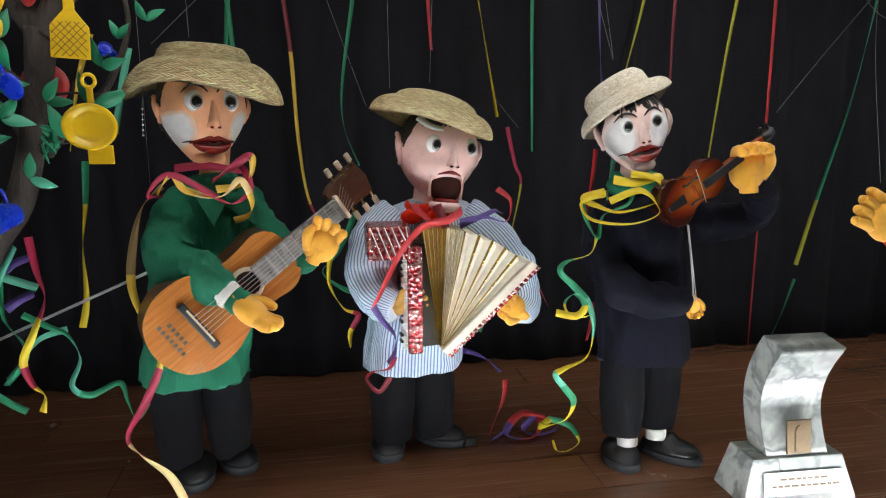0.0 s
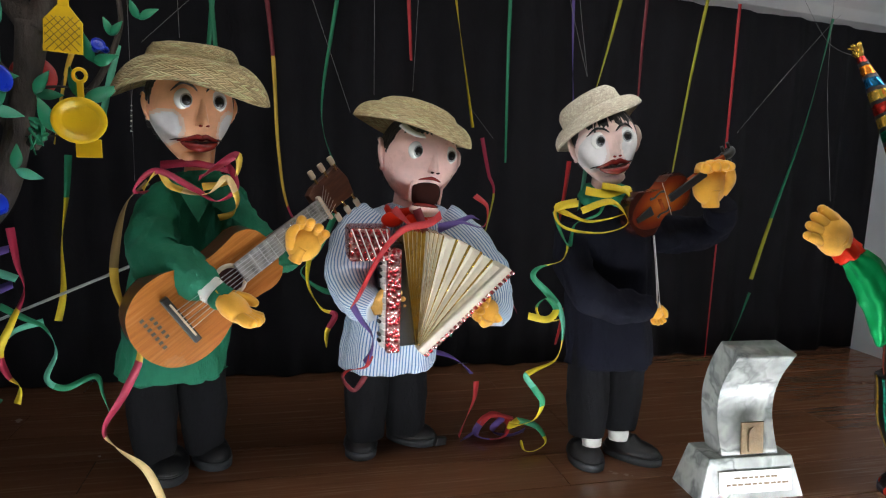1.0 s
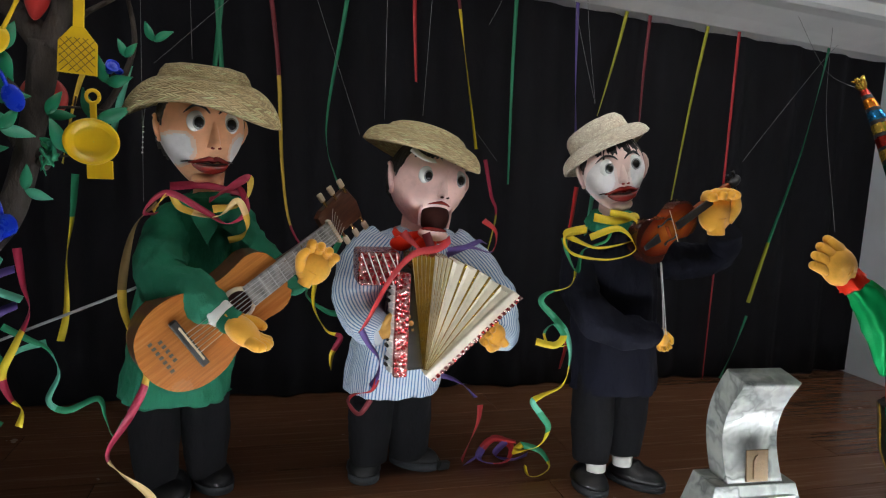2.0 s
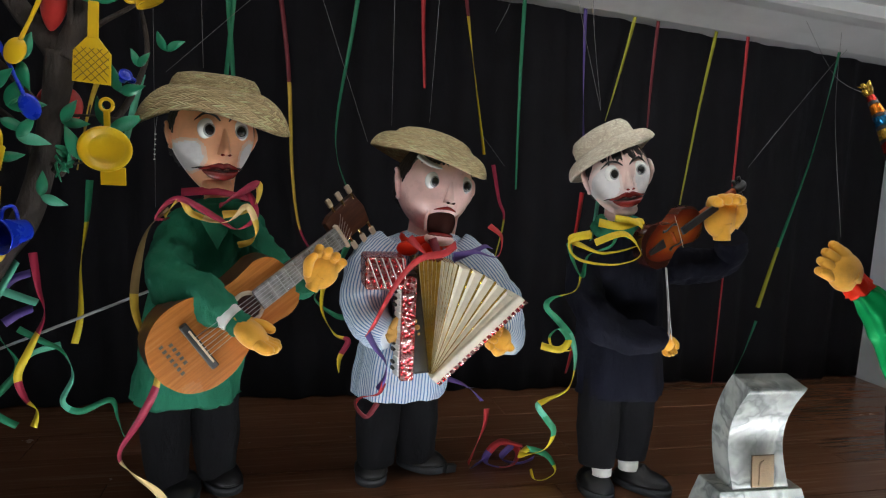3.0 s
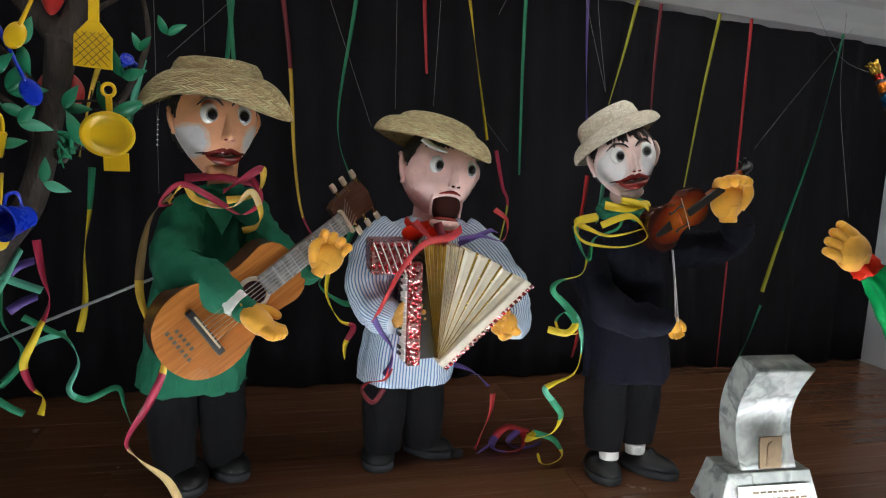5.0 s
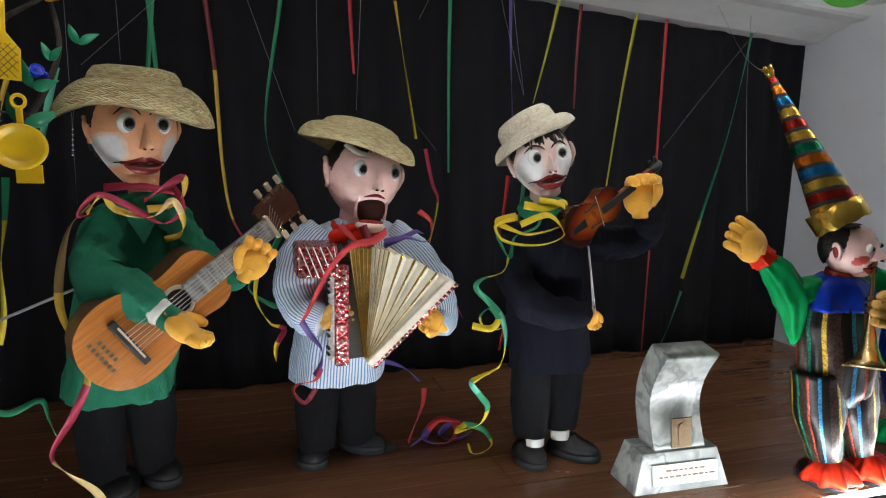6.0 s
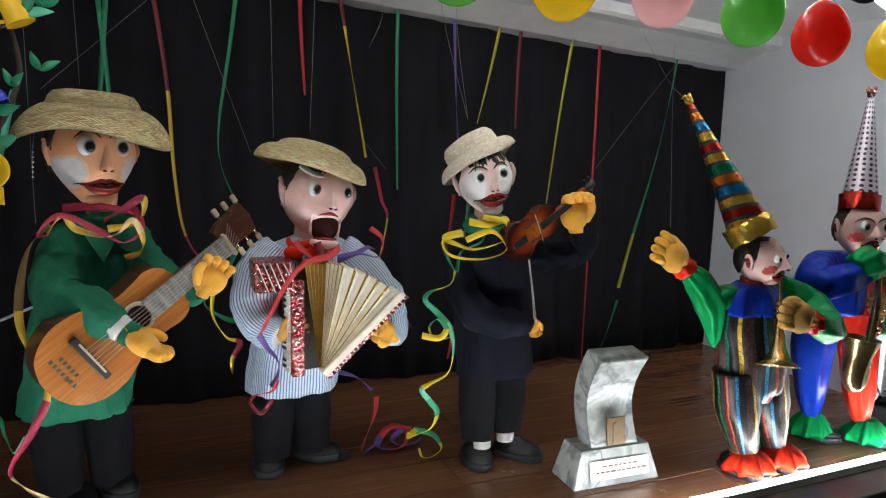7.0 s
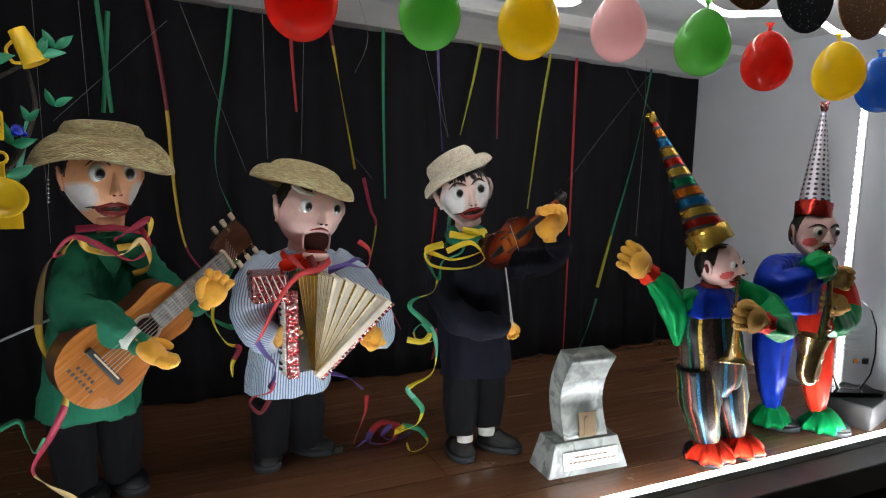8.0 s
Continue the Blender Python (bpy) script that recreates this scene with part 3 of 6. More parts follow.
MOUTH.node_tree.nodes["Principled BSDF"].inputs["Specular IOR Level"].default_value = 0.1
TOOTH = paint("tooth_paint", (0.72, 0.70, 0.64), 0.4, 0.15)
FOAM = paint("orange_foam", (0.82, 0.40, 0.035), 0.85, 0.22, 20, 0.5, 260, sheen=0.3)
FOAM_DULL = paint("dull_orange_foam", (0.60, 0.33, 0.08), 0.85, 0.25, 20, 0.5, 260)
GREEN_CLOTH = cloth("green_cotton", (0.006, 0.165, 0.085), 0.6, 0.85, 0.35, 0.0)
NAVY_CLOTH = cloth("navy_wool", (0.0022, 0.0027, 0.0098), 0.5, 0.95, 0.3, 0.0)
BLACK_CLOTH = cloth("black_trouser_cloth", (0.0036, 0.0036, 0.0052), 0.45, 0.95, 0.3, 0.0)
for dull in (NAVY_CLOTH, BLACK_CLOTH):
    dull.node_tree.nodes["Principled BSDF"].inputs["Specular IOR Level"].default_value = 0.28
WHITE_CLOTH = cloth("white_cotton", (0.75, 0.74, 0.70), 0.3)
SHOE = paint("black_shoe_foam", (0.004, 0.004, 0.005), 0.42, 0.3, 30, 0.5, 300)
SOLE = paint("grey_shoe_sole", (0.022, 0.024, 0.028), 0.7, 0.3, 30, 0.4, 200)
SHIRT, _, _, _ = striped("blue_striped_cotton", [(0.0, (0.62, 0.70, 0.78)), (0.60, (0.13, 0.25, 0.45))], 96)
SLEEVE, _, _, _ = striped("blue_striped_sleeve_cotton", [(0.0, (0.62, 0.70, 0.78)), (0.60, (0.13, 0.25, 0.45))], 44)
GREEN_SATIN = satin("green_satin", (0.005, 0.26, 0.07))
BLUE_SATIN = satin("blue_satin", (0.008, 0.035, 0.36))
RED_SATIN = satin("red_satin", (0.72, 0.035, 0.015))
GOLD_FOIL = foil("gold_foil", (0.72, 0.47, 0.08))
# the red foil's pale specks are reflections put into its colour
RED_FOIL = foil("red_foil", (0.58, 0.04, 0.05), 140, 0.26, 0.5, 0.4)
BLUE_FOIL = foil("blue_foil", (0.02, 0.20, 0.5))
GREEN_FOIL = foil("green_foil", (0.01, 0.28, 0.14))
ORANGE_FOIL = foil("orange_foil", (0.75, 0.2, 0.02))
GOLD_BAND = foil("gold_hat_foil", (0.72, 0.47, 0.08), 80, 0.2, 0.14)
RED_BAND = foil("red_hat_foil", (0.45, 0.03, 0.02), 80, 0.2, 0.14)
BLUE_BAND = foil("blue_hat_foil", (0.02, 0.22, 0.5), 80, 0.2, 0.14)
GREEN_BAND = foil("green_hat_foil", (0.01, 0.28, 0.14), 80, 0.2, 0.14)
ORANGE_BAND = foil("orange_hat_foil", (0.75, 0.22, 0.02), 80, 0.2, 0.14)
BRASS = paint("brass", (0.62, 0.44, 0.20), 0.22, 0.35, 50, 0.1, metal=0.95)
PLEAT = paint("cream_bellows_paper", (0.82, 0.76, 0.62), 0.5, 0.25, 18, 0.2)
KEY_WHITE = paint("white_key_paint", (0.72, 0.71, 0.68), 0.35, 0.12)


def motley():
    """Dark lame with narrow bands of coloured sequins."""
    dark = (0.008, 0.006, 0.006)
    m, t, b, col = striped("striped_sequin_lame", [(0.0, dark), (0.13, (0.02, 0.20, 0.42)), (0.185, dark), (0.33, (0.45, 0.06, 0.03)), (0.375, (0.05, 0.03, 0.02)), (0.54, (0.01, 0.24, 0.16)), (0.60, dark), (0.76, (0.60, 0.38, 0.03)), (0.825, (0.06, 0.035, 0.03))], 3, 0.40, 0.35)
    vo = t.nodes.new("ShaderNodeTexVoronoi")
    vo.inputs["Scale"].default_value = 330
    link(t, coords(t), vo.inputs["Vector"])
    mx = t.nodes.new("ShaderNodeMix")
    mx.data_type, mx.blend_type = "RGBA", "MULTIPLY"
    mx.inputs["Factor"].default_value = 0.85
    link(t, col, mx.inputs["A"])
    link(t, ramp(t, vo.outputs["Color"], [(0.2, (0.25, 0.25, 0.25)), (0.8, (1.3, 1.3, 1.3))]), mx.inputs["B"])
    link(t, mx.outputs["Result"], b.inputs["Base Color"])
    return m


MOTLEY = motley()


def dotted(name, ground, dot, across, up):
    """Metallic paper with rows of round dots."""
    m, t, b = nodes_of(name)
    v = coords(t, "UV", (across, up, 1))
    vo = t.nodes.new("ShaderNodeTexVoronoi")
    vo.inputs["Scale"].default_value, vo.inputs["Randomness"].default_value = 1.0, 0.12
    link(t, v, vo.inputs["Vector"])
    link(t, ramp(t, vo.outputs["Distance"], [(0.0, dot), (0.27, dot), (0.30, ground), (1.0, ground)]), b.inputs["Base Color"])
    b.inputs["Metallic"].default_value, b.inputs["Roughness"].default_value = 0.45, 0.35
    add_bump(t, b, noise_node(t, coords(t), 45, 4).outputs["Fac"], 0.4, 0.006)
    return m


DOTTED = dotted("silver_dotted_paper", (0.62, 0.58, 0.64), (0.05, 0.03, 0.05), 12, 20)
STRAW = straw("plaited_straw", (0.95, 0.76, 0.40), (0.36, 0.23, 0.08), 72, 30, 1.0)
STRAW_FINE = straw("fine_plaited_straw", (0.94, 0.77, 0.42), (0.46, 0.32, 0.13), 88, 34)
FELT_STRAW = straw("pale_woven_fibre", (0.82, 0.74, 0.60), (0.42, 0.34, 0.24), 170, 60, 0.4)


# ---- puppets: pieces ----
def head(b, m, w, d, h, skin, jaw=0.5, patch=None, gape=0.0, brow=1.0, rouge=False, eye=0.0125, lip=1.0, nose=1.0, wide=0.42, moustache=True, fringe=0.36, mouth=0.56, crown=0.80, blush=None, spot=(0.66, -0.24, 0.36, 0.40), ear=1.0):
    """A painted papier-mache head that looks along -y of m."""
    inv = m.inverted()

    def shape(u, q):
        q.x *= 1 - jaw * max(0.0, -u.z) ** 1.4 * 0.75
        q.y *= 1 - 0.15 * max(0.0, -u.z) ** 2 * (1 if u.y > 0 else -0.3)
        if u.y < 0 and u.z > 0.3:
            q.y *= 1 - 0.12 * (u.z - 0.3)
        q.z = min(q.z, (crown - 0.05) * h)
        return q

    def pick(u, v, c):
        p = inv @ c
        if patch and p.y < 0.30 * d:
            k = ((abs(p.x) - spot[0] * w) / (spot[2] * w)) ** 2 + ((p.z - spot[1] * h) / (spot[3] * h)) ** 2 + 0.22 * noise.noise(c * 60)
            if k < 0.85:
                return patch
            if blush and k < 1.25:
                return blush
        if rouge and p.y < 0 and (abs(p.x) - 0.62 * w) ** 2 + (p.z + 0.28 * h) ** 2 < (0.22 * w) ** 2:
            return ROUGE
        return None

    b.ball((0, 0, 0), (w, d, h), skin, m, 150 if patch else 72, 120 if patch else 56, shape, pick)

    def front(x, z):
        return -d * math.sqrt(max(0.05, 1 - (x / w) ** 2 - (z / h) ** 2))

    for s in (-1, 1):
        ex, ez = s * wide * w, 0.14 * h
        ey = front(ex, ez) + 0.004
        b.ball((ex, ey, ez), (eye, 0.008, eye * 1.08), EYE_WHITE, m, 24, 14)
        b.ball((ex + 0.0015, ey - 0.0045, ez - 0.001), (eye * 0.70, 0.0052, eye * 0.74), EYE_GREY, m, 18, 10)
        b.ball((ex + 0.0015, ey - 0.0062, ez - 0.001), (eye * 0.53, 0.0052, eye * 0.57), EYE_BLACK, m, 18, 10)
        if brow:
            pts = [(ex - s * 0.019, front(ex - s * 0.019, 0.34 * h) - 0.001, 0.29 * h), (ex - s * 0.010, front(ex - s * 0.010, 0.38 * h) - 0.002, 0.35 * h + 0.003 * brow), (ex + s * 0.004, front(ex + s * 0.004, 0.4 * h) - 0.002, 0.365 * h + 0.004 * brow), (ex + s * 0.018, front(ex + s * 0.018, 0.32 * h) - 0.001, 0.27 * h)]
            b.tube([m @ Vector(p) for p in pts], [0.0014, 0.0030, 0.0032, 0.0010], HAIR, 8, 5, flat=0.7)
        # ears stand off the skull, hollow in the middle
        em = m @ pose(s * w * 1.0, 0.06 * d, 0.0, 0, s * 10, s * 24)
        b.ball((0, 0, 0), (0.0075 * ear, 0.015 * ear, 0.023 * ear), skin, em, 18, 12, lambda u, q, s=s: Vector((q.x * (0.45 if u.x * s > 0.3 and abs(u.z) < 0.75 and abs(u.y) < 0.7 else 1.0), q.y * (1.0 if u.z > -0.2 else 0.8), q.z)))
        if rouge:
            b.ball((s * 0.004, 0, 0), (0.003, 0.006, 0.012), LIP, em, 10, 8)
    # wedge of a nose with a flat underside
    rows = []
    for k in range(8):
        f = min(1.0, k / 6)
        z = 0.25 * h - 0.52 * h * f
        half = 0.0045 + (0.0125 * nose - 0.0045) * f ** 1.5
        out = 0.0015 + 0.0165 * nose * f ** 1.15
        y0 = front(half, z) + 0.003
        if k == 7:
            rows.append([m @ Vector((x * half, y0 + 0.001, z - 0.005)) for x in (-1.0, -0.85, -0.4, 0, 0.4, 0.85, 1.0)])
        else:
            rows.append([m @ Vector((x * half, y0 - g * out, z)) for x, g in ((-1.0, 0.0), (-0.85, 0.35), (-0.42, 0.88), (0, 1.0), (0.42, 0.88), (0.85, 0.35), (1.0, 0.0))])
    b.grid(rows, skin, False)
    nz = -0.272 * h
    for s in (-1, 1):
        b.ball((s * 0.0055 * nose, front(0, nz) - 0.009 * nose, nz - 0.001), (0.0032, 0.004, 0.0022), LIP if patch else MOUTH, m, 10, 6)
    mz = -mouth * h
    my = front(0, mz)
    mw = 0.46 * w * lip
    if not gape:
        def arc(stations, push):
            return [m @ Vector((x * mw, my - push + 0.012 * x * x, mz + dz)) for x, dz in stations]

        b.tube(arc(((-1.1, 0.001), (-0.6, 0.0045), (-0.2, 0.0085), (0, 0.006), (0.2, 0.0085), (0.6, 0.0045), (1.1, 0.001)), 0.0015), [0.0008, 0.0042, 0.0058, 0.0054, 0.0058, 0.0042, 0.0008], LIP, 12, 5)
        b.tube(arc(((-0.95, -0.001), (-0.55, -0.0065), (0, -0.0085), (0.55, -0.0065), (0.95, -0.001)), 0.002), [0.001, 0.0062, 0.0085, 0.0062, 0.001], LIP, 12, 5)
        b.tube(arc(((-0.8, 0.0), (-0.4, 0.0005), (0, -0.0008), (0.4, 0.0005), (0.8, 0.0)), 0.0078), [0.0006, 0.0014, 0.0018, 0.0014, 0.0006], MOUTH, 8, 5)
        # the chin is a rounded knob below the lips
        b.ball((0, front(0, -0.80 * h) + 0.010, -0.83 * h), (0.36 * w, 0.020, 0.17 * h), skin, m, 24, 14)
        if moustache:
            for s in (-1, 1):
                b.tube([m @ Vector((s * k * mw, my - 0.002 + 0.014 * k * k, mz + 0.011 - 0.007 * k)) for k in (0.12, 0.6, 1.05, 1.35)], [0.0012, 0.0018, 0.0016, 0.0006], HAIR, 8, 4)
    else:
        # the lower jaw hangs open on its hinge
        b.ball((0, my + 0.012, mz - 0.30 * gape), (mw * 0.98, 0.020, gape * 0.62), MOUTH, m, 22, 14)
        top = [m @ Vector((x * mw, my - 0.004 + 0.013 * x * x, mz + gape * 0.28 - 0.010 * x * x)) for x in (-1.05, -0.6, 0, 0.6, 1.05)]
        b.tube(top, [0.0012, 0.0034, 0.0044, 0.0034, 0.0012], LIP, 10, 5)
        for s in (-1, 1):
            b.tube([m @ Vector((s * mw * k, my + 0.002 + 0.004 * j, mz + gape * z)) for k, z, j in ((1.0, 0.24, 1), (1.04, -0.25, 2), (0.98, -0.7, 2))], [0.002, 0.0028, 0.003], skin, 10, 4)
        b.ball((0, my + 0.008, mz - gape * 0.95), (mw * 0.98, 0.020, 0.013), skin, m, 20, 12)
        b.ball((0, my + 0.006, mz - gape * 0.80), (mw * 0.86, 0.016, 0.007), LIP, m, 18, 10)
        b.tube([m @ Vector((x * mw * 0.7, my - 0.006 + 0.010 * x * x, mz - gape * 0.78 - 0.001)) for x in (-1, -0.5, 0, 0.5, 1)], [0.001, 0.0028, 0.0034, 0.0028, 0.001], TOOTH, 8, 5)

    def tuft(u, q):
        az = math.atan2(u.x, -u.y)
        side = min(1.0, max(0.0, (abs(az) - 1.0) / 0.3))
        back = min(1.0, max(0.0, (abs(az) - 1.7) / 0.4))
        low = fringe * (1 - side) + (0.08 * (1 - back) - 0.5 * back) * side
        low += 0.07 * math.sin(6 * az + 1.3) + 0.05 * math.sin(17 * az) + 0.035 * math.sin(41 * az + 2)
        k = 1.035 + 0.010 * math.sin(47 * az) + 0.012 * math.sin(13 * az + 9 * u.z) if u.z > low else 0.86
        q = Vector((q.x * k, q.y * k, q.z * min(k, 1.02)))
        q.z = min(q.z, crown * h)
        return q

    b.ball((0, 0.003, 0), (w * 1.0, d * 1.0, h * 0.99), HAIR, m, 144, 72, tuft)


def glove(b, m, s, mat, curl=0.3, spread=0.16, thumb=1):
    """A stuffed foam hand: wrist at m, fingers along +x, palm across z."""
    b.ball((0.40 * s, 0, 0), (0.48 * s, 0.27 * s, 0.44 * s), mat, m, 18, 12)
    b.tube([m @ Vector(p) for p in ((-0.12 * s, 0, 0), (0.1 * s, 0, 0), (0.3 * s, 0, 0))], [0.24 * s, 0.25 * s, 0.30 * s], mat, 12, 3, flat=0.75)
    for k in range(4):
        z = (0.27 - 0.18 * k) * s
        a = (0.27 - 0.18 * k) * spread * 5
        ln = (0.46, 0.52, 0.5, 0.40)[k] * s
        p0 = Vector((0.62 * s, 0, z))
        p1 = p0 + Vector((ln * 0.55, -curl * ln * 0.35, a * ln * 0.5))
        p2 = p0 + Vector((ln * (0.95 - 0.5 * curl), -curl * ln * 1.0, a * ln))
        b.tube([m @ q for q in (p0, p1, p2)], [0.135 * s, 0.14 * s, 0.115 * s], mat, 12, 4)
        b.ball(p2, (0.105 * s,) * 3, mat, m, 12, 8)
    q = [Vector((0.2 * s, -0.08 * s, thumb * 0.26 * s)), Vector((0.48 * s, -0.20 * s, thumb * 0.42 * s)), Vector((0.70 * s, -0.26 * s, thumb * 0.40 * s))]
    b.tube([m @ p for p in q], [0.14 * s, 0.13 * s, 0.10 * s], mat, 12, 4)
    b.ball(q[2], (0.10 * s,) * 3, mat, m, 12, 8)


def shoe(b, x, y, heading, ln=0.10, wd=0.036):
    """A blunt black shoe on a thick grey sole, its toe towards the heading."""
    m = pose(x, y, 0, 0, 0, heading)
    out = []
    for k in range(28):
        a = 2 * math.pi * k / 28
        c = math.cos(a)
        out.append((c * wd * (0.86 + 0.14 * -math.sin(a)), math.sin(a) * ln / 2))
    for z0, z1, g0, g1, mat in ((0.0, 0.016, 1.0, 1.02, SOLE), (0.016, 0.019, 0.97, 0.95, SHOE)):
        vs = b.grid([[m @ Vector((px * g0, py * g0, z0)) for px, py in out], [m @ Vector((px * g1, py * g1, z1)) for px, py in out]], mat)
        b.cap(vs[0], mat, True), b.cap(vs[1], mat)
    b.ball((0, 0, 0.016), (wd * 0.95, ln / 2 * 0.96, 0.034), SHOE, m, 24, 14, lambda u, q: Vector((q.x, q.y, max(0.0, q.z) * (1.0 if u.y > -0.1 else 0.72))))


def leg(b, pts, r0, r1, mat):
    b.tube(pts, [r0] * (len(pts) - 1) + [r1], mat, 30, 8, wave=0.05, waves=3)


def folds(n, amp, grow=1.0):
    return lambda th, f: amp * math.sin(n * th + 1.7 * f) * (1 - f * grow) + 0.4 * amp * math.sin((2 * n + 1) * th + 3 * f)


def crumple(b, soft):
    """Presses creases into the cloth of a puppet."""
    b.bm.normal_update()
    slots = {b.mats.index(q): soft[q] for q in b.mats if q in soft}
    for v in b.bm.verts:
        k = [slots.get(f.material_index) for f in v.link_faces]
        if not k or None in k:
            continue
        p = v.co
        w = noise.noise((p.x * 26, p.y * 26, p.z * 15)) + 0.55 * (0.5 - abs(noise.noise((p.x * 44 + 7, p.y * 44, p.z * 30)))) * 2 + 0.25 * noise.noise(p * 95)
        v.co = p + v.normal * (w * k[0])


def puppet(b, name, base, label):
    crumple(b, {GREEN_CLOTH: 0.0085, NAVY_CLOTH: 0.0065, BLACK_CLOTH: 0.003, SHIRT: 0.0042, SLEEVE: 0.005, GREEN_SATIN: 0.0026, BLUE_SATIN: 0.0022, RED_SATIN: 0.0015, MOTLEY: 0.0045, WHITE_CLOTH: 0.001, FOAM: 0.0012, FOAM_DULL: 0.0012})
    ob = b.make(name)
    ob.data.transform(Matrix.Translation(-Vector(base)))
    ob.location = base
    return tagged(ob, label, "puppet", "puppets in the case")


def under(b, name, root, label=""):
    """Links a mesh that was built in place as a part of root."""
    ob = b.make(name, root)
    ob.matrix_parent_inverse = root.matrix_basis.inverted()
    if label:
        tagged(ob, label)
    return ob


def neck_scarf(b, centre, r, mat, z=0.0):
    c = Vector(centre)
    b.tube([c + Vector((math.cos(a) * r, math.sin(a) * r * 0.9, 0.004 * math.sin(3 * a))) for a in [k * math.pi / 6 for k in range(13)]], [0.011] * 13, mat, 10, 2)


# ---- the guitarist ----
def guitarist():
    b = Build()
    m = pose(-0.008, 1.525, 0.656, 2, 0, 24)
    head(b, m, 0.069, 0.066, 0.094, TAN, 0.62, CHALK, lip=0.98, mouth=0.56, nose=1.0, eye=0.0160, blush=TAN_PALE, fringe=0.95, wide=0.375, spot=(0.74, -0.36, 0.33, 0.31))
    b.tube([(0.006, 1.545, 0.60), (0.0, 1.55, 0.55), (-0.005, 1.555, 0.50)], [0.024, 0.024, 0.030], TAN, 18)
    # tunic
    b.rings([(-0.056, 1.555, 0.190, 0.088, 0.060), (-0.056, 1.555, 0.195, 0.090, 0.062), (-0.051, 1.555, 0.26, 0.086, 0.062), (-0.042, 1.555, 0.34, 0.082, 0.060), (-0.024, 1.555, 0.42, 0.080, 0.058), (-0.012, 1.555, 0.48, 0.084, 0.056), (-0.004, 1.555, 0.515, 0.078, 0.050), (-0.002, 1.555, 0.538, 0.050, 0.040), (0.0, 1.555, 0.55, 0.036, 0.034)], GREEN_CLOTH, 56, wave=folds(5, 0.07))
    # collar flaps
    for s, pts in ((1, ((-0.040, 1.497, 0.545), (0.006, 1.470, 0.468), (0.024, 1.492, 0.50), (0.006, 1.508, 0.548))), (2, ((0.072, 1.490, 0.470), (0.030, 1.488, 0.50), (0.012, 1.505, 0.545), (0.056, 1.505, 0.545)))):
        q = [Vector(p) for p in pts]
        back = [p + Vector((0, 0.005, 0)) for p in q]
        vs = b.grid([q, back], GREEN_CLOTH, True, smooth=False)
        b.cap(vs[0], GREEN_CLOTH), b.cap(vs[1], GREEN_CLOTH, True)
    # sleeves
    b.tube([(-0.042, 1.55, 0.510), (-0.062, 1.520, 0.47), (-0.062, 1.470, 0.415), (-0.012, 1.430, 0.398), (0.026, 1.412, 0.375)], [0.032, 0.040, 0.042, 0.036, 0.021], GREEN_CLOTH, 36, 10, wave=0.055, waves=4)
    b.tube([(0.024, 1.414, 0.376), (0.037, 1.409, 0.366)], [0.0225, 0.021], WHITE_CLOTH, 18, 2)
    b.tube([(0.037, 1.409, 0.366), (0.052, 1.407, 0.357)], [0.018, 0.017], GREEN_CLOTH, 16, 2)
    glove(b, look((0.044, 1.405, 0.363), (0.115, 1.395, 0.300)) @ Matrix(((0, 0, 1, 0), (0, -1, 0, 0), (1, 0, 0, 0), (0, 0, 0, 1))) @ pose(0, 0, 0, 0, 180, 0), 0.070, FOAM, 0.25, 0.12, 1)
    b.tube([(0.040, 1.555, 0.505), (0.066, 1.54, 0.462), (0.112, 1.51, 0.410), (0.158, 1.47, 0.420)], [0.032, 0.035, 0.030, 0.019], GREEN_CLOTH, 32, 10, wave=0.05, waves=4)
    glove(b, pose(0.164, 1.440, 0.417, 0, -62, 0), 0.064, FOAM, 0.45, 0.16, 1)
    # legs and shoes
    leg(b, [(-0.088, 1.555, 0.23), (-0.088, 1.555, 0.12), (-0.085, 1.555, 0.03)], 0.042, 0.033, BLACK_CLOTH)
    leg(b, [(-0.008, 1.575, 0.23), (-0.008, 1.58, 0.12), (-0.008, 1.585, 0.03)], 0.042, 0.033, BLACK_CLOTH)
    shoe(b, -0.062, 1.545, 6, 0.11, 0.037)
    shoe(b, 0.004, 1.588, 30, 0.11, 0.037)
    puppet(b, "guitarist_puppet", (-0.04, 1.56, 0), "moustached puppet in a green cotton tunic, black trousers, foam hands")


mark = everything()
guitarist()


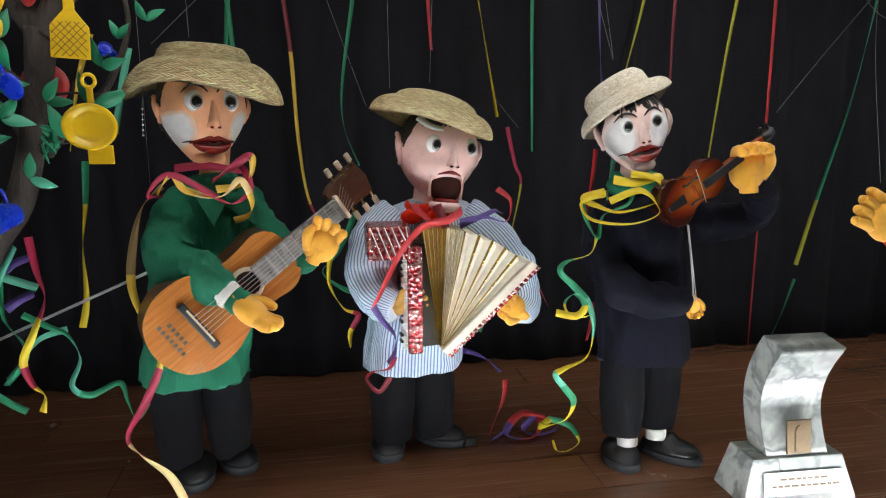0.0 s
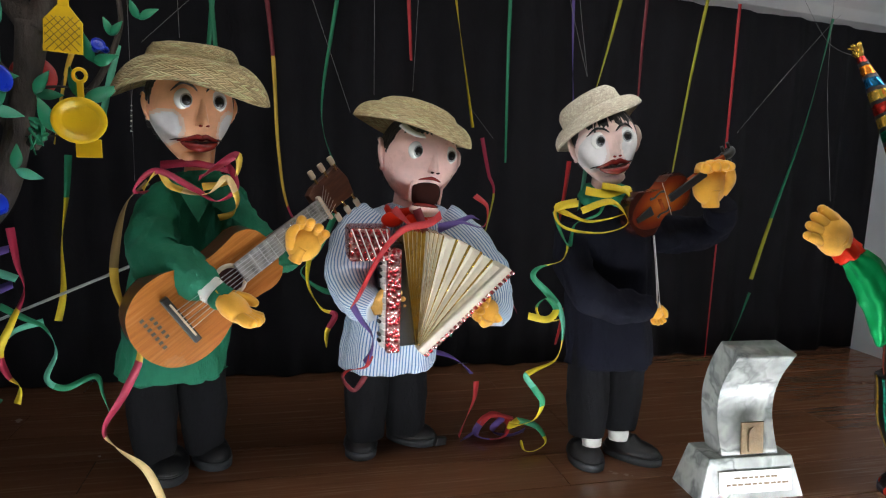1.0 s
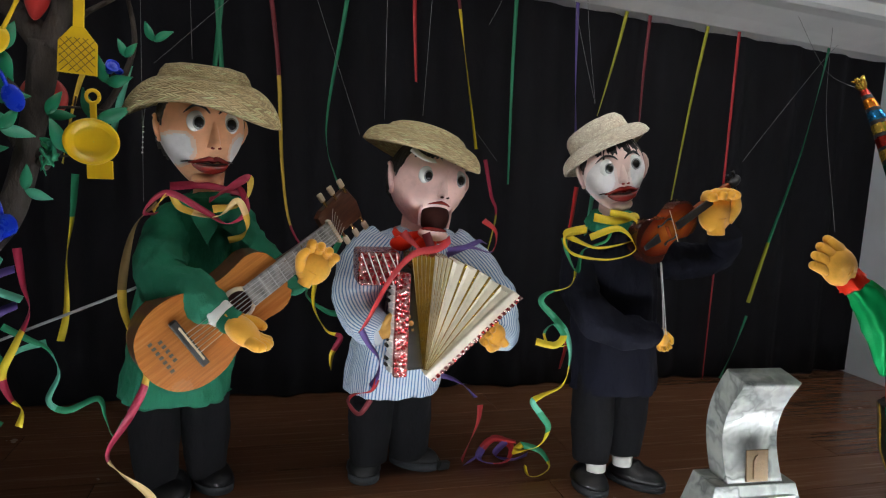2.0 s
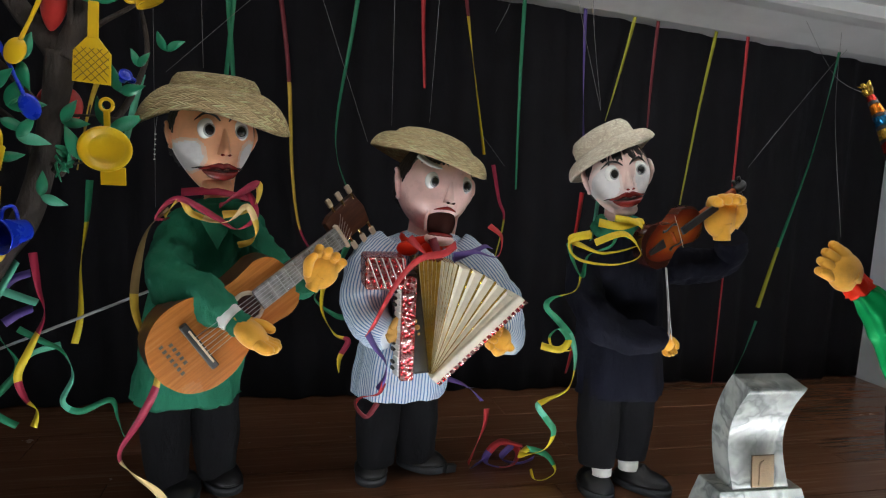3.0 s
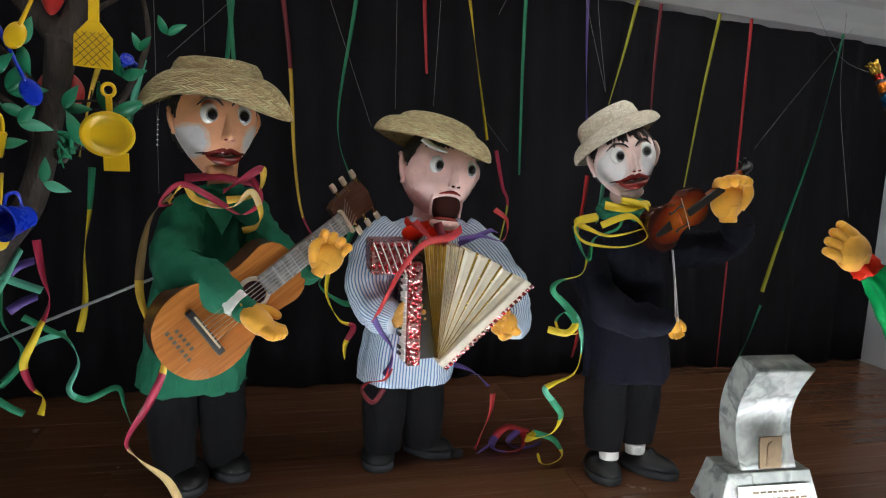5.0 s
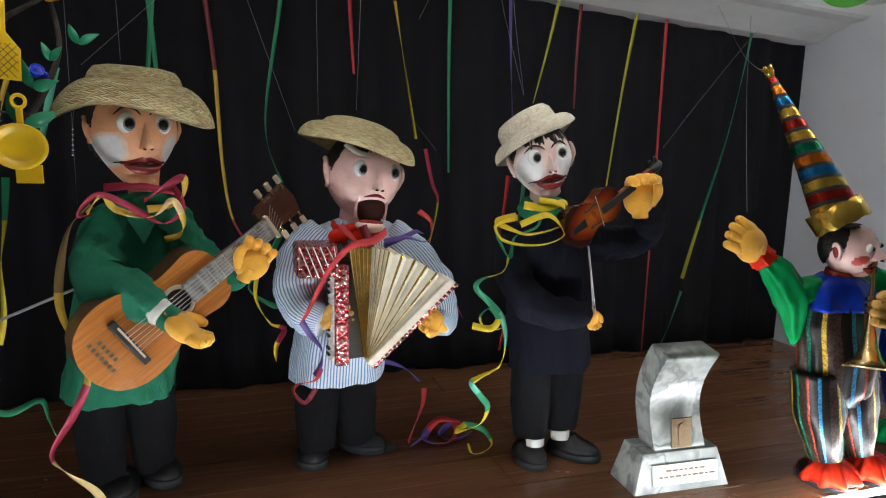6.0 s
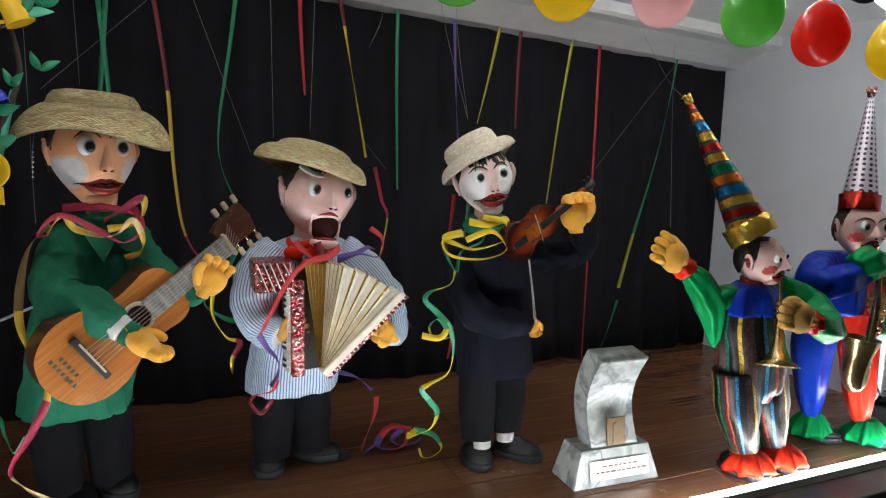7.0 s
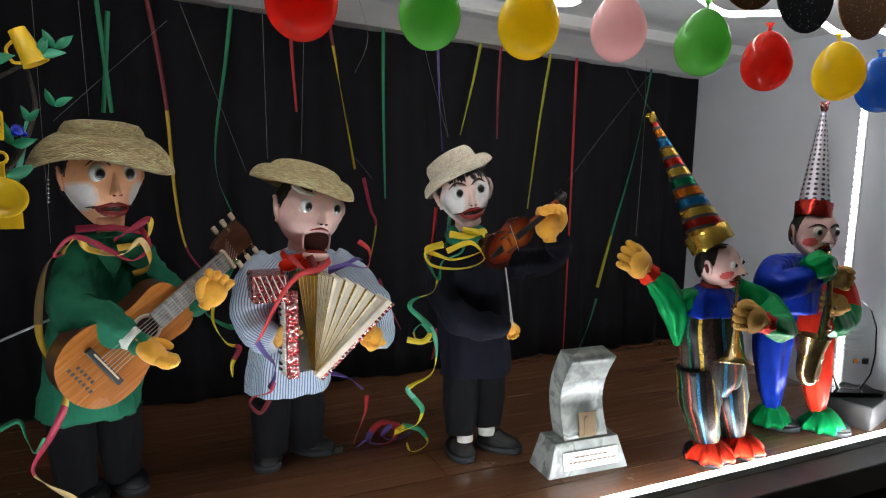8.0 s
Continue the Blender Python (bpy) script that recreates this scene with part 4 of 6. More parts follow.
def straw_hat(m, brim, crown, tall, droop, mat, label, lift=0.0, band=None, round_top=False):
    """A woven hat: crown and brim with a turned edge."""
    root = empty("straw_hat", m, label, "hat")
    b = Build()
    top = [(0.001, tall), (crown * 0.55, tall - 0.001), (crown * 0.86, tall - 0.006), (crown * 0.97, tall - 0.016), (crown * 1.0, 0.006), (crown * 1.03, 0.0)]
    if round_top:
        top = [(0.001, tall)] + [(crown * math.sin(a), tall * math.cos(a) ** 0.8) for a in (0.3, 0.6, 0.9, 1.2, 1.4)] + [(crown * 1.02, 0.004), (crown * 1.04, 0.0)]
    b.lathe([(r, z) for r, z in top] + [(r - 0.003, z - 0.002) for r, z in top[::-1] if r > 0.01], mat, seg=56)
    b.make("crown", root)
    b = Build()
    n = 9
    arc = 1.30
    up = [(crown + (brim - crown) * math.sin(arc * k / n) / math.sin(arc), -droop * (1 - math.cos(arc * k / n)) / (1 - math.cos(arc)) + 0.002) for k in range(n + 1)]
    prof = up + [(brim + 0.001, -droop - 0.004), (brim - 0.003, -droop - 0.006)] + [(r - 0.003, z - 0.005) for r, z in up[::-1]]

    def bend(p, th):
        f = max(0.0, (math.hypot(p.x, p.y) - crown) / (brim - crown))
        return p + Vector((0, 0, lift * f * math.cos(2 * th) + 0.004 * f * math.sin(3 * th + 1)))

    b.lathe(prof, mat, seg=72, bend=bend)
    b.make("brim", root)
    if band:
        b = Build()
        b.lathe([(crown * 1.035, 0.002), (crown * 1.035, 0.016), (crown * 1.02, 0.017)], band, seg=48)
        b.make("hat_band", root)
    return root


straw_hat(pose(-0.002, 1.530, 0.735, 5, 3, 0), 0.126, 0.072, 0.028, 0.046, STRAW, "wide plaited straw hat worn by the guitarist puppet", -0.016)


def outline_of(widths, mirror=True):
    """A closed outline from (place along, half width) stations, smoothed."""
    line, _ = smooth_line([(x, 0, w) for x, w in widths], [1] * len(widths), 5)
    top = [(p.x, max(p.z, 0.0)) for p in line]
    return top + [(x, -z) for x, z in top[-2:0:-1]]


GUITAR_TOP = plank_wood("varnished_spruce", (0.30, 0.098, 0.020), (0.45, 0.16, 0.033), 0.19, 0.02, (3, 75, 75))
GUITAR_SIDE = plank_wood("dark_varnished_cedar", (0.05, 0.018, 0.01), (0.11, 0.04, 0.02), 0.25, 0.02)
NECK_WORN = plank_wood("worn_grey_fingerboard", (0.12, 0.12, 0.115), (0.34, 0.33, 0.32), 0.4, 0.02, (30, 8, 8))
for lacquer in (GUITAR_TOP, GUITAR_SIDE):
    lacquer.node_tree.nodes["Principled BSDF"].inputs["Coat Weight"].default_value = 0.7
    lacquer.node_tree.nodes["Principled BSDF"].inputs["Coat Roughness"].default_value = 0.16
WIRE = paint("steel_string", (0.5, 0.5, 0.5), 0.3, 0.1, metal=0.9, bump=0)
PEG = paint("bone_peg", (0.62, 0.5, 0.36), 0.45, 0.2)


def guitar():
    m = pose(0.058, 1.428, 0.382, 0, -35, 22) @ Matrix.Scale(1.08, 4)
    root = empty("guitar", m, "small worn wooden guitar with a dark bridge, held by the puppet", "guitar")

    def bit(b, name, label="", parent=None):
        ob = b.make(name, parent or root)
        return tagged(ob, label) if label else ob

    b = Build()
    shape = outline_of([(-0.158, 0.0), (-0.155, 0.022), (-0.140, 0.050), (-0.108, 0.068), (-0.07, 0.069), (-0.035, 0.056), (-0.005, 0.047), (0.025, 0.049), (0.05, 0.052), (0.072, 0.042), (0.082, 0.02), (0.083, 0.0)])
    b.prism(shape, 0.052, GUITAR_TOP, None, 0.002, GUITAR_SIDE)
    body = bit(b, "body")
    b = Build()
    b.lathe([(0.001, 0.0), (0.019, 0.0), (0.0195, 0.001)], MOUTH, pose(0, -0.0012, 0, 90, 0, 0), 32)
    bit(b, "sound_hole", "dark round sound hole")
    b = Build()
    b.lathe([(0.0195, 0.0), (0.0195, 0.0018), (0.026, 0.0018), (0.026, 0.0)], PEG, pose(0, -0.0002, 0, 90, 0, 0), 36)
    bit(b, "rosette", "pale ring round the sound hole")
    b = Build()
    b.box((-0.088, -0.005, 0), (0.012, 0.010, 0.082), BLACK, bevel=0.002)
    b.box((-0.086, -0.011, 0), (0.003, 0.004, 0.06), PEG)
    bit(b, "bridge", "black bridge")
    b = Build()
    b.box((0.1, -0.004, 0), (0.165, 0.009, 0.034), NECK_WORN, bevel=0.001)
    fb = bit(b, "fingerboard", "grey worn fingerboard")
    for k in range(9):
        b = Build()
        b.box((0.045 + 0.016 * k, -0.0092, 0), (0.0014, 0.0014, 0.033), WIRE)
        b.make("fret", fb)
    b = Build()
    b.tube([(0.06, 0.014, 0), (0.13, 0.012, 0), (0.19, 0.010, 0)], [0.016, 0.013, 0.013], GUITAR_SIDE, 14)
    bit(b, "neck")
    b = Build()
    b.box((0.184, -0.006, 0), (0.006, 0.012, 0.042), PEG, bevel=0.001)
    bit(b, "nut", "pale bone nut")
    b = Build()
    b.prism([(0.187, -0.020), (0.20, -0.026), (0.262, -0.030), (0.268, 0.0), (0.262, 0.030), (0.20, 0.026), (0.187, 0.020)], 0.014, GUITAR_SIDE, pose(0, 0.001, 0, 0, 0, 9), 0.0015)
    hs = bit(b, "headstock")
    for s in (-1, 1):
        for k in range(3):
            x, z = 0.206 + 0.021 * k, s * 0.036
            b = Build()
            b.tube([(0, 0, -s * 0.012), (0, 0, 0)], [0.0024, 0.0024], BRASS, 8, 2)
            b.box((0, 0, s * 0.007), (0.010, 0.006, 0.016), PEG, bevel=0.0025)
            b.make("tuning_peg", root, pose(x + 0.004, 0.036, z, 0, 0, 9))
    for k in range(6):
        z = -0.0125 + 0.005 * k
        b = Build()
        b.tube([(-0.086, -0.0135, z * 1.4), (0.05, -0.0125, z * 1.1), (0.184, -0.0125, z)], [0.0005] * 3, WIRE, 6, 3)
        b.tube([(0.184, -0.0125, z), (0.215, 0.028, z * 1.5)], [0.0005] * 2, WIRE, 6, 2)
        bit(b, "string")
    # hand-painted words, worn past reading
    b = Build()
    for row in range(2):
        for k in range(7 - 2 * row):
            b.box((-0.128 + 0.012 * row, -0.0008, 0.032 - 0.0085 * k - 0.006 * row), (0.006, 0.0012, 0.0042), INK)
    bit(b, "worn_writing", "dark hand-painted marks, too worn to read")


guitar()


def bead_string():
    root = empty("bead_string", Matrix.Translation((-0.090, 1.475, 0.615)), "short string of tiny white beads hanging from the straw brim", "beads")
    b = Build()
    b.tube([(0, 0, 0), (0.002, 0, 0.045), (0.004, 0.01, 0.075)], [0.0003] * 3, WIRE, 6, 3)
    b.make("thread", root)
    for k in range(6):
        b = Build()
        b.ball((0, 0, 0), (0.0016, 0.0016, 0.0012), PAPER_WHITE, None, 8, 6)
        b.make("bead", root, Matrix.Translation((0.0004 * k, 0, 0.008 * k)))


bead_string()
stage(mark, (-0.04, 1.5), (0.140, 1.478), 1.012)


# ---- the accordionist ----
def accordionist():
    b = Build()
    m = pose(0.376, 1.555, 0.588, 0, 6, 14)
    head(b, m, 0.074, 0.070, 0.083, PINK, 0.30, None, gape=0.048, brow=0, eye=0.0150, lip=0.88, nose=1.0, wide=0.45, fringe=0.50, ear=1.3)
    b.tube([(0.372, 1.575, 0.53), (0.368, 1.58, 0.46)], [0.036, 0.04], PINK, 18)
    neck_scarf(b, (0.366, 1.565, 0.487), 0.044, RED_SATIN)
    for s in (-1, 1):
        b.ball((0.345 + s * 0.022, 1.512, 0.478), (0.022, 0.010, 0.014), RED_SATIN, None, 14, 10)
    # shirt
    b.rings([(0.330, 1.58, 0.182, 0.092, 0.064), (0.330, 1.58, 0.187, 0.094, 0.066), (0.334, 1.58, 0.25, 0.090, 0.064), (0.345, 1.58, 0.33, 0.088, 0.062), (0.358, 1.58, 0.41, 0.092, 0.060), (0.366, 1.58, 0.46, 0.094, 0.054), (0.368, 1.58, 0.488, 0.070, 0.046), (0.368, 1.58, 0.50, 0.040, 0.036)], SHIRT, 84, wave=folds(5, 0.05))
    b.tube([(0.300, 1.575, 0.475), (0.262, 1.56, 0.43), (0.250, 1.535, 0.372), (0.262, 1.50, 0.338), (0.288, 1.478, 0.325)], [0.034, 0.044, 0.046, 0.038, 0.027], SLEEVE, 40, 10, wave=0.05, waves=4)
    b.tube([(0.430, 1.575, 0.472), (0.472, 1.56, 0.435), (0.514, 1.545, 0.375), (0.528, 1.520, 0.315), (0.512, 1.500, 0.295)], [0.032, 0.039, 0.040, 0.034, 0.027], SLEEVE, 40, 10, wave=0.05, waves=4)
    glove(b, pose(0.288, 1.472, 0.322, 0, -30, 8), 0.052, FOAM_DULL, 0.6, 0.16, 1)
    glove(b, pose(0.520, 1.490, 0.296, 0, -150, 20), 0.056, FOAM, 0.7, 0.16, 1)
    leg(b, [(0.288, 1.59, 0.21), (0.288, 1.59, 0.12), (0.287, 1.59, 0.03)], 0.045, 0.036, BLACK_CLOTH)
    leg(b, [(0.366, 1.60, 0.21), (0.368, 1.605, 0.12), (0.372, 1.61, 0.03)], 0.045, 0.036, BLACK_CLOTH)
    b.tube([(0.289, 1.572, 0.046), (0.289, 1.575, 0.056)], [0.020, 0.020], WHITE_CLOTH, 14, 2)
    shoe(b, 0.278, 1.585, -2, 0.09, 0.036)
    shoe(b, 0.388, 1.618, 58, 0.11, 0.036)
    puppet(b, "accordionist_puppet", (0.33, 1.59, 0), "pink-faced puppet, mouth open, in a blue striped shirt and black trousers")


mark = everything()
accordionist()
straw_hat(pose(0.374, 1.568, 0.668, 0, 15, 10), 0.114, 0.076, 0.026, 0.030, STRAW_FINE, "flat plaited straw hat worn by the accordionist puppet", 0.004, round_top=True)


def accordion():
    root = empty("accordion", Matrix.Translation((0.40, 1.50, 0.24)), "toy accordion of red and gold foil with fanned cream bellows", "accordion")
    # bellows fan out from a hinge at the lower edge
    px, pz = 0.428, 0.250
    angles = []
    a = 97.0
    for k in range(9):
        angles.append(a)
        a -= 1.9
    for k in range(6):
        angles.append(a)
        a -= 6.4
    rows, tags = [], []
    for k in range(len(angles) - 1):
        for f, y, r in ((0.0, 1.448, 1.0), (0.10, 1.4495, 0.995), (0.5, 1.459, 0.97), (0.90, 1.4495, 0.995)):
            an = radians(angles[k] * (1 - f) + angles[k + 1] * f)
            far = (0.205 - 0.020 * max(0.0, (90 - math.degrees(an)) / 50)) * r
            c, s = math.cos(an), math.sin(an)
            q = [Vector((px + c * 0.008, y, pz + s * 0.008)), Vector((px + c * far * 0.5, y, pz + s * far * 0.5)), Vector((px + c * far, y, pz + s * far)), Vector((px + c * far, 1.548, pz + s * far)), Vector((px + c * 0.008, 1.548, pz + s * 0.008))]
            rows.append(q)
            tags.append(f)
    b = Build()
    n = len(rows) - 1

    def pick(u, v, c):
        f = tags[min(n, int(v * n))]
        dense = v < 0.36
        return GOLD_FOIL if f in (0.0, 0.90) or dense and f != 0.10 else None

    vs = b.grid(rows, PLEAT, True, pick, smooth=False)
    b.cap(vs[0], GOLD_FOIL), b.cap(vs[-1], PLEAT, True)
    under(b, "bellows", root, "cream pleated bellows with gold foil edges")
    last = radians(angles[-1])
    m = pose(px, 1.446, pz, 0, -angles[-1], 0)
    b = Build()
    b.box((0.098, 0.052, -0.010), (0.196, 0.108, 0.018), PLEAT, m, 0.003)
    under(b, "end_board", root, "cream end board")
    b = Build()
    for k in range(22):
        b.box((0.004 + 0.009 * k, -0.002, -0.016), (0.006, 0.004, 0.006), RED_FOIL, m)
    under(b, "trim_beading", root, "red foil beading")
    b = Build()
    b.box((0.389, 1.50, 0.340), (0.026, 0.112, 0.188), RED_FOIL, None, 0.005)
    under(b, "keyboard_board", root, "red foil keyboard edge")
    b = Build()
    b.box((0.348, 1.505, 0.345), (0.052, 0.085, 0.185), BLACK, None, 0.006)
    case = under(b, "case", root, "black case")
    b = Build()
    b.box((0.310, 1.495, 0.438), (0.072, 0.085, 0.058), RED_FOIL, None, 0.006)
    under(b, "grille", root, "red foil grille")
    b = Build()
    for k in range(6):
        b.tube([(0.278 + 0.012 * k, 1.4515, 0.466), (0.300 + 0.012 * k if k < 4 else 0.344, 1.4515, 0.410 if k < 4 else 0.43)], [0.0011] * 2, KEY_WHITE, 6, 2)
    under(b, "grille_line", root, "pale slanting lines")
    for k in range(15):
        b = Build()
        b.box((0.362, 1.456, 0.258 + 0.0117 * k), (0.024, 0.014, 0.0104), KEY_WHITE, None, 0.0012)
        under(b, "white_key", root, "white key")
    for k in range(14):
        if k % 7 in (2, 6):
            continue
        b = Build()
        b.box((0.354, 1.4495, 0.264 + 0.0117 * k), (0.013, 0.008, 0.006), BLACK, None, 0.001)
        under(b, "black_key", root, "black key")
    for k in range(2):
        b = Build()
        b.lathe([(0.001, 0), (0.006, 0), (0.006, 0.004), (0.001, 0.005)], BRASS, pose(0.328 + 0.016 * k, 1.462, 0.398, 90, 0, 0), 14)
        under(b, "register_knob", root, "round brass knob")
    # the keyboard is turned away to the side, the bellows stand open in front
    left = Matrix.Translation((-0.072, 0, 0))
    turn = left @ Matrix.Translation((0.376, 1.452, 0)) @ Matrix.Rotation(radians(-78), 4, "Z") @ Matrix.Translation((-0.376, -1.452, 0))
    fan = Matrix.Translation((px - 0.068, 0, pz)) @ Matrix.Diagonal((1.22, 1, 1.05, 1)) @ Matrix.Translation((-px, 0, -pz))
    for ob in list(root.children):
        kind = ob.name.split(".")[0]
        if kind in ("case", "white_key", "black_key", "register_knob"):
            ob.data.transform(turn)
        elif kind in ("grille", "grille_line"):
            ob.data.transform(Matrix.Translation((-0.036, -0.006, 0.002)))
        elif kind == "keyboard_board":
            ob.data.transform(left)
        else:
            ob.data.transform(fan)


accordion()
b = Build()
b.strip([Vector(p) for p in ((-0.022, 0.004, 0.018), (-0.010, -0.002, 0.008), (0.004, -0.004, 0.001), (0.020, -0.002, -0.002))], 0.012, [PAPER_WHITE], 0.12, 0.3, 6, 0.0005)
tagged(b.make("paper_scrap", None, Matrix.Translation((0.352, 1.480, 0.630))), "torn white paper scrap stuck under the accordionist puppet's hat brim", "scrap")
stage(mark, (0.33, 1.53), (0.526, 1.500), 1.005)


# ---- the violinist ----
def violinist():
    b = Build()
    m = pose(0.718, 1.512, 0.645, 0, -12, -9)
    head(b, m, 0.062, 0.060, 0.078, PALE, 0.5, CHALK, eye=0.0150, lip=1.08, mouth=0.52, nose=0.9, wide=0.41, fringe=0.40, crown=0.74, blush=PALE_RUBBED, spot=(0.60, -0.12, 0.38, 0.44), ear=1.15)
    b.tube([(0.730, 1.525, 0.58), (0.735, 1.535, 0.50)], [0.024, 0.028], PALE, 18)
    neck_scarf(b, (0.733, 1.528, 0.538), 0.036, GREEN_CLOTH)
    neck_scarf(b, (0.731, 1.524, 0.552), 0.031, GREEN_CLOTH)
    b.rings([(0.768, 1.525, 0.205, 0.088, 0.060), (0.768, 1.525, 0.21, 0.090, 0.061), (0.765, 1.525, 0.28, 0.088, 0.060), (0.758, 1.525, 0.36, 0.086, 0.058), (0.752, 1.525, 0.43, 0.090, 0.056), (0.748, 1.53, 0.485, 0.088, 0.050), (0.742, 1.53, 0.512, 0.060, 0.042), (0.738, 1.53, 0.525, 0.036, 0.034)], NAVY_CLOTH, 56, wave=folds(5, 0.06))
    b.tube([(0.812, 1.535, 0.482), (0.88, 1.53, 0.466), (0.945, 1.522, 0.470), (0.978, 1.505, 0.492), (0.964, 1.480, 0.534)], [0.034, 0.036, 0.033, 0.030, 0.027], NAVY_CLOTH, 32, 10, wave=0.05, waves=4)
    b.tube([(0.675, 1.53, 0.482), (0.664, 1.505, 0.42), (0.69, 1.47, 0.36), (0.76, 1.45, 0.335), (0.806, 1.443, 0.335)], [0.034, 0.036, 0.034, 0.029, 0.020], NAVY_CLOTH, 32, 10, wave=0.05, waves=4)
    glove(b, pose(0.927, 1.462, 0.540, 0, -98, 0), 0.080, FOAM, 0.85, 0.12, -1)
    glove(b, pose(0.812, 1.440, 0.342, 0, 78, 10), 0.036, FOAM, 0.4, 0.1, 1)
    leg(b, [(0.724, 1.52, 0.24), (0.722, 1.515, 0.14), (0.722, 1.51, 0.058)], 0.042, 0.036, BLACK_CLOTH)
    leg(b, [(0.806, 1.53, 0.24), (0.803, 1.53, 0.14), (0.800, 1.53, 0.060)], 0.043, 0.036, BLACK_CLOTH)
    for x, y in ((0.724, 1.492), (0.793, 1.508)):
        b.tube([(x, y, 0.040), (x, y + 0.002, 0.060)], [0.020, 0.021], WHITE_CLOTH, 16, 2)
    shoe(b, 0.715, 1.50, 4, 0.10, 0.037)
    shoe(b, 0.822, 1.500, 42, 0.125, 0.036)
    puppet(b, "violinist_puppet", (0.755, 1.52, 0), "white-cheeked puppet in a dark navy suit with white socks")


mark = everything()
violinist()
straw_hat(pose(0.711, 1.553, 0.699, -18, -29, -9), 0.092, 0.063, 0.042, 0.024, FELT_STRAW, "small pale woven hat worn by the violinist puppet", 0.006)

VIOLIN_WOOD = paint("red_brown_violin_varnish", (0.30, 0.060, 0.015), 0.16, 0.8, 22, 0.1, 60, coat=0.6)


def sunburst():
    """Varnish that runs from orange in the middle to black-brown at the rim."""
    m, t, b = nodes_of("sunburst_violin_varnish")
    g = t.nodes.new("ShaderNodeTexGradient")
    g.gradient_type = "SPHERICAL"
    link(t, coords(t, scale=(13.5, 9, 25.5)), g.inputs["Vector"])
    link(t, ramp(t, g.outputs["Fac"], [(0.05, (0.030, 0.006, 0.004)), (0.30, (0.17, 0.022, 0.006)), (0.62, (0.40, 0.085, 0.012)), (0.9, (0.55, 0.16, 0.025))]), b.inputs["Base Color"])
    b.inputs["Roughness"].default_value, b.inputs["Coat Weight"].default_value = 0.2, 0.6
    add_bump(t, b, noise_node(t, coords(t), 40, 3).outputs["Fac"], 0.08, 0.002)
    return m


SUNBURST = sunburst()



def violin():
    root = empty("violin", pose(0.806, 1.436, 0.540, 0, -31, 10) @ Matrix.Scale(1.13, 4), "shiny red-brown sunburst toy violin held under the puppet's chin", "violin")
    b = Build()
    shape = outline_of([(-0.072, 0.0), (-0.069, 0.018), (-0.052, 0.037), (-0.030, 0.038), (-0.014, 0.027), (0.004, 0.023), (0.020, 0.028), (0.036, 0.032), (0.052, 0.026), (0.062, 0.012), (0.063, 0.0)])
    b.prism(shape, 0.024, SUNBURST, None, 0.003)
    b.make("body", root)
    b = Build()
    b.box((0.055, -0.005, 0), (0.085, 0.005, 0.013), BLACK, bevel=0.001)
    b.make("fingerboard", root)
    b = Build()
    b.box((0.105, 0.004, 0), (0.10, 0.011, 0.011), VIOLIN_WOOD, bevel=0.002)
    b.make("neck", root)
    b = Build()
    b.tube([(0.15, 0.004, 0), (0.166, 0.002, 0), (0.176, 0.010, 0.0), (0.170, 0.016, 0)], [0.008, 0.008, 0.007, 0.004], BLACK, 12, 4)
    b.make("scroll", root)
    for k in range(4):
        b = Build()
        s = 1 if k % 2 else -1
        b.tube([(0, 0, 0), (0, 0, s * 0.018)], [0.002, 0.003], BLACK, 8, 2)
        b.make("tuning_peg", root, pose(0.148 + 0.007 * k, 0.004, 0))
    b = Build()
    b.prism([(-0.060, -0.004), (-0.026, -0.008), (-0.026, 0.008), (-0.060, 0.004)], 0.003, BLACK, pose(0, -0.004, 0), 0.0006)
    b.make("tailpiece", root)
    b = Build()
    b.box((-0.006, -0.004, 0), (0.002, 0.007, 0.020), VIOLIN_WOOD)
    b.make("bridge", root)
    b = Build()
    b.tube([(0.006, -0.002, -0.028), (0.008, -0.004, 0), (0.012, -0.002, 0.030)], [0.0005] * 3, PEG, 8, 3)
    b.make("tie_string", root)
    for s in (-1, 1):
        b = Build()
        b.tube([(-0.020, -0.0008, s * 0.018), (-0.012, -0.0008, s * 0.0155), (0.002, -0.0008, s * 0.018), (0.010, -0.0008, s * 0.0155)], [0.0026, 0.0014, 0.0014, 0.0026], BLACK, 8, 4)
        b.make("sound_hole", root)
    root2 = empty("violin_bow", Matrix.Translation((0.80, 1.43, 0.40)), "thin grey violin bow held in the puppet's foam hand", "bow")
    b = Build()
    b.tube([(0.790, 1.430, 0.478), (0.800, 1.428, 0.41), (0.812, 1.432, 0.338)], [0.0018, 0.0016, 0.0018], NECK_WORN, 10, 4)
    under(b, "stick", root2)
    b = Build()
    b.tube([(0.788, 1.424, 0.476), (0.812, 1.424, 0.340)], [0.0006, 0.0006], WHITE_CLOTH, 8, 3)
    under(b, "bow_hair", root2)


violin()
stage(mark, (0.755, 1.5), (0.948, 1.434), 0.975)


# ---- the two clowns ----
def ruffle(b, x, y, z, r, mat, h=0.035):
    b.rings([(x, y, z, r * 1.0, r * 0.9), (x, y, z + h * 0.25, r * 1.05, r), (x, y, z + h * 0.7, r * 0.75, r * 0.7), (x, y, z + h, r * 0.42, r * 0.4)], mat, 60, wave=lambda th, f: 0.16 * (1 - f) * math.sin(9 * th) + 0.06 * math.sin(17 * th + 2))


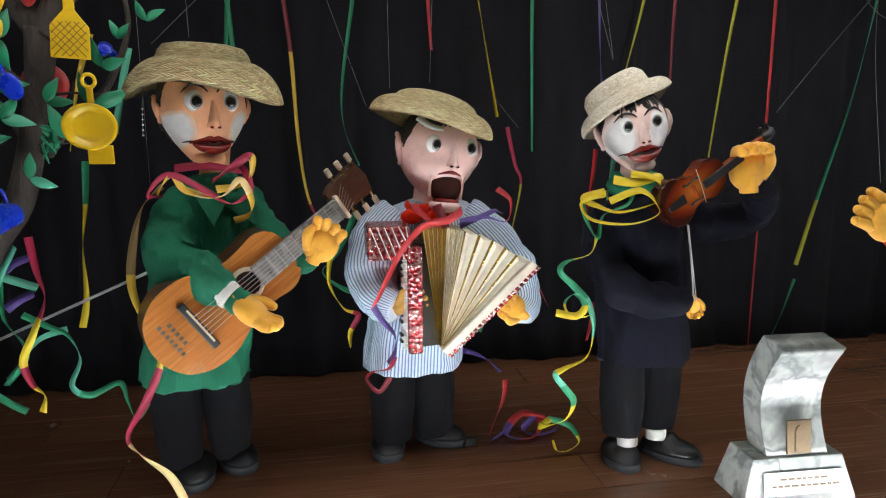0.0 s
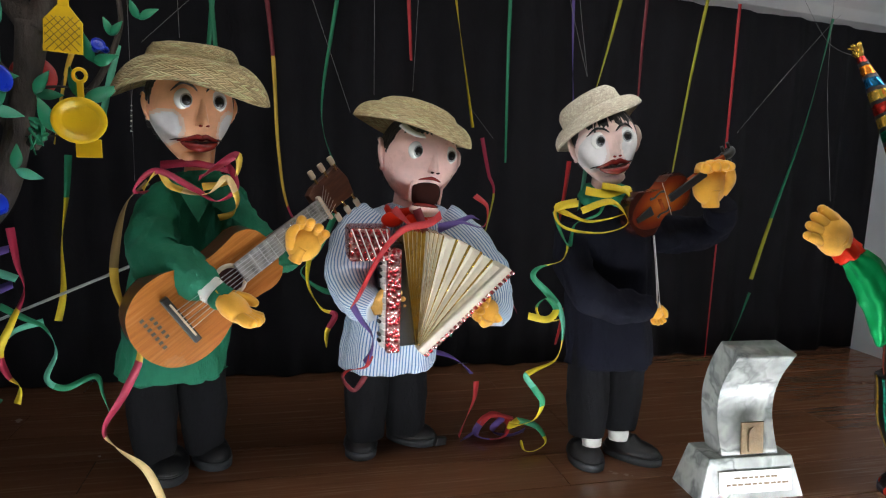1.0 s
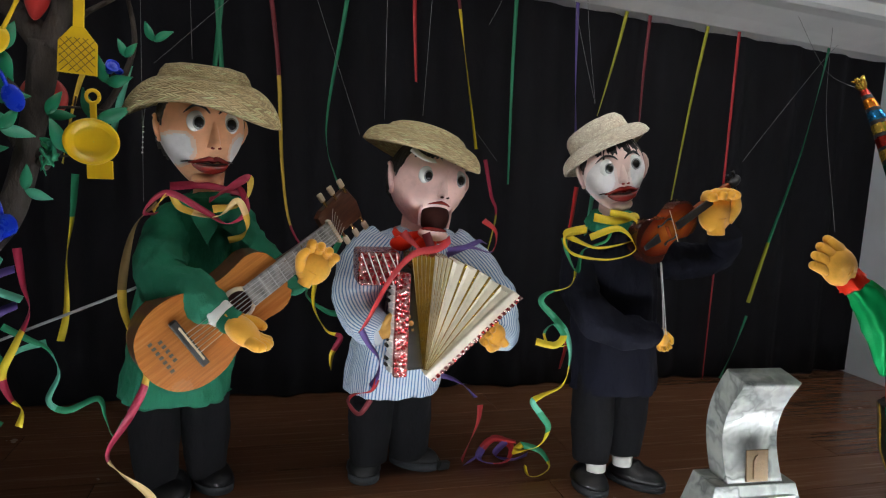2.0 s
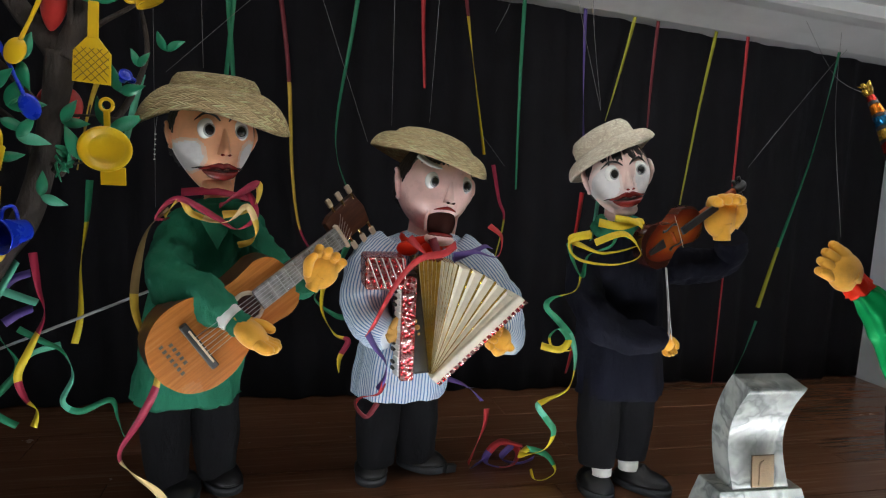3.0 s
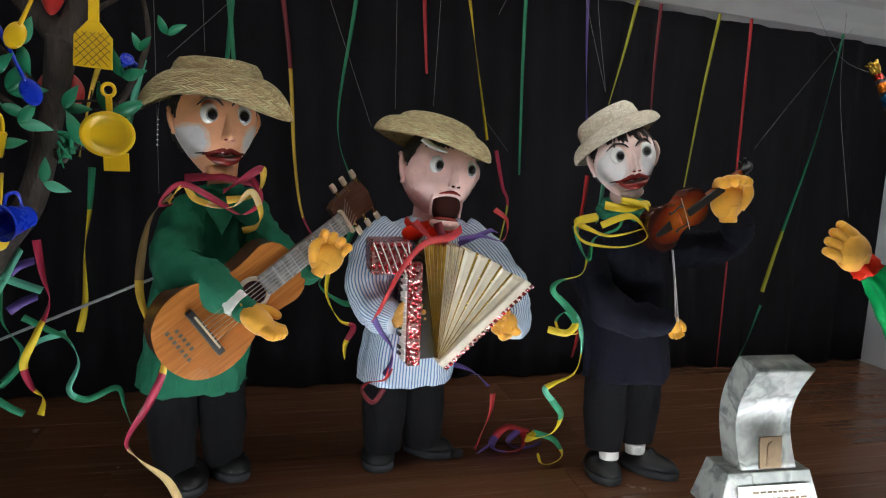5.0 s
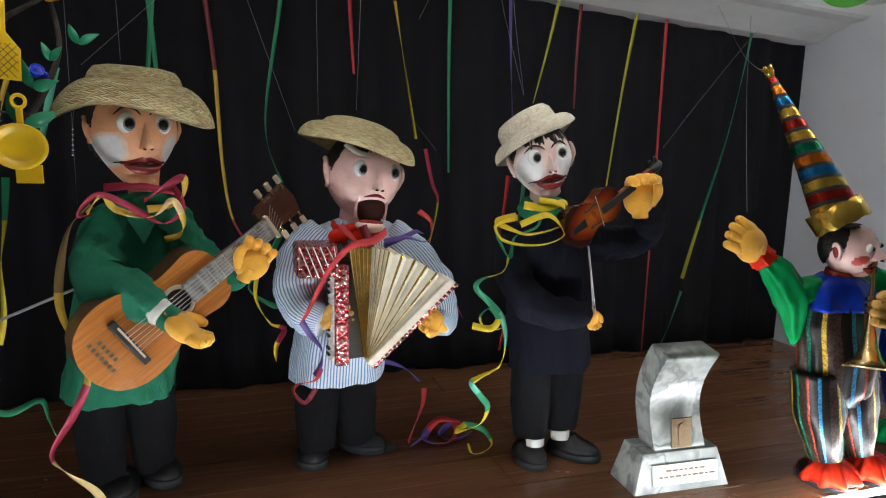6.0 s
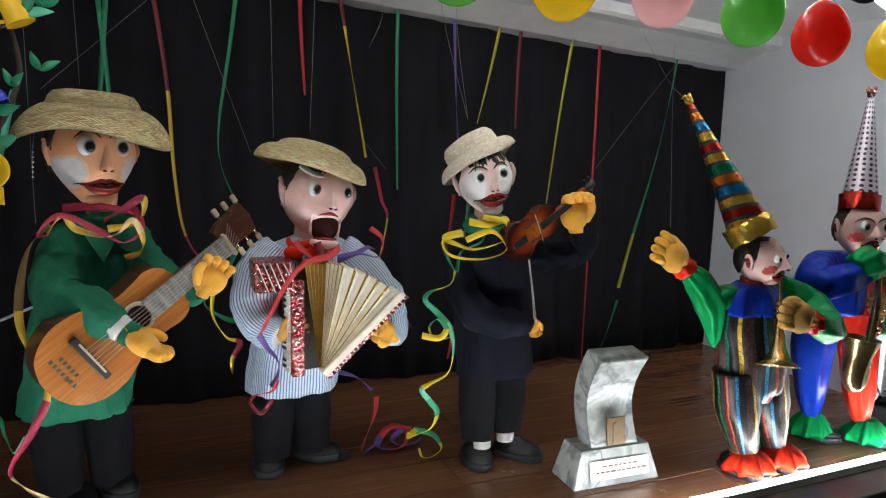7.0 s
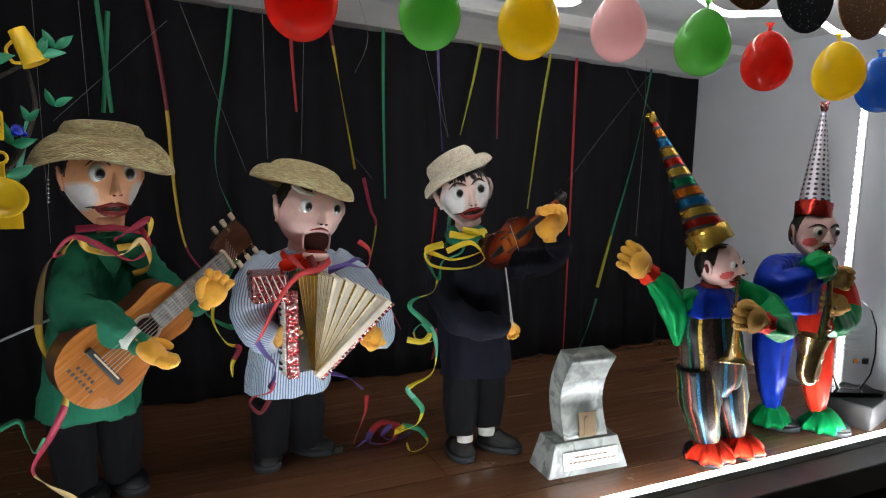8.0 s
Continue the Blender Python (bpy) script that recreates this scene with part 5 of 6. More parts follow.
def trumpet_clown():
    b = Build()
    m = pose(1.262, 1.262, 0.494, 0, -6, 20)
    head(b, m, 0.048, 0.050, 0.056, PINK, 0.25, None, brow=0, rouge=True, eye=0.0085, lip=0.9, nose=1.5, moustache=False, fringe=1.3, ear=0.85)
    b.tube([(1.255, 1.27, 0.45), (1.258, 1.275, 0.41)], [0.026, 0.03], LIP, 16)
    # satin shoulders and striped suit
    b.rings([(1.262, 1.275, 0.372, 0.082, 0.055), (1.262, 1.275, 0.405, 0.078, 0.052), (1.260, 1.275, 0.428, 0.052, 0.042), (1.258, 1.275, 0.438, 0.030, 0.03)], BLUE_SATIN, 48, wave=folds(7, 0.07))
    b.rings([(1.288, 1.275, 0.170, 0.050, 0.040), (1.286, 1.275, 0.205, 0.076, 0.054), (1.276, 1.275, 0.27, 0.082, 0.060), (1.264, 1.275, 0.33, 0.080, 0.056), (1.260, 1.275, 0.38, 0.072, 0.052), (1.258, 1.275, 0.400, 0.066, 0.048)], MOTLEY, 64, wave=folds(5, 0.06))
    leg(b, [(1.232, 1.275, 0.24), (1.243, 1.27, 0.15), (1.268, 1.26, 0.035)], 0.050, 0.024, MOTLEY)
    leg(b, [(1.322, 1.28, 0.24), (1.338, 1.275, 0.15), (1.362, 1.262, 0.035)], 0.050, 0.024, MOTLEY)
    # raised arm in a full satin sleeve
    b.tube([(1.225, 1.285, 0.410), (1.190, 1.284, 0.405), (1.158, 1.288, 0.400)], [0.024, 0.026, 0.020], GREEN_SATIN, 36, 8, wave=0.07, waves=5)
    b.tube([(1.172, 1.288, 0.296), (1.170, 1.288, 0.325), (1.156, 1.290, 0.390), (1.124, 1.296, 0.442), (1.090, 1.304, 0.472)], [0.004, 0.016, 0.031, 0.029, 0.016], GREEN_SATIN, 44, 10, wave=0.08, waves=6)
    b.tube([(1.096, 1.303, 0.466), (1.080, 1.307, 0.484)], [0.026, 0.020], RED_SATIN, 20, 3, wave=0.15, waves=7)
    glove(b, pose(1.086, 1.306, 0.482, 0, -148, 0) @ pose(0, 0, 0, 180, 0, 0), 0.078, FOAM, 0.15, 0.12, 1)
    # the arm that holds the trumpet
    b.tube([(1.335, 1.275, 0.425), (1.400, 1.24, 0.385), (1.372, 1.168, 0.352), (1.302, 1.150, 0.372)], [0.032, 0.038, 0.034, 0.020], GREEN_SATIN, 36, 10, wave=0.06, waves=5)
    b.tube([(1.302, 1.151, 0.372), (1.282, 1.148, 0.380)], [0.025, 0.021], RED_SATIN, 20, 3, wave=0.15, waves=7)
    glove(b, pose(1.284, 1.146, 0.380, 0, -165, 0) @ pose(0, 0, 0, 180, 0, 0), 0.074, FOAM_DULL, 0.12, 0.08, 1)
    ruffle(b, 1.268, 1.252, 0.012, 0.054, RED_SATIN, 0.044)
    ruffle(b, 1.368, 1.250, 0.012, 0.054, RED_SATIN, 0.044)
    shoe(b, 1.262, 1.256, 20, 0.12, 0.046)
    shoe(b, 1.370, 1.252, 20, 0.12, 0.046)
    puppet(b, "trumpeter_clown_puppet", (1.30, 1.27, 0), "clown puppet in striped sequin suit, green satin sleeves, red ruffled feet")


mark = everything()
trumpet_clown()


def cone_hat(p0, p1, r, mats, label, band, band_r, tip_mat, turns=13, lap=True):
    """A tall paper cone, a foil band round its foot and a tied tip."""
    a, c = Vector(p0), Vector(p1)
    ax = (c - a).normalized()
    m = Matrix.Translation(a) @ ax.to_track_quat("Z", "Y").to_matrix().to_4x4()
    L = (c - a).length
    across = m.to_3x3().inverted() @ Vector((1, 0, 0))
    root = empty("cone_hat", m, label, "hat")
    b = Build()
    rows = 150
    prof = [(r * (1 - k / rows) + 0.007 * k / rows, L * k / rows) for k in range(rows + 1)]

    def pick(u, v, q):
        f = v * turns + (11 * q.dot(across) if lap else 0) + 1
        if len(mats) > 1:
            return BLACK if f % 1.0 > 0.72 else mats[int(f) % len(mats)]
        return None

    b.lathe(prof, mats[0], None, 64, pick=pick)
    b.make("cone", root)
    b = Build()
    b.lathe([(band_r, -0.020), (band_r * 1.03, 0.020), (band_r * 1.01, 0.021), (band_r * 0.97, -0.019)], band, pose(0, 0, 0, 5, 0, 0), 40, bend=lambda p, th: p + Vector((0, 0, 0.0015 * math.sin(9 * th))))
    b.make("hat_band", root)
    b = Build()
    for k in range(9):
        an = k * 0.7
        b.tube([(0, 0, L - 0.006), (0.008 * math.cos(an), 0.008 * math.sin(an), L + 0.012), (0.012 * math.cos(an * 1.7), 0.012 * math.sin(an * 1.7), L + 0.026)], [0.004, 0.005, 0.001], tip_mat, 6, 3, flat=0.4)
    b.make("tassel", root)


cone_hat((1.236, 1.272, 0.556), (1.152, 1.388, 0.826), 0.046, [RED_BAND, GOLD_BAND, RED_BAND, GOLD_BAND, BLUE_BAND, ORANGE_BAND, GREEN_BAND, GOLD_BAND, RED_BAND, GOLD_BAND, BLUE_BAND, ORANGE_BAND], "tall cone hat wound with coloured foil stripes over a gold band", GOLD_BAND, 0.052, GOLD_FOIL, 12.4)


def trumpet():
    root = empty("toy_trumpet", Matrix.Translation((1.29, 1.19, 0.36)), "small brass toy trumpet, bell down, in the clown's hand", "trumpet")
    b = Build()
    d = Vector((1.240, 1.175, 0.278)) - Vector((1.280, 1.222, 0.474))
    m = look((1.280, 1.222, 0.474), (1.240, 1.175, 0.278)) @ pose(0, 0, 0, 180, 0, 0)
    L = d.length
    b.lathe([(0.007, 0), (0.008, 0.006), (0.004, 0.014), (0.0042, 0.1), (0.008, L * 0.62), (0.014, L * 0.80), (0.024, L * 0.93), (0.044, L), (0.042, L + 0.001), (0.020, L * 0.92), (0.010, L * 0.78)], BRASS, m, 28)
    under(b, "horn", root)
    for k in range(3):
        b = Build()
        b.tube([m @ Vector((0.004, -0.012, L * (0.36 + 0.06 * k))), m @ Vector((0.004, 0.018, L * (0.36 + 0.06 * k)))], [0.005, 0.005], BRASS, 12, 2)
        under(b, "valve", root)


trumpet()
stage(mark, (1.27, 1.25), (1.453, 1.183), 0.965)


def sax_clown():
    b = Build()
    m = pose(1.592, 1.285, 0.548, 0, 0, -18)
    head(b, m, 0.056, 0.055, 0.064, DUSKY, 0.22, None, brow=1.0, rouge=True, eye=0.0125, lip=0.9, nose=1.5, moustache=True, fringe=1.3, ear=1.0)
    b.rings([(1.575, 1.31, 0.34, 0.088, 0.058), (1.575, 1.31, 0.40, 0.092, 0.058), (1.580, 1.31, 0.45, 0.086, 0.052), (1.585, 1.31, 0.485, 0.05, 0.04)], BLUE_SATIN, 48, wave=folds(6, 0.06), pick=lambda u, v, c: RED_SATIN if c.x > 1.60 else None)
    b.tube([(1.532, 1.32, 0.37), (1.522, 1.325, 0.26), (1.540, 1.333, 0.14), (1.560, 1.338, 0.05)], [0.046, 0.046, 0.035, 0.014], BLUE_SATIN, 44, 12, wave=0.09, waves=6)
    b.tube([(1.626, 1.30, 0.37), (1.640, 1.29, 0.26), (1.648, 1.28, 0.14), (1.655, 1.272, 0.05)], [0.046, 0.046, 0.035, 0.014], RED_SATIN, 44, 12, wave=0.09, waves=6)
    ruffle(b, 1.665, 1.262, 0.012, 0.050, GREEN_SATIN, 0.052)
    ruffle(b, 1.562, 1.34, 0.012, 0.048, GREEN_SATIN, 0.054)
    shoe(b, 1.675, 1.262, 35, 0.13, 0.042)
    shoe(b, 1.575, 1.338, 35, 0.13, 0.042)
    # blue sleeve held forward, green gathered cuffs
    b.tube([(1.535, 1.31, 0.462), (1.455, 1.285, 0.452), (1.420, 1.255, 0.425), (1.470, 1.225, 0.438), (1.518, 1.215, 0.455)], [0.032, 0.038, 0.038, 0.034, 0.026], BLUE_SATIN, 40, 10, wave=0.06, waves=5)
    b.tube([(1.495, 1.218, 0.462), (1.525, 1.21, 0.474), (1.556, 1.205, 0.462)], [0.030, 0.040, 0.020], GREEN_SATIN, 28, 5, wave=0.12, waves=7)
    glove(b, pose(1.560, 1.205, 0.452, 0, 14, 0), 0.060, FOAM_DULL, 0.5, 0.12, 1)
    b.tube([(1.650, 1.30, 0.450), (1.694, 1.28, 0.40), (1.690, 1.25, 0.335), (1.632, 1.222, 0.318), (1.560, 1.212, 0.322)], [0.034, 0.040, 0.038, 0.032, 0.026], RED_SATIN, 40, 10, wave=0.06, waves=5, pick=lambda u, v, c: GREEN_SATIN if v > 0.45 else None)
    glove(b, pose(1.600, 1.190, 0.372, 0, -165, 0) @ pose(0, 0, 0, 180, 0, 0), 0.062, FOAM_DULL, 0.6, 0.12, -1)
    puppet(b, "saxophonist_clown_puppet", (1.60, 1.31, 0), "clown puppet in blue and red satin with green gathered cuffs")


mark = everything()
sax_clown()


def saxophone():
    root = empty("toy_saxophone", Matrix.Translation((1.56, 1.19, 0.2)), "small dull brass saxophone held against the clown", "saxophone")
    b = Build()
    b.tube([(1.604, 1.212, 0.490), (1.600, 1.198, 0.40), (1.582, 1.190, 0.30), (1.560, 1.188, 0.215)], [0.004, 0.007, 0.011, 0.015], BRASS, 18, 5)
    under(b, "pipe", root)
    b = Build()
    b.tube([(1.560, 1.188, 0.215), (1.548, 1.186, 0.190), (1.530, 1.184, 0.182), (1.522, 1.182, 0.205), (1.528, 1.18, 0.25), (1.532, 1.178, 0.29)], [0.016, 0.019, 0.021, 0.024, 0.028, 0.040], BRASS, 24, 5, caps=False)
    under(b, "bell", root)
    for k in range(6):
        b = Build()
        b.lathe([(0.001, 0.004), (0.006, 0.003), (0.0065, 0)], BRASS, pose(1.565 + 0.006 * k, 1.176, 0.23 + 0.025 * k, 90, 0, 0), 14)
        under(b, "key_pad", root)
    root.matrix_basis = Matrix.Translation((-0.050, 0, 0.022)) @ root.matrix_basis


saxophone()
cone_hat((1.590, 1.292, 0.606), (1.632, 1.320, 0.862), 0.041, [DOTTED], "tall silver cone hat with dark dots over a red foil band", RED_BAND, 0.044, RED_FOIL)
stage(mark, (1.60, 1.28), (1.800, 1.217), 0.972)


# ---- clear award on its dark box ----
ACRYLIC = clear("clear_acrylic", (0.90, 0.95, 0.95), 0.10)
DARK_BOX = paint("dark_brown_box_paint", (0.035, 0.032, 0.032), 0.5, 0.3, 20, 0.3, 120)
DARK_TOP = paint("dark_green_cloth_top", (0.008, 0.014, 0.013), 0.8, 0.3, 30, 0.4, 300)


def clear_award():
    m = pose(2.043, 1.232, 0, 0, 0, 17)
    root = empty("display_box", m, "low dark painted box with a black top, beside the end wall", "box")
    b = Build()
    b.box((0, 0, 0.032), (0.165, 0.125, 0.064), DARK_BOX, bevel=0.002)
    b.make("body", root)
    b = Build()
    b.box((0, 0, 0.0665), (0.17, 0.13, 0.005), DARK_TOP, bevel=0.001)
    b.make("top", root)
    root = empty("acrylic_award", m @ pose(-0.012, 0.018, 0.069, 0, 0, -42) @ Matrix.Scale(1.12, 4), "clear acrylic award plate on a clear base, standing on the box", "trophy")
    b = Build()
    b.box((0, 0, 0.006), (0.13, 0.07, 0.012), ACRYLIC, bevel=0.002)
    b.make("base", root)
    b = Build()
    out = [(-0.028, 0.012), (0.028, 0.012), (0.050, 0.05), (0.056, 0.10), (0.052, 0.17), (0.034, 0.215), (0.0, 0.245), (-0.03, 0.21), (-0.05, 0.15), (-0.052, 0.09), (-0.046, 0.05)]
    b.prism(out, 0.012, ACRYLIC, pose(0, -0.006, 0), 0.002)
    plate = b.make("plate", root)
    b = Build()
    for k in range(6):
        w = random.uniform(0.03, 0.06)
        b.box((random.uniform(-0.006, 0.006), 0.0075, 0.175 - 0.013 * k), (w, 0.0006, 0.0026), PAPER_WHITE)
    b.make("unreadable_line", plate)
    for x, mat, s in ((0.012, ORANGE_FOIL, 0.013), (0.036, INK, 0.016)):
        b = Build()
        b.box((x, 0.0075, 0.082), (s, 0.0008, s * 0.9), mat)
        b.make("small_mark", plate)


clear_award()

# ---- the tree with kitchen things ----
BARK = paint("grey_brown_bark", (0.042, 0.032, 0.026), 0.9, 0.5, 26, 0.9, 90, dist=0.006, stretch=(1, 1, 0.4))
PAPER_LEAF = paint("green_card_leaf", (0.015, 0.21, 0.10), 0.42, 0.2, 20, 0.1)
PAPER_LEAF_PALE = paint("pale_green_card_leaf", (0.07, 0.36, 0.22), 0.38, 0.2, 20, 0.1)
YELLOW_PLASTIC = paint("yellow_plastic", (0.70, 0.44, 0.012), 0.32, 0.15, 14, 0.08)
YELLOW_DARK = paint("yellow_lattice_ink", (0.20, 0.12, 0.01), 0.5, 0.2)
BLUE_PLASTIC = paint("blue_plastic", (0.008, 0.035, 0.50), 0.28, 0.15, 14, 0.08)
RED_PLASTIC = paint("red_plastic", (0.45, 0.03, 0.025), 0.35, 0.15, 14, 0.08)


def tree():
    root = empty("tree", Matrix.Translation((-0.58, 1.66, -0.051)), "small bare grey-barked tree with cut green card leaves", "tree")
    b = Build()
    b.tube([(-0.58, 1.66, -0.051), (-0.50, 1.65, 0.22), (-0.405, 1.63, 0.42), (-0.350, 1.62, 0.495), (-0.325, 1.62, 0.565), (-0.308, 1.62, 0.645), (-0.295, 1.62, 0.71), (-0.284, 1.62, 0.785)], [0.036, 0.030, 0.026, 0.023, 0.021, 0.020, 0.021, 0.026], BARK, 20, 6, wave=0.06, waves=3)
    under(b, "trunk", root)
    for pts, rad in (
        (((-0.277, 1.62, 0.775), (-0.258, 1.62, 0.82), (-0.238, 1.61, 0.88), (-0.20, 1.60, 1.0)), (0.026, 0.022, 0.018, 0.012)),
        (((-0.280, 1.62, 0.775), (-0.312, 1.63, 0.815), (-0.342, 1.64, 0.845), (-0.42, 1.66, 0.95)), (0.024, 0.020, 0.018, 0.012)),
        (((-0.295, 1.62, 0.585), (-0.25, 1.61, 0.635), (-0.19, 1.61, 0.692), (-0.153, 1.615, 0.775), (-0.152, 1.62, 0.83), (-0.168, 1.62, 0.90)), (0.012, 0.0085, 0.006, 0.0045, 0.004, 0.003)),
        (((-0.255, 1.615, 0.79), (-0.225, 1.60, 0.828), (-0.17, 1.59, 0.862), (-0.11, 1.58, 0.90)), (0.006, 0.0045, 0.0035, 0.002)),
        (((-0.275, 1.61, 0.68), (-0.235, 1.59, 0.682), (-0.19, 1.59, 0.680)), (0.003, 0.002, 0.0012)),
        (((-0.236, 1.59, 0.682), (-0.232, 1.588, 0.70)), (0.0018, 0.001)),
        (((-0.30, 1.61, 0.60), (-0.245, 1.60, 0.605), (-0.21, 1.6, 0.64)), (0.002, 0.0016, 0.001)),
        (((-0.285, 1.62, 0.68), (-0.32, 1.61, 0.70), (-0.37, 1.60, 0.76), (-0.42, 1.60, 0.80)), (0.008, 0.006, 0.005, 0.003)),
        (((-0.31, 1.62, 0.57), (-0.35, 1.61, 0.66), (-0.41, 1.60, 0.71)), (0.008, 0.006, 0.003)),
        (((-0.268, 1.62, 0.79), (-0.262, 1.60, 0.84), (-0.255, 1.58, 0.90)), (0.006, 0.005, 0.003)),
    ):
        b = Build()
        b.tube(list(pts), list(rad), BARK, 12, 6, wave=0.05, waves=3)
        under(b, "branch", root)

    def leaf(x, y, z, ln, ang, mat, yaw=0.0, tilt=0.0):
        b = Build()
        rows = []
        for k in range(11):
            f = k / 10
            w = ln * 0.20 * math.sin(math.pi * f ** 0.75) + 0.0004
            d = -0.10 * ln * math.sin(math.pi * f)
            rows.append([Vector((ln * f, d - 0.0006, -w)), Vector((ln * f, d + 0.05 * ln - 0.0006, 0)), Vector((ln * f, d - 0.0006, w)), Vector((ln * f, d + 0.0006, w)), Vector((ln * f, d + 0.05 * ln + 0.0006, 0)), Vector((ln * f, d + 0.0006, -w))])
        b.grid(rows, mat)
        ob = under(b, "leaf", root)
        ob.data.transform(pose(x, y, z, tilt, -ang, yaw))

    for x, z, ln, a1, a2 in ((-0.155, 0.766, 0.030, 112, 48), (-0.183, 0.722, 0.050, 108, 14), (-0.200, 0.662, 0.056, 112, 26), (-0.250, 0.610, 0.056, 108, 22), (-0.272, 0.668, 0.044, 58, 0), (-0.306, 0.546, 0.042, 85, -20), (-0.330, 0.762, 0.050, 70, -75), (-0.352, 0.690, 0.055, 60, 5), (-0.362, 0.668, 0.05, 150, -25), (-0.338, 0.640, 0.045, 55, -10), (-0.372, 0.715, 0.05, 100, 40), (-0.37, 0.605, 0.045, 170, 10), (-0.13, 0.885, 0.042, 70, 10), (-0.112, 0.795, 0.034, 115, 30), (-0.30, 0.86, 0.05, 150, 60), (-0.22, 0.865, 0.05, 160, 20), (-0.105, 0.90, 0.04, 40, 120)):
        leaf(x, 1.575, z, ln, a1, PAPER_LEAF, random.uniform(-25, 25), random.uniform(-20, 20))
        leaf(x, 1.575, z, ln * random.uniform(0.9, 1.1), a2, random.choice((PAPER_LEAF, PAPER_LEAF, PAPER_LEAF_PALE)), random.uniform(-25, 25), random.uniform(-20, 20))
    # crumpled green crepe tied at the fork
    b = Build()
    for k in range(9):
        an = k * 0.7
        b.tube([(-0.272, 1.585, 0.606), (-0.272 + 0.012 * math.cos(an), 1.578, 0.606 + 0.018 * math.sin(an)), (-0.272 + 0.010 * math.cos(an * 2.3), 1.572, 0.600 + 0.03 * math.sin(an * 1.3))], [0.003, 0.006, 0.002], PAPER_LEAF, 6, 3, flat=0.3)
    under(b, "crepe_knot", root, "crumpled green crepe paper")


mark = everything()
tree()


def fly_swatter():
    root = empty("fly_swatter", pose(-0.221, 1.553, 0.733, 0, 2, -3), "yellow plastic swatter with a dark lattice, hanging on the tree", "swatter")
    b = Build()
    b.prism([(-0.029, 0.0), (0.029, -0.002), (0.029, 0.046), (0.010, 0.070), (-0.008, 0.071), (-0.028, 0.048)], 0.004, YELLOW_PLASTIC, None, 0.001)
    b.make("blade", root)
    b = Build()
    b.box((0.001, 0.002, 0.098), (0.016, 0.005, 0.058), YELLOW_PLASTIC, bevel=0.0015)
    b.make("handle", root)
    b = Build()
    for k in range(-2, 5):
        for s in (-1, 1):
            p = [(s * (-0.026), 0.012 * k), (s * 0.026, 0.012 * k + 0.052)]
            lo = max(0.002, p[0][1])
            hi = min(0.054, p[1][1])
            if hi - lo < 0.008:
                continue
            x = lambda z: p[0][0] + (z - p[0][1]) / 0.052 * (p[1][0] - p[0][0])
            b.tube([(x(lo), -0.0003, lo), (x(hi), -0.0003, hi)], [0.0007] * 2, YELLOW_DARK, 6, 2)
    b.make("lattice", root)


fly_swatter()


def frying_pan():
    root = empty("frying_pan", pose(-0.201, 1.562, 0.628, 2, 0, -6), "yellow plastic toy frying pan hanging upside down on the tree", "pan")
    b = Build()
    b.lathe([(0.001, 0.004), (0.026, 0.004), (0.028, 0.006), (0.035, 0.012), (0.040, 0.013), (0.041, 0.011), (0.036, 0.009), (0.028, 0.0), (0.001, 0.0)], YELLOW_PLASTIC, pose(0, 0, 0, 90, 0, 0) @ Matrix.Diagonal((1.06, 0.90, 1, 1)), 40)
    b.make("bowl", root)
    b = Build()
    b.box((0, 0.002, 0.048), (0.010, 0.006, 0.030), YELLOW_PLASTIC, bevel=0.002)
    b.tube([(0.010 * math.cos(a), 0.002, 0.071 + 0.010 * math.sin(a)) for a in [k * math.pi / 6 for k in range(13)]], [0.003] * 13, YELLOW_PLASTIC, 8, 2)
    b.make("handle", root)
    b = Build()
    b.box((0.006, 0.006, -0.045), (0.040, 0.004, 0.030), YELLOW_PLASTIC, bevel=0.001)
    b.make("tab", root)


frying_pan()


def cup(m, r0, r1, h, mat, label):
    root = empty("toy_cup", m, label, "cup")
    b = Build()
    b.lathe([(0.001, 0), (r0, 0), (r0 * 1.02, 0.004), (r1, h), (r1 * 1.06, h + 0.001), (r1 * 1.04, h - 0.003), (r1 * 0.94, h - 0.002), (r0 * 0.92, 0.004), (0.001, 0.004)], mat, None, 36)
    b.make("bowl", root)
    b = Build()
    b.tube([(r1 * 0.96, 0, h * 0.85), (r1 * 1.5, 0, h * 0.75), (r1 * 1.5, 0, h * 0.4), (r0 * 1.1, 0, h * 0.25)], [0.003] * 4, mat, 8, 5)
    b.make("handle", root)


cup(look((-0.302, 1.575, 0.498), (-0.345, 1.50, 0.486)) @ pose(0, 0, -0.055, 0, 0, 100) @ pose(0, 0, 0.02, 180, 0, 0), 0.017, 0.028, 0.05, BLUE_PLASTIC, "deep blue plastic toy cup hanging by its handle on the tree")
cup(pose(-0.178, 1.57, 0.742, 60, 20, 20), 0.006, 0.010, 0.016, BLUE_PLASTIC, "tiny blue plastic toy cup hanging on the tree")
cup(pose(-0.165, 1.585, 0.93, 0, 155, 0), 0.015, 0.022, 0.065, YELLOW_PLASTIC, "yellow plastic toy beaker hanging upside down on the tree")


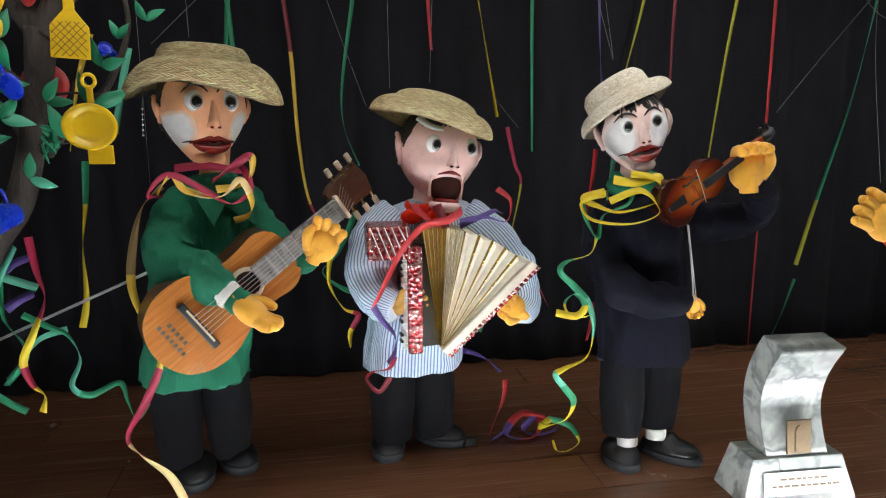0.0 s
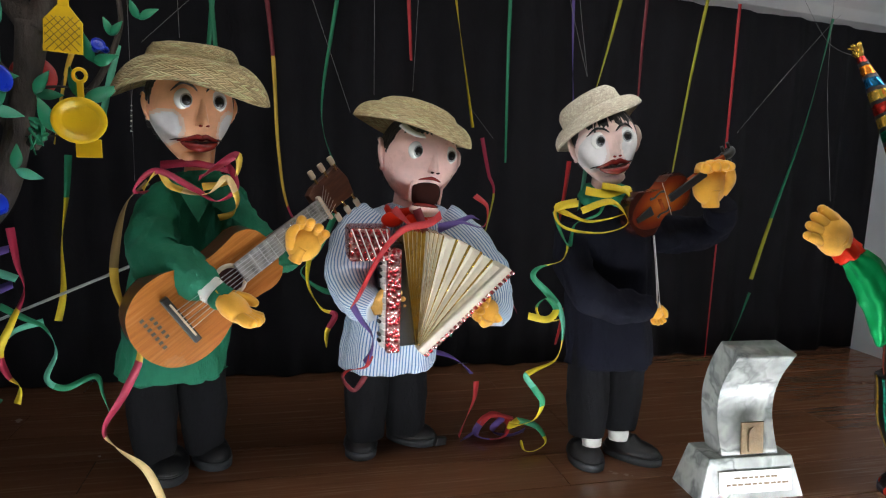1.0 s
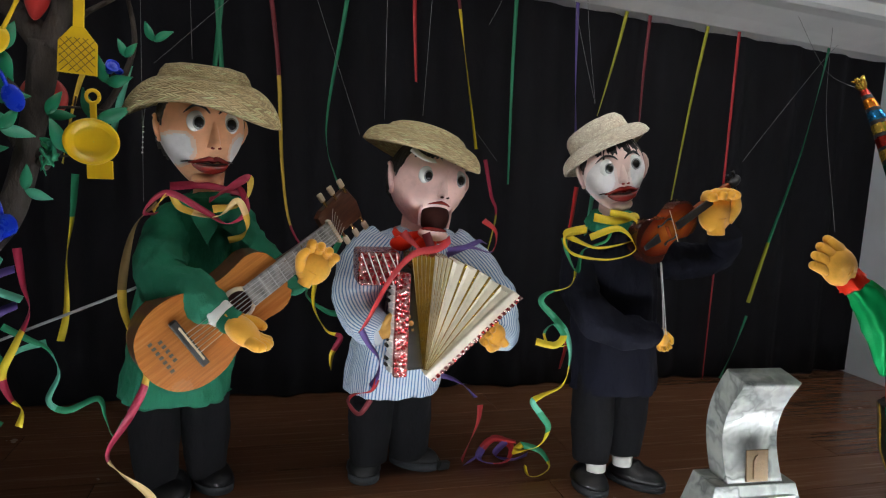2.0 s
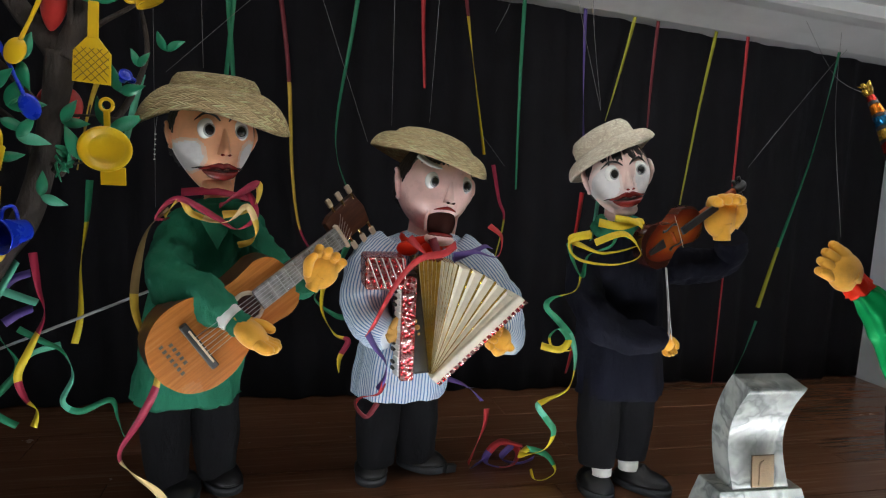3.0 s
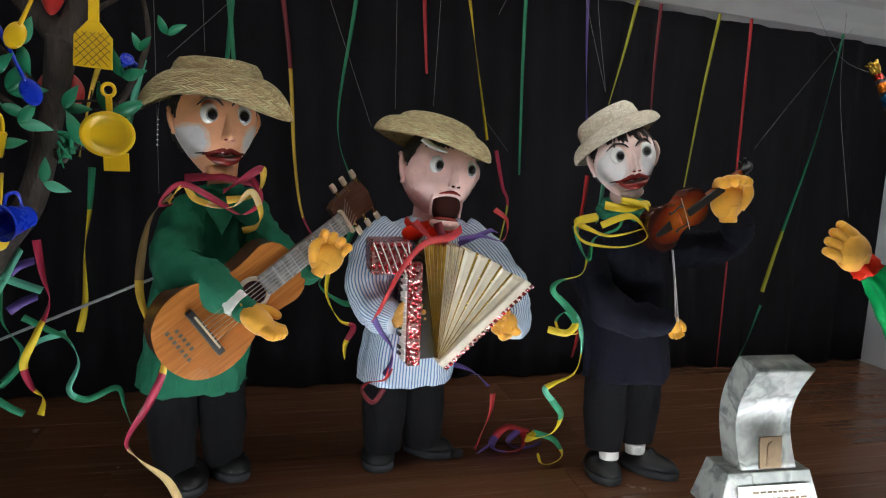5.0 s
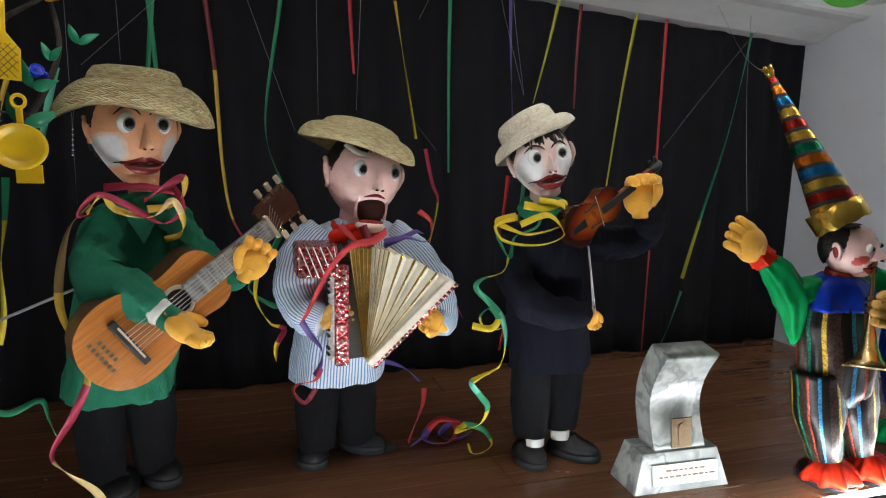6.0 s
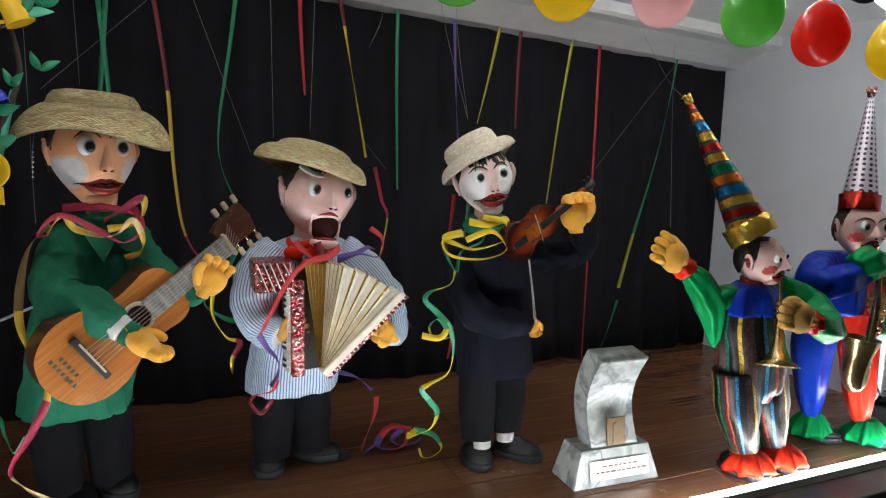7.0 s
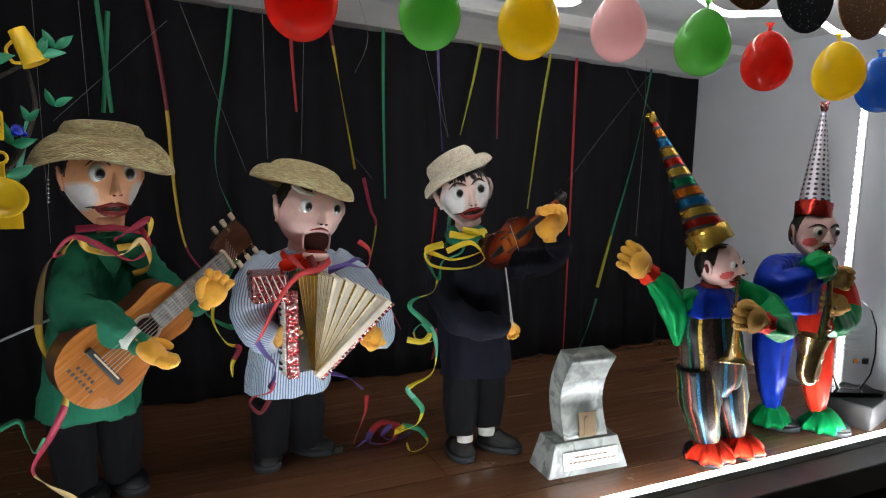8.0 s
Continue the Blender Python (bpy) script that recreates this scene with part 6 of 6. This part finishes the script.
def toy_basket():
    root = empty("toy_basket", pose(-0.385, 1.56, 0.585, 0, 3, 0), "yellow ribbed plastic toy basket with a handle on the tree", "basket")
    b = Build()
    b.lathe([(0.001, 0), (0.024, 0)] + [(0.025 + 0.0012 * (k % 2) + 0.0004 * k, 0.0025 * k) for k in range(1, 17)] + [(0.030, 0.042), (0.027, 0.040), (0.023, 0.004), (0.001, 0.003)], YELLOW_PLASTIC, None, 36)
    b.make("body", root)
    b = Build()
    b.tube([(0.027, 0, 0.036), (0.024, 0, 0.066), (0, 0, 0.080), (-0.024, 0, 0.066), (-0.027, 0, 0.036)], [0.003] * 5, YELLOW_PLASTIC, 8, 5)
    b.make("handle", root)


toy_basket()


def toy_spoon(m, mat, label):
    root = empty("toy_spoon", m, label, "spoon")
    b = Build()
    b.ball((0, 0, 0), (0.016, 0.005, 0.022), mat, None, 18, 12)
    b.make("bowl", root)
    b = Build()
    b.tube([(0, 0, 0.018), (0, 0.002, 0.06), (0, 0, 0.105)], [0.0035, 0.003, 0.0045], mat, 10, 4)
    b.make("handle", root)


toy_spoon(pose(-0.333, 1.565, 0.775, 0, 24, 0), YELLOW_PLASTIC, "yellow plastic toy spoon hanging among the leaves")
toy_spoon(pose(-0.318, 1.575, 0.69, 4, -22, 0), BLUE_PLASTIC, "blue plastic toy spoon leaning on the trunk")
toy_spoon(pose(-0.375, 1.575, 0.455, 0, 4, 0), YELLOW_PLASTIC, "long yellow plastic toy spoon hanging under the basket")


def toy_plate():
    root = empty("toy_plate", pose(-0.30, 1.66, 0.70, 80, 0, 20), "red plastic toy plate wedged behind the trunk", "plate")
    b = Build()
    b.lathe([(0.001, 0.0), (0.022, 0.0), (0.034, 0.005), (0.036, 0.006), (0.034, 0.008), (0.022, 0.003), (0.001, 0.003)], RED_PLASTIC, None, 36)
    b.make("dish", root)


toy_plate()
b = Build()
b.ball((0, 0, 0), (0.020, 0.018, 0.040), RED_PLASTIC, None, 20, 14, lambda u, q: Vector((q.x * (1 + 0.3 * u.z), q.y, q.z)))
tagged(b.make("toy_bottle", None, pose(-0.287, 1.60, 0.855, 0, 8, 0)), "red plastic toy bottle tied up in the tree's fork", "toy")

stage(mark, (-0.29, 1.6), (-0.054, 1.45), 0.935, 0.048)

# ---- paper streamers ----
SP = {k: paint(k + "_streamer_paper", c, 0.55, 0.15, 30, 0.08) for k, c in dict(red=(0.45, 0.02, 0.025), pink=(0.30, 0.010, 0.042), yellow=(0.68, 0.50, 0.015), green=(0.015, 0.22, 0.10), mint=(0.10, 0.42, 0.28), purple=(0.10, 0.06, 0.26), gold=(0.58, 0.38, 0.04), olive=(0.34, 0.34, 0.02), crimson=(0.16, 0.012, 0.02), cream=(0.68, 0.50, 0.22), tan=(0.20, 0.13, 0.045)).items()}


def streamer(pts, colours, label, width=0.012, turns=0.0, start=0.0, shares=None, face=(0, -1, 0), steps=9):
    base = Vector(pts[-1])
    b = Build()
    b.strip([Vector(p) - base for p in pts], width, [SP[c] for c in colours], turns, start, steps, 0.0004, face, shares)
    ob = b.make("paper_streamer", None, Matrix.Translation(base))
    return tagged(ob, label, "streamer", "paper streamers")


Y = 1.985
HANG = "narrow {} paper streamer hanging in front of the black curtain"
for pts, cols, tn in (
    (((0.149, Y, 1.102), (0.161, Y, 0.936), (0.170, Y, 0.811)), ["green"], 0.1),
    (((0.174, Y, 1.061), (0.163, Y, 0.936), (0.151, Y, 0.811)), ["green"], -0.1),
    (((0.264, Y, 1.102), (0.283, Y, 0.978), (0.300, Y, 0.822), (0.311, Y, 0.603), (0.333, Y, 0.458), (0.385, Y, 0.374)), ["crimson", "crimson", "gold", "gold", "pink"], 0.2),
    (((0.470, Y, 1.102), (0.451, Y, 0.957), (0.419, Y, 0.749), (0.421, Y, 0.645), (0.455, Y, 0.551)), ["green"], 0.3),
    (((0.626, Y, 1.092), (0.629, Y, 0.988), (0.639, Y, 0.832)), ["red"], 0.12),
    (((0.734, Y, 1.092), (0.750, Y, 0.998), (0.768, Y, 0.894), (0.808, Y, 0.671)), ["crimson", "yellow", "yellow", "yellow"], 0.3),
    (((0.897, Y, 1.092), (0.897, Y, 0.874), (0.903, Y, 0.582)), ["green"], 0.12),
    (((1.070, Y, 1.082), (1.079, Y, 0.884), (1.091, Y, 0.728)), ["purple"], 0.25),
    (((1.220, Y, 1.071), (1.191, Y, 0.936), (1.152, Y, 0.780)), ["olive"], 0.15),
    (((1.290, Y, 1.061), (1.284, Y, 0.915), (1.283, Y, 0.770)), ["crimson"], 0.1),
    (((1.476, Y, 1.050), (1.442, Y, 0.832), (1.406, Y, 0.541)), ["olive", "olive"], 0.1),
    (((1.580, Y, 1.045), (1.578, Y, 0.572), (1.573, Y, 0.012)), ["red"], 0.1),
    (((1.899, Y, 1.030), (1.881, Y, 0.915), (1.839, Y, 0.707), (1.759, Y, 0.437), (1.709, Y, 0.250)), ["green", "green", "green", "olive"], 0.35),
    (((1.709, Y, 0.208), (1.675, Y, 0.104), (1.635, Y, 0.012)), ["green"], 0.2),
    (((0.835, Y, 0.645), (0.857, Y, 0.551), (0.874, Y, 0.499), (0.850, Y, 0.374), (0.840, Y, 0.312)), ["pink", "pink", "olive", "green"], 0.22),
    (((0.884, Y, 0.333), (0.914, Y, 0.250), (0.956, Y, 0.166)), ["crimson", "pink"], 0.2),
    (((0.766, Y, 0.250), (0.792, Y, 0.187), (0.766, Y, 0.104)), ["green"], 0.3),
):
    streamer(pts, cols, HANG.format("-and-".join(dict.fromkeys({"crimson": "dark red", "olive": "yellow-green", "gold": "golden"}.get(c, c) for c in cols))), 0.0115, tn, 0.1)

# round the guitarist's neck and down his side
mark = everything()
streamer(((-0.075, 1.50, 0.517), (-0.084, 1.452, 0.525), (-0.050, 1.445, 0.555), (0.006, 1.447, 0.527), (0.040, 1.44, 0.509), (0.068, 1.455, 0.530), (0.052, 1.46, 0.568), (0.012, 1.465, 0.542)), ["pink"], "pink paper streamer looped round the guitarist puppet's neck", 0.0105, 1.2, 0.5)
streamer(((0.010, 1.47, 0.544), (0.038, 1.455, 0.562), (0.072, 1.45, 0.582), (0.064, 1.465, 0.542), (0.016, 1.46, 0.530)), ["pink", "gold"], "pink and gold paper streamer bow at the guitarist puppet's neck", 0.013, 0.8, 1.0)
streamer(((-0.055, 1.51, 0.562), (0.0, 1.478, 0.567), (0.05, 1.49, 0.557), (0.062, 1.53, 0.547)), ["pink"], "pink paper streamer wound tight under the puppet's chin", 0.014, 0.2, 0.2)
streamer(((-0.072, 1.455, 0.525), (-0.048, 1.45, 0.553), (-0.03, 1.46, 0.530), (0.024, 1.445, 0.520), (0.055, 1.44, 0.546), (0.070, 1.455, 0.510), (0.062, 1.46, 0.488), (0.040, 1.462, 0.480)), ["gold", "cream", "gold"], "golden paper streamer looped on the guitarist puppet's collar", 0.011, 1.4, 0.9)
streamer(((-0.070, 1.485, 0.535), (-0.098, 1.47, 0.505), (-0.111, 1.455, 0.455), (-0.113, 1.43, 0.389), (-0.098, 1.425, 0.33), (-0.079, 1.425, 0.268), (-0.104, 1.43, 0.203), (-0.139, 1.435, 0.140), (-0.120, 1.43, 0.108), (-0.075, 1.415, 0.075), (-0.05, 1.41, 0.02)), ["tan", "tan", "gold", "gold", "pink", "pink", "cream", "cream"], "long gold, pink and cream paper streamer trailing down the green tunic", 0.013, 1.5, 0.9, shares=[0.15, 0.28, 0.4, 0.52, 0.6, 0.73, 0.85, 1])

stage(mark, (-0.04, 1.5), (0.140, 1.478), 1.012)

# on the accordionist
mark = everything()
streamer(((0.40, 1.46, 0.492), (0.372, 1.43, 0.480), (0.328, 1.425, 0.470), (0.290, 1.425, 0.428), (0.252, 1.43, 0.352), (0.245, 1.445, 0.335)), ["red"], "bright red paper streamer slung across the accordion", 0.015, 0.15, 0.2)
streamer(((0.245, 1.446, 0.335), (0.262, 1.46, 0.305), (0.285, 1.485, 0.270), (0.286, 1.50, 0.235), (0.275, 1.51, 0.21)), ["purple"], "purple paper streamer curling on the striped shirt", 0.013, 0.3, 0.4)
streamer(((0.286, 1.505, 0.225), (0.275, 1.50, 0.205), (0.245, 1.505, 0.198), (0.236, 1.52, 0.178), (0.258, 1.53, 0.150), (0.280, 1.535, 0.175)), ["red", "crimson"], "red paper streamer looped at the puppet's trouser knee", 0.011, 0.5, 0.2)
streamer(((0.470, 1.49, 0.525), (0.490, 1.475, 0.505), (0.482, 1.47, 0.470), (0.44, 1.47, 0.478), (0.40, 1.475, 0.470)), ["red", "purple"], "red and purple paper streamer round the accordionist puppet's collar", 0.011, 0.4, 0.2)
streamer(((0.40, 1.478, 0.462), (0.435, 1.472, 0.478), (0.465, 1.492, 0.486), (0.485, 1.52, 0.480)), ["purple"], "purple paper streamer lying over the striped shoulder", 0.010, 0.2, 0.2)
streamer(((0.320, 1.49, 0.50), (0.345, 1.47, 0.475), (0.375, 1.47, 0.455), (0.36, 1.48, 0.50)), ["red", "crimson"], "red paper streamer bunched under the puppet's chin", 0.016, 0.5, 0.2)
streamer(((0.184, 1.62, 0.42), (0.174, 1.62, 0.345), (0.200, 1.62, 0.290), (0.228, 1.62, 0.275), (0.212, 1.62, 0.24), (0.212, 1.62, 0.21)), ["yellow", "yellow", "pink", "yellow"], "yellow and pink paper streamer hanging behind the striped sleeve", 0.012, 0.7, 0.2)
streamer(((0.232, 1.68, 0.47), (0.195, 1.68, 0.39), (0.163, 1.68, 0.350), (0.208, 1.68, 0.312), (0.24, 1.68, 0.31)), ["green"], "green paper streamer curling beside the accordionist puppet", 0.014, 0.5, 0.2)
streamer(((0.40, 1.60, 0.20), (0.445, 1.60, 0.192), (0.480, 1.60, 0.175), (0.51, 1.60, 0.145)), ["purple"], "purple paper streamer hanging below the accordion", 0.012, 0.3, 0.3)
streamer(((0.521, 1.60, 0.128), (0.518, 1.60, 0.09), (0.503, 1.60, 0.05), (0.488, 1.605, 0.006)), ["red"], "red paper streamer standing on the planks", 0.015, 0.2, 0.3)

stage(mark, (0.33, 1.53), (0.526, 1.500), 1.005)

# loops lying on the planks
mark = everything()
FLAT = (0.15, -0.35, 1)
streamer(((0.494, 1.605, 0.010), (0.53, 1.635, 0.012), (0.575, 1.675, 0.030), (0.61, 1.65, 0.022), (0.585, 1.605, 0.010), (0.545, 1.60, 0.010), (0.530, 1.63, 0.012), (0.57, 1.66, 0.035), (0.62, 1.645, 0.032)), ["purple", "red", "red", "purple", "red"], "red and purple paper streamer coiled on the planks", 0.016, 0.35, 1.2, face=FLAT)
streamer(((0.60, 1.655, 0.03), (0.57, 1.64, 0.008), (0.60, 1.61, 0.009), (0.64, 1.625, 0.012)), ["purple"], "purple paper streamer lying among the coils on the planks", 0.014, 0.2, 0.3, face=FLAT)

stage(mark, (0.56, 1.62), (0.752, 1.566), 1.0)

# from the violinist's neck down to the planks
mark = everything()
streamer(((0.690, 1.455, 0.568), (0.735, 1.442, 0.558), (0.738, 1.44, 0.522), (0.668, 1.44, 0.503), (0.622, 1.44, 0.515), (0.600, 1.45, 0.528), (0.64, 1.45, 0.538)), ["yellow"], "yellow paper streamer looped round the violinist puppet's neck", 0.013, 0.5, 0.2)
streamer(((0.640, 1.445, 0.535), (0.592, 1.435, 0.523), (0.610, 1.432, 0.492), (0.683, 1.43, 0.483), (0.734, 1.43, 0.502), (0.702, 1.435, 0.540), (0.645, 1.44, 0.522)), ["yellow"], "second yellow paper streamer loop on the navy shoulder", 0.013, 0.4, 0.3)
streamer(((0.66, 1.46, 0.558), (0.70, 1.452, 0.553), (0.745, 1.455, 0.563), (0.765, 1.47, 0.548)), ["yellow"], "yellow paper streamer wound under the violinist puppet's chin", 0.016, 0.15, 0.2)
streamer(((0.600, 1.455, 0.520), (0.612, 1.46, 0.488), (0.636, 1.465, 0.455), (0.646, 1.465, 0.495), (0.690, 1.46, 0.515), (0.70, 1.46, 0.55)), ["green"], "green paper streamer tucked in the violinist puppet's collar", 0.014, 0.4, 0.3)
streamer(((0.636, 1.47, 0.455), (0.618, 1.455, 0.428), (0.572, 1.45, 0.416), (0.562, 1.45, 0.398), (0.590, 1.452, 0.370), (0.618, 1.455, 0.338), (0.630, 1.455, 0.293), (0.618, 1.452, 0.240), (0.575, 1.45, 0.220), (0.558, 1.45, 0.208), (0.580, 1.455, 0.178), (0.598, 1.46, 0.150), (0.592, 1.48, 0.108), (0.560, 1.50, 0.088), (0.552, 1.52, 0.080)), ["yellow", "green", "green", "mint", "yellow", "yellow", "mint", "green", "yellow", "yellow"], "yellow and green paper streamer winding down from the violinist puppet", 0.013, 1.2, 0.6, shares=[0.12, 0.2, 0.34, 0.45, 0.5, 0.62, 0.7, 0.8, 0.9, 1])
streamer(((0.60, 1.60, 0.055), (0.64, 1.585, 0.045), (0.655, 1.565, 0.018), (0.625, 1.545, 0.010), (0.600, 1.545, 0.012), (0.595, 1.555, 0.03)), ["green", "yellow", "yellow"], "yellow and green paper streamer curl resting on the planks", 0.013, 0.2, 0.3)
streamer(((0.552, 1.52, 0.082), (0.58, 1.57, 0.060), (0.605, 1.60, 0.055)), ["yellow"], "yellow paper streamer bridging the coils on the planks", 0.013, 0.1, 0.3)
streamer(((0.552, 1.44, 0.328), (0.590, 1.44, 0.320), (0.606, 1.44, 0.338), (0.590, 1.45, 0.357), (0.572, 1.452, 0.340), (0.582, 1.442, 0.318), (0.615, 1.45, 0.315)), ["yellow", "green", "yellow"], "yellow paper streamer curl hanging beside the navy suit", 0.013, 0.3, 0.2)
streamer(((0.669, 1.56, 0.61), (0.660, 1.555, 0.54), (0.646, 1.55, 0.47)), ["red"], "red paper streamer hanging behind the violinist puppet's shoulder", 0.011, 0.1, 0.2)
streamer(((0.694, 1.60, 0.300), (0.690, 1.60, 0.265), (0.680, 1.60, 0.220)), ["red"], "red paper streamer end behind the navy suit", 0.013, 0.1, 0.2)
streamer(((0.706, 1.56, 0.60), (0.70, 1.56, 0.54), (0.692, 1.56, 0.48)), ["mint"], "green paper streamer hanging behind the violinist puppet's neck", 0.011, 0.1, 0.2)

stage(mark, (0.755, 1.5), (0.948, 1.434), 0.975)

# round the tree's foot
mark = everything()
streamer(((-0.255, 1.75, 0.60), (-0.262, 1.75, 0.52), (-0.274, 1.75, 0.436), (-0.276, 1.75, 0.34), (-0.288, 1.75, 0.28)), ["green", "yellow", "yellow", "yellow"], "green and yellow paper streamer hanging from the pan's branch", 0.013, 0.5, 0.4)
streamer(((-0.305, 1.60, 0.48), (-0.298, 1.60, 0.42), (-0.290, 1.60, 0.372), (-0.313, 1.60, 0.315), (-0.334, 1.60, 0.265), (-0.323, 1.60, 0.223), (-0.306, 1.60, 0.202), (-0.312, 1.60, 0.172)), ["pink", "yellow", "pink", "yellow"], "pink and yellow paper streamer curling down from the blue cup", 0.013, 0.9, 0.4, shares=[0.36, 0.6, 0.75, 1])
streamer(((-0.353, 1.66, 0.333), (-0.315, 1.66, 0.310), (-0.282, 1.66, 0.290), (-0.266, 1.66, 0.245), (-0.284, 1.66, 0.195), (-0.255, 1.66, 0.175), (-0.203, 1.66, 0.195), (-0.190, 1.655, 0.16), (-0.176, 1.65, 0.125), (-0.155, 1.65, 0.155)), ["green", "mint", "green", "green"], "green paper streamer winding beside the green tunic", 0.012, 0.9, 0.3)
streamer(((-0.399, 1.70, 0.42), (-0.402, 1.70, 0.32), (-0.370, 1.70, 0.252), (-0.41, 1.70, 0.19)), ["green"], "green paper streamer hanging at the tree's foot", 0.012, 0.6, 0.3)
streamer(((-0.406, 1.70, 0.20), (-0.38, 1.70, 0.235), (-0.346, 1.70, 0.275), (-0.297, 1.70, 0.292)), ["green", "mint"], "green paper streamer drooping across the tree's foot", 0.012, 0.5, 0.3)
streamer(((-0.385, 1.62, 0.37), (-0.362, 1.62, 0.415), (-0.336, 1.62, 0.462)), ["mint"], "pale green paper streamer strip under the blue cup", 0.016, 0.1, 0.1)
streamer(((-0.372, 1.62, 0.415), (-0.34, 1.62, 0.402), (-0.307, 1.62, 0.389)), ["mint"], "short pale green paper streamer strip on the tree", 0.014, 0.1, 0.1)
streamer(((-0.366, 1.625, 0.408), (-0.345, 1.625, 0.43), (-0.318, 1.625, 0.441)), ["purple"], "short purple paper streamer strip on the tree", 0.015, 0.1, 0.1)
streamer(((-0.362, 1.625, 0.352), (-0.34, 1.625, 0.368), (-0.316, 1.625, 0.379)), ["purple"], "second short purple paper streamer strip on the tree", 0.016, 0.1, 0.1)
streamer(((-0.30, 1.70, 0.68), (-0.315, 1.70, 0.60), (-0.335, 1.70, 0.53)), ["green", "mint"], "green paper streamer hanging behind the trunk", 0.014, 0.2, 0.2)
streamer(((-0.205, 1.68, 0.82), (-0.235, 1.69, 0.74), (-0.262, 1.70, 0.62)), ["gold"], "golden paper streamer hanging behind the swatter", 0.010, 0.3, 0.2)
streamer(((-0.15, 1.70, 0.80), (-0.165, 1.70, 0.74), (-0.185, 1.70, 0.65)), ["mint"], "pale green paper streamer hanging behind the pan", 0.012, 0.1, 0.2)
streamer(((-0.39, 1.62, 0.20), (-0.365, 1.62, 0.180), (-0.345, 1.62, 0.168)), ["green"], "green paper streamer end near the planks", 0.012, 0.1, 0.2)

stage(mark, (-0.29, 1.6), (-0.080, 1.46), 0.945, 0.012)

# ---- rods and strings ----
THREAD = paint("grey_thread", (0.20, 0.20, 0.20), 0.6, 0.2, bump=0)
ROD = paint("grey_metal_rod", (0.38, 0.39, 0.39), 0.4, 0.2, metal=0.5)


def line_thing(name, pts, r, mat, label, category):
    base = Vector(pts[-1])
    b = Build()
    b.tube([Vector(p) - base for p in pts], [r] * len(pts), mat, 6, 6)
    tagged(b.make(name, None, Matrix.Translation(base)), label, category, "strings over the puppets" if category == "string" else "")


mark = everything()
line_thing("control_rod", ((-0.50, 1.66, 0.205), (-0.378, 1.62, 0.264), (-0.085, 1.535, 0.398)), 0.0028, ROD, "thin grey metal rod reaching to the guitarist puppet's back", "rod")
for pts in (
    ((-0.100, 1.55, 1.07), (-0.098, 1.55, 0.53)), ((-0.030, 1.55, 1.07), (-0.022, 1.55, 0.765)), ((0.12, 1.56, 0.95), (-0.080, 1.55, 0.754)),
    ((0.296, 1.56, 1.08), (0.300, 1.56, 0.69)), ((0.385, 1.56, 1.08), (0.370, 1.56, 0.70)), ((0.12, 1.60, 1.06), (0.262, 1.60, 0.66)),
    ((0.62, 1.55, 1.06), (0.650, 1.55, 0.92), (0.703, 1.545, 0.742)), ((0.672, 1.55, 1.06), (0.676, 1.55, 0.92), (0.703, 1.545, 0.745)),
    ((0.965, 1.445, 0.645), (1.16, 1.58, 0.76), (1.46, 1.80, 0.92), (1.58, 1.88, 0.985)), ((1.30, 1.72, 1.0), (1.40, 1.72, 0.88), (1.165, 1.37, 0.78)),
    ((1.46, 1.78, 1.0), (1.45, 1.76, 0.80), (1.06, 1.31, 0.53)),
    ((0.588, 1.94, 0.70), (0.648, 1.94, 0.63)), ((0.50, 1.60, 1.06), (0.53, 1.60, 0.96), (0.50, 1.60, 0.88)),
):
    line_thing("string", pts, 0.00036, THREAD, "thin grey puppet string hanging from the ceiling", "string")

stage(mark, (0.5, 1.55), (0.69, 1.51), 1.02)
b = Build()
b.prism([(-0.014, 0), (0.012, -0.003), (0.015, 0.012), (-0.008, 0.016)], 0.012, BLACK, None, 0.001)
tagged(b.make("black_scrap", None, pose(0.640, 1.548, 0.003, 0, 0, 20)), "small scrap of black foam lying on the planks", "scrap")


# ---- floor planks ----
def planks():
    pitch = 0.125
    y = 1.226 - pitch
    row = 0
    while y < 2.06:
        y0, y1 = max(y, 1.105), min(y + pitch, 2.06)
        if y1 - y0 > 0.01:
            x = LEFT + 0.003
            first = random.uniform(0.5, 1.4)
            while x < RIGHT - 0.003:
                ln = min(first, RIGHT - 0.003 - x)
                first = random.uniform(1.1, 1.9)
                b = Build()
                b.box((0, 0, -0.01), (ln - 0.0014, y1 - y0 - 0.0016, 0.02), FLOOR_WOOD, bevel=0.0009)
                b.make("plank", floor_base, Matrix.Translation((x + ln / 2, (y0 + y1) / 2, random.uniform(-0.0006, 0.0))))
                x += ln
        y += pitch
        row += 1


planks()
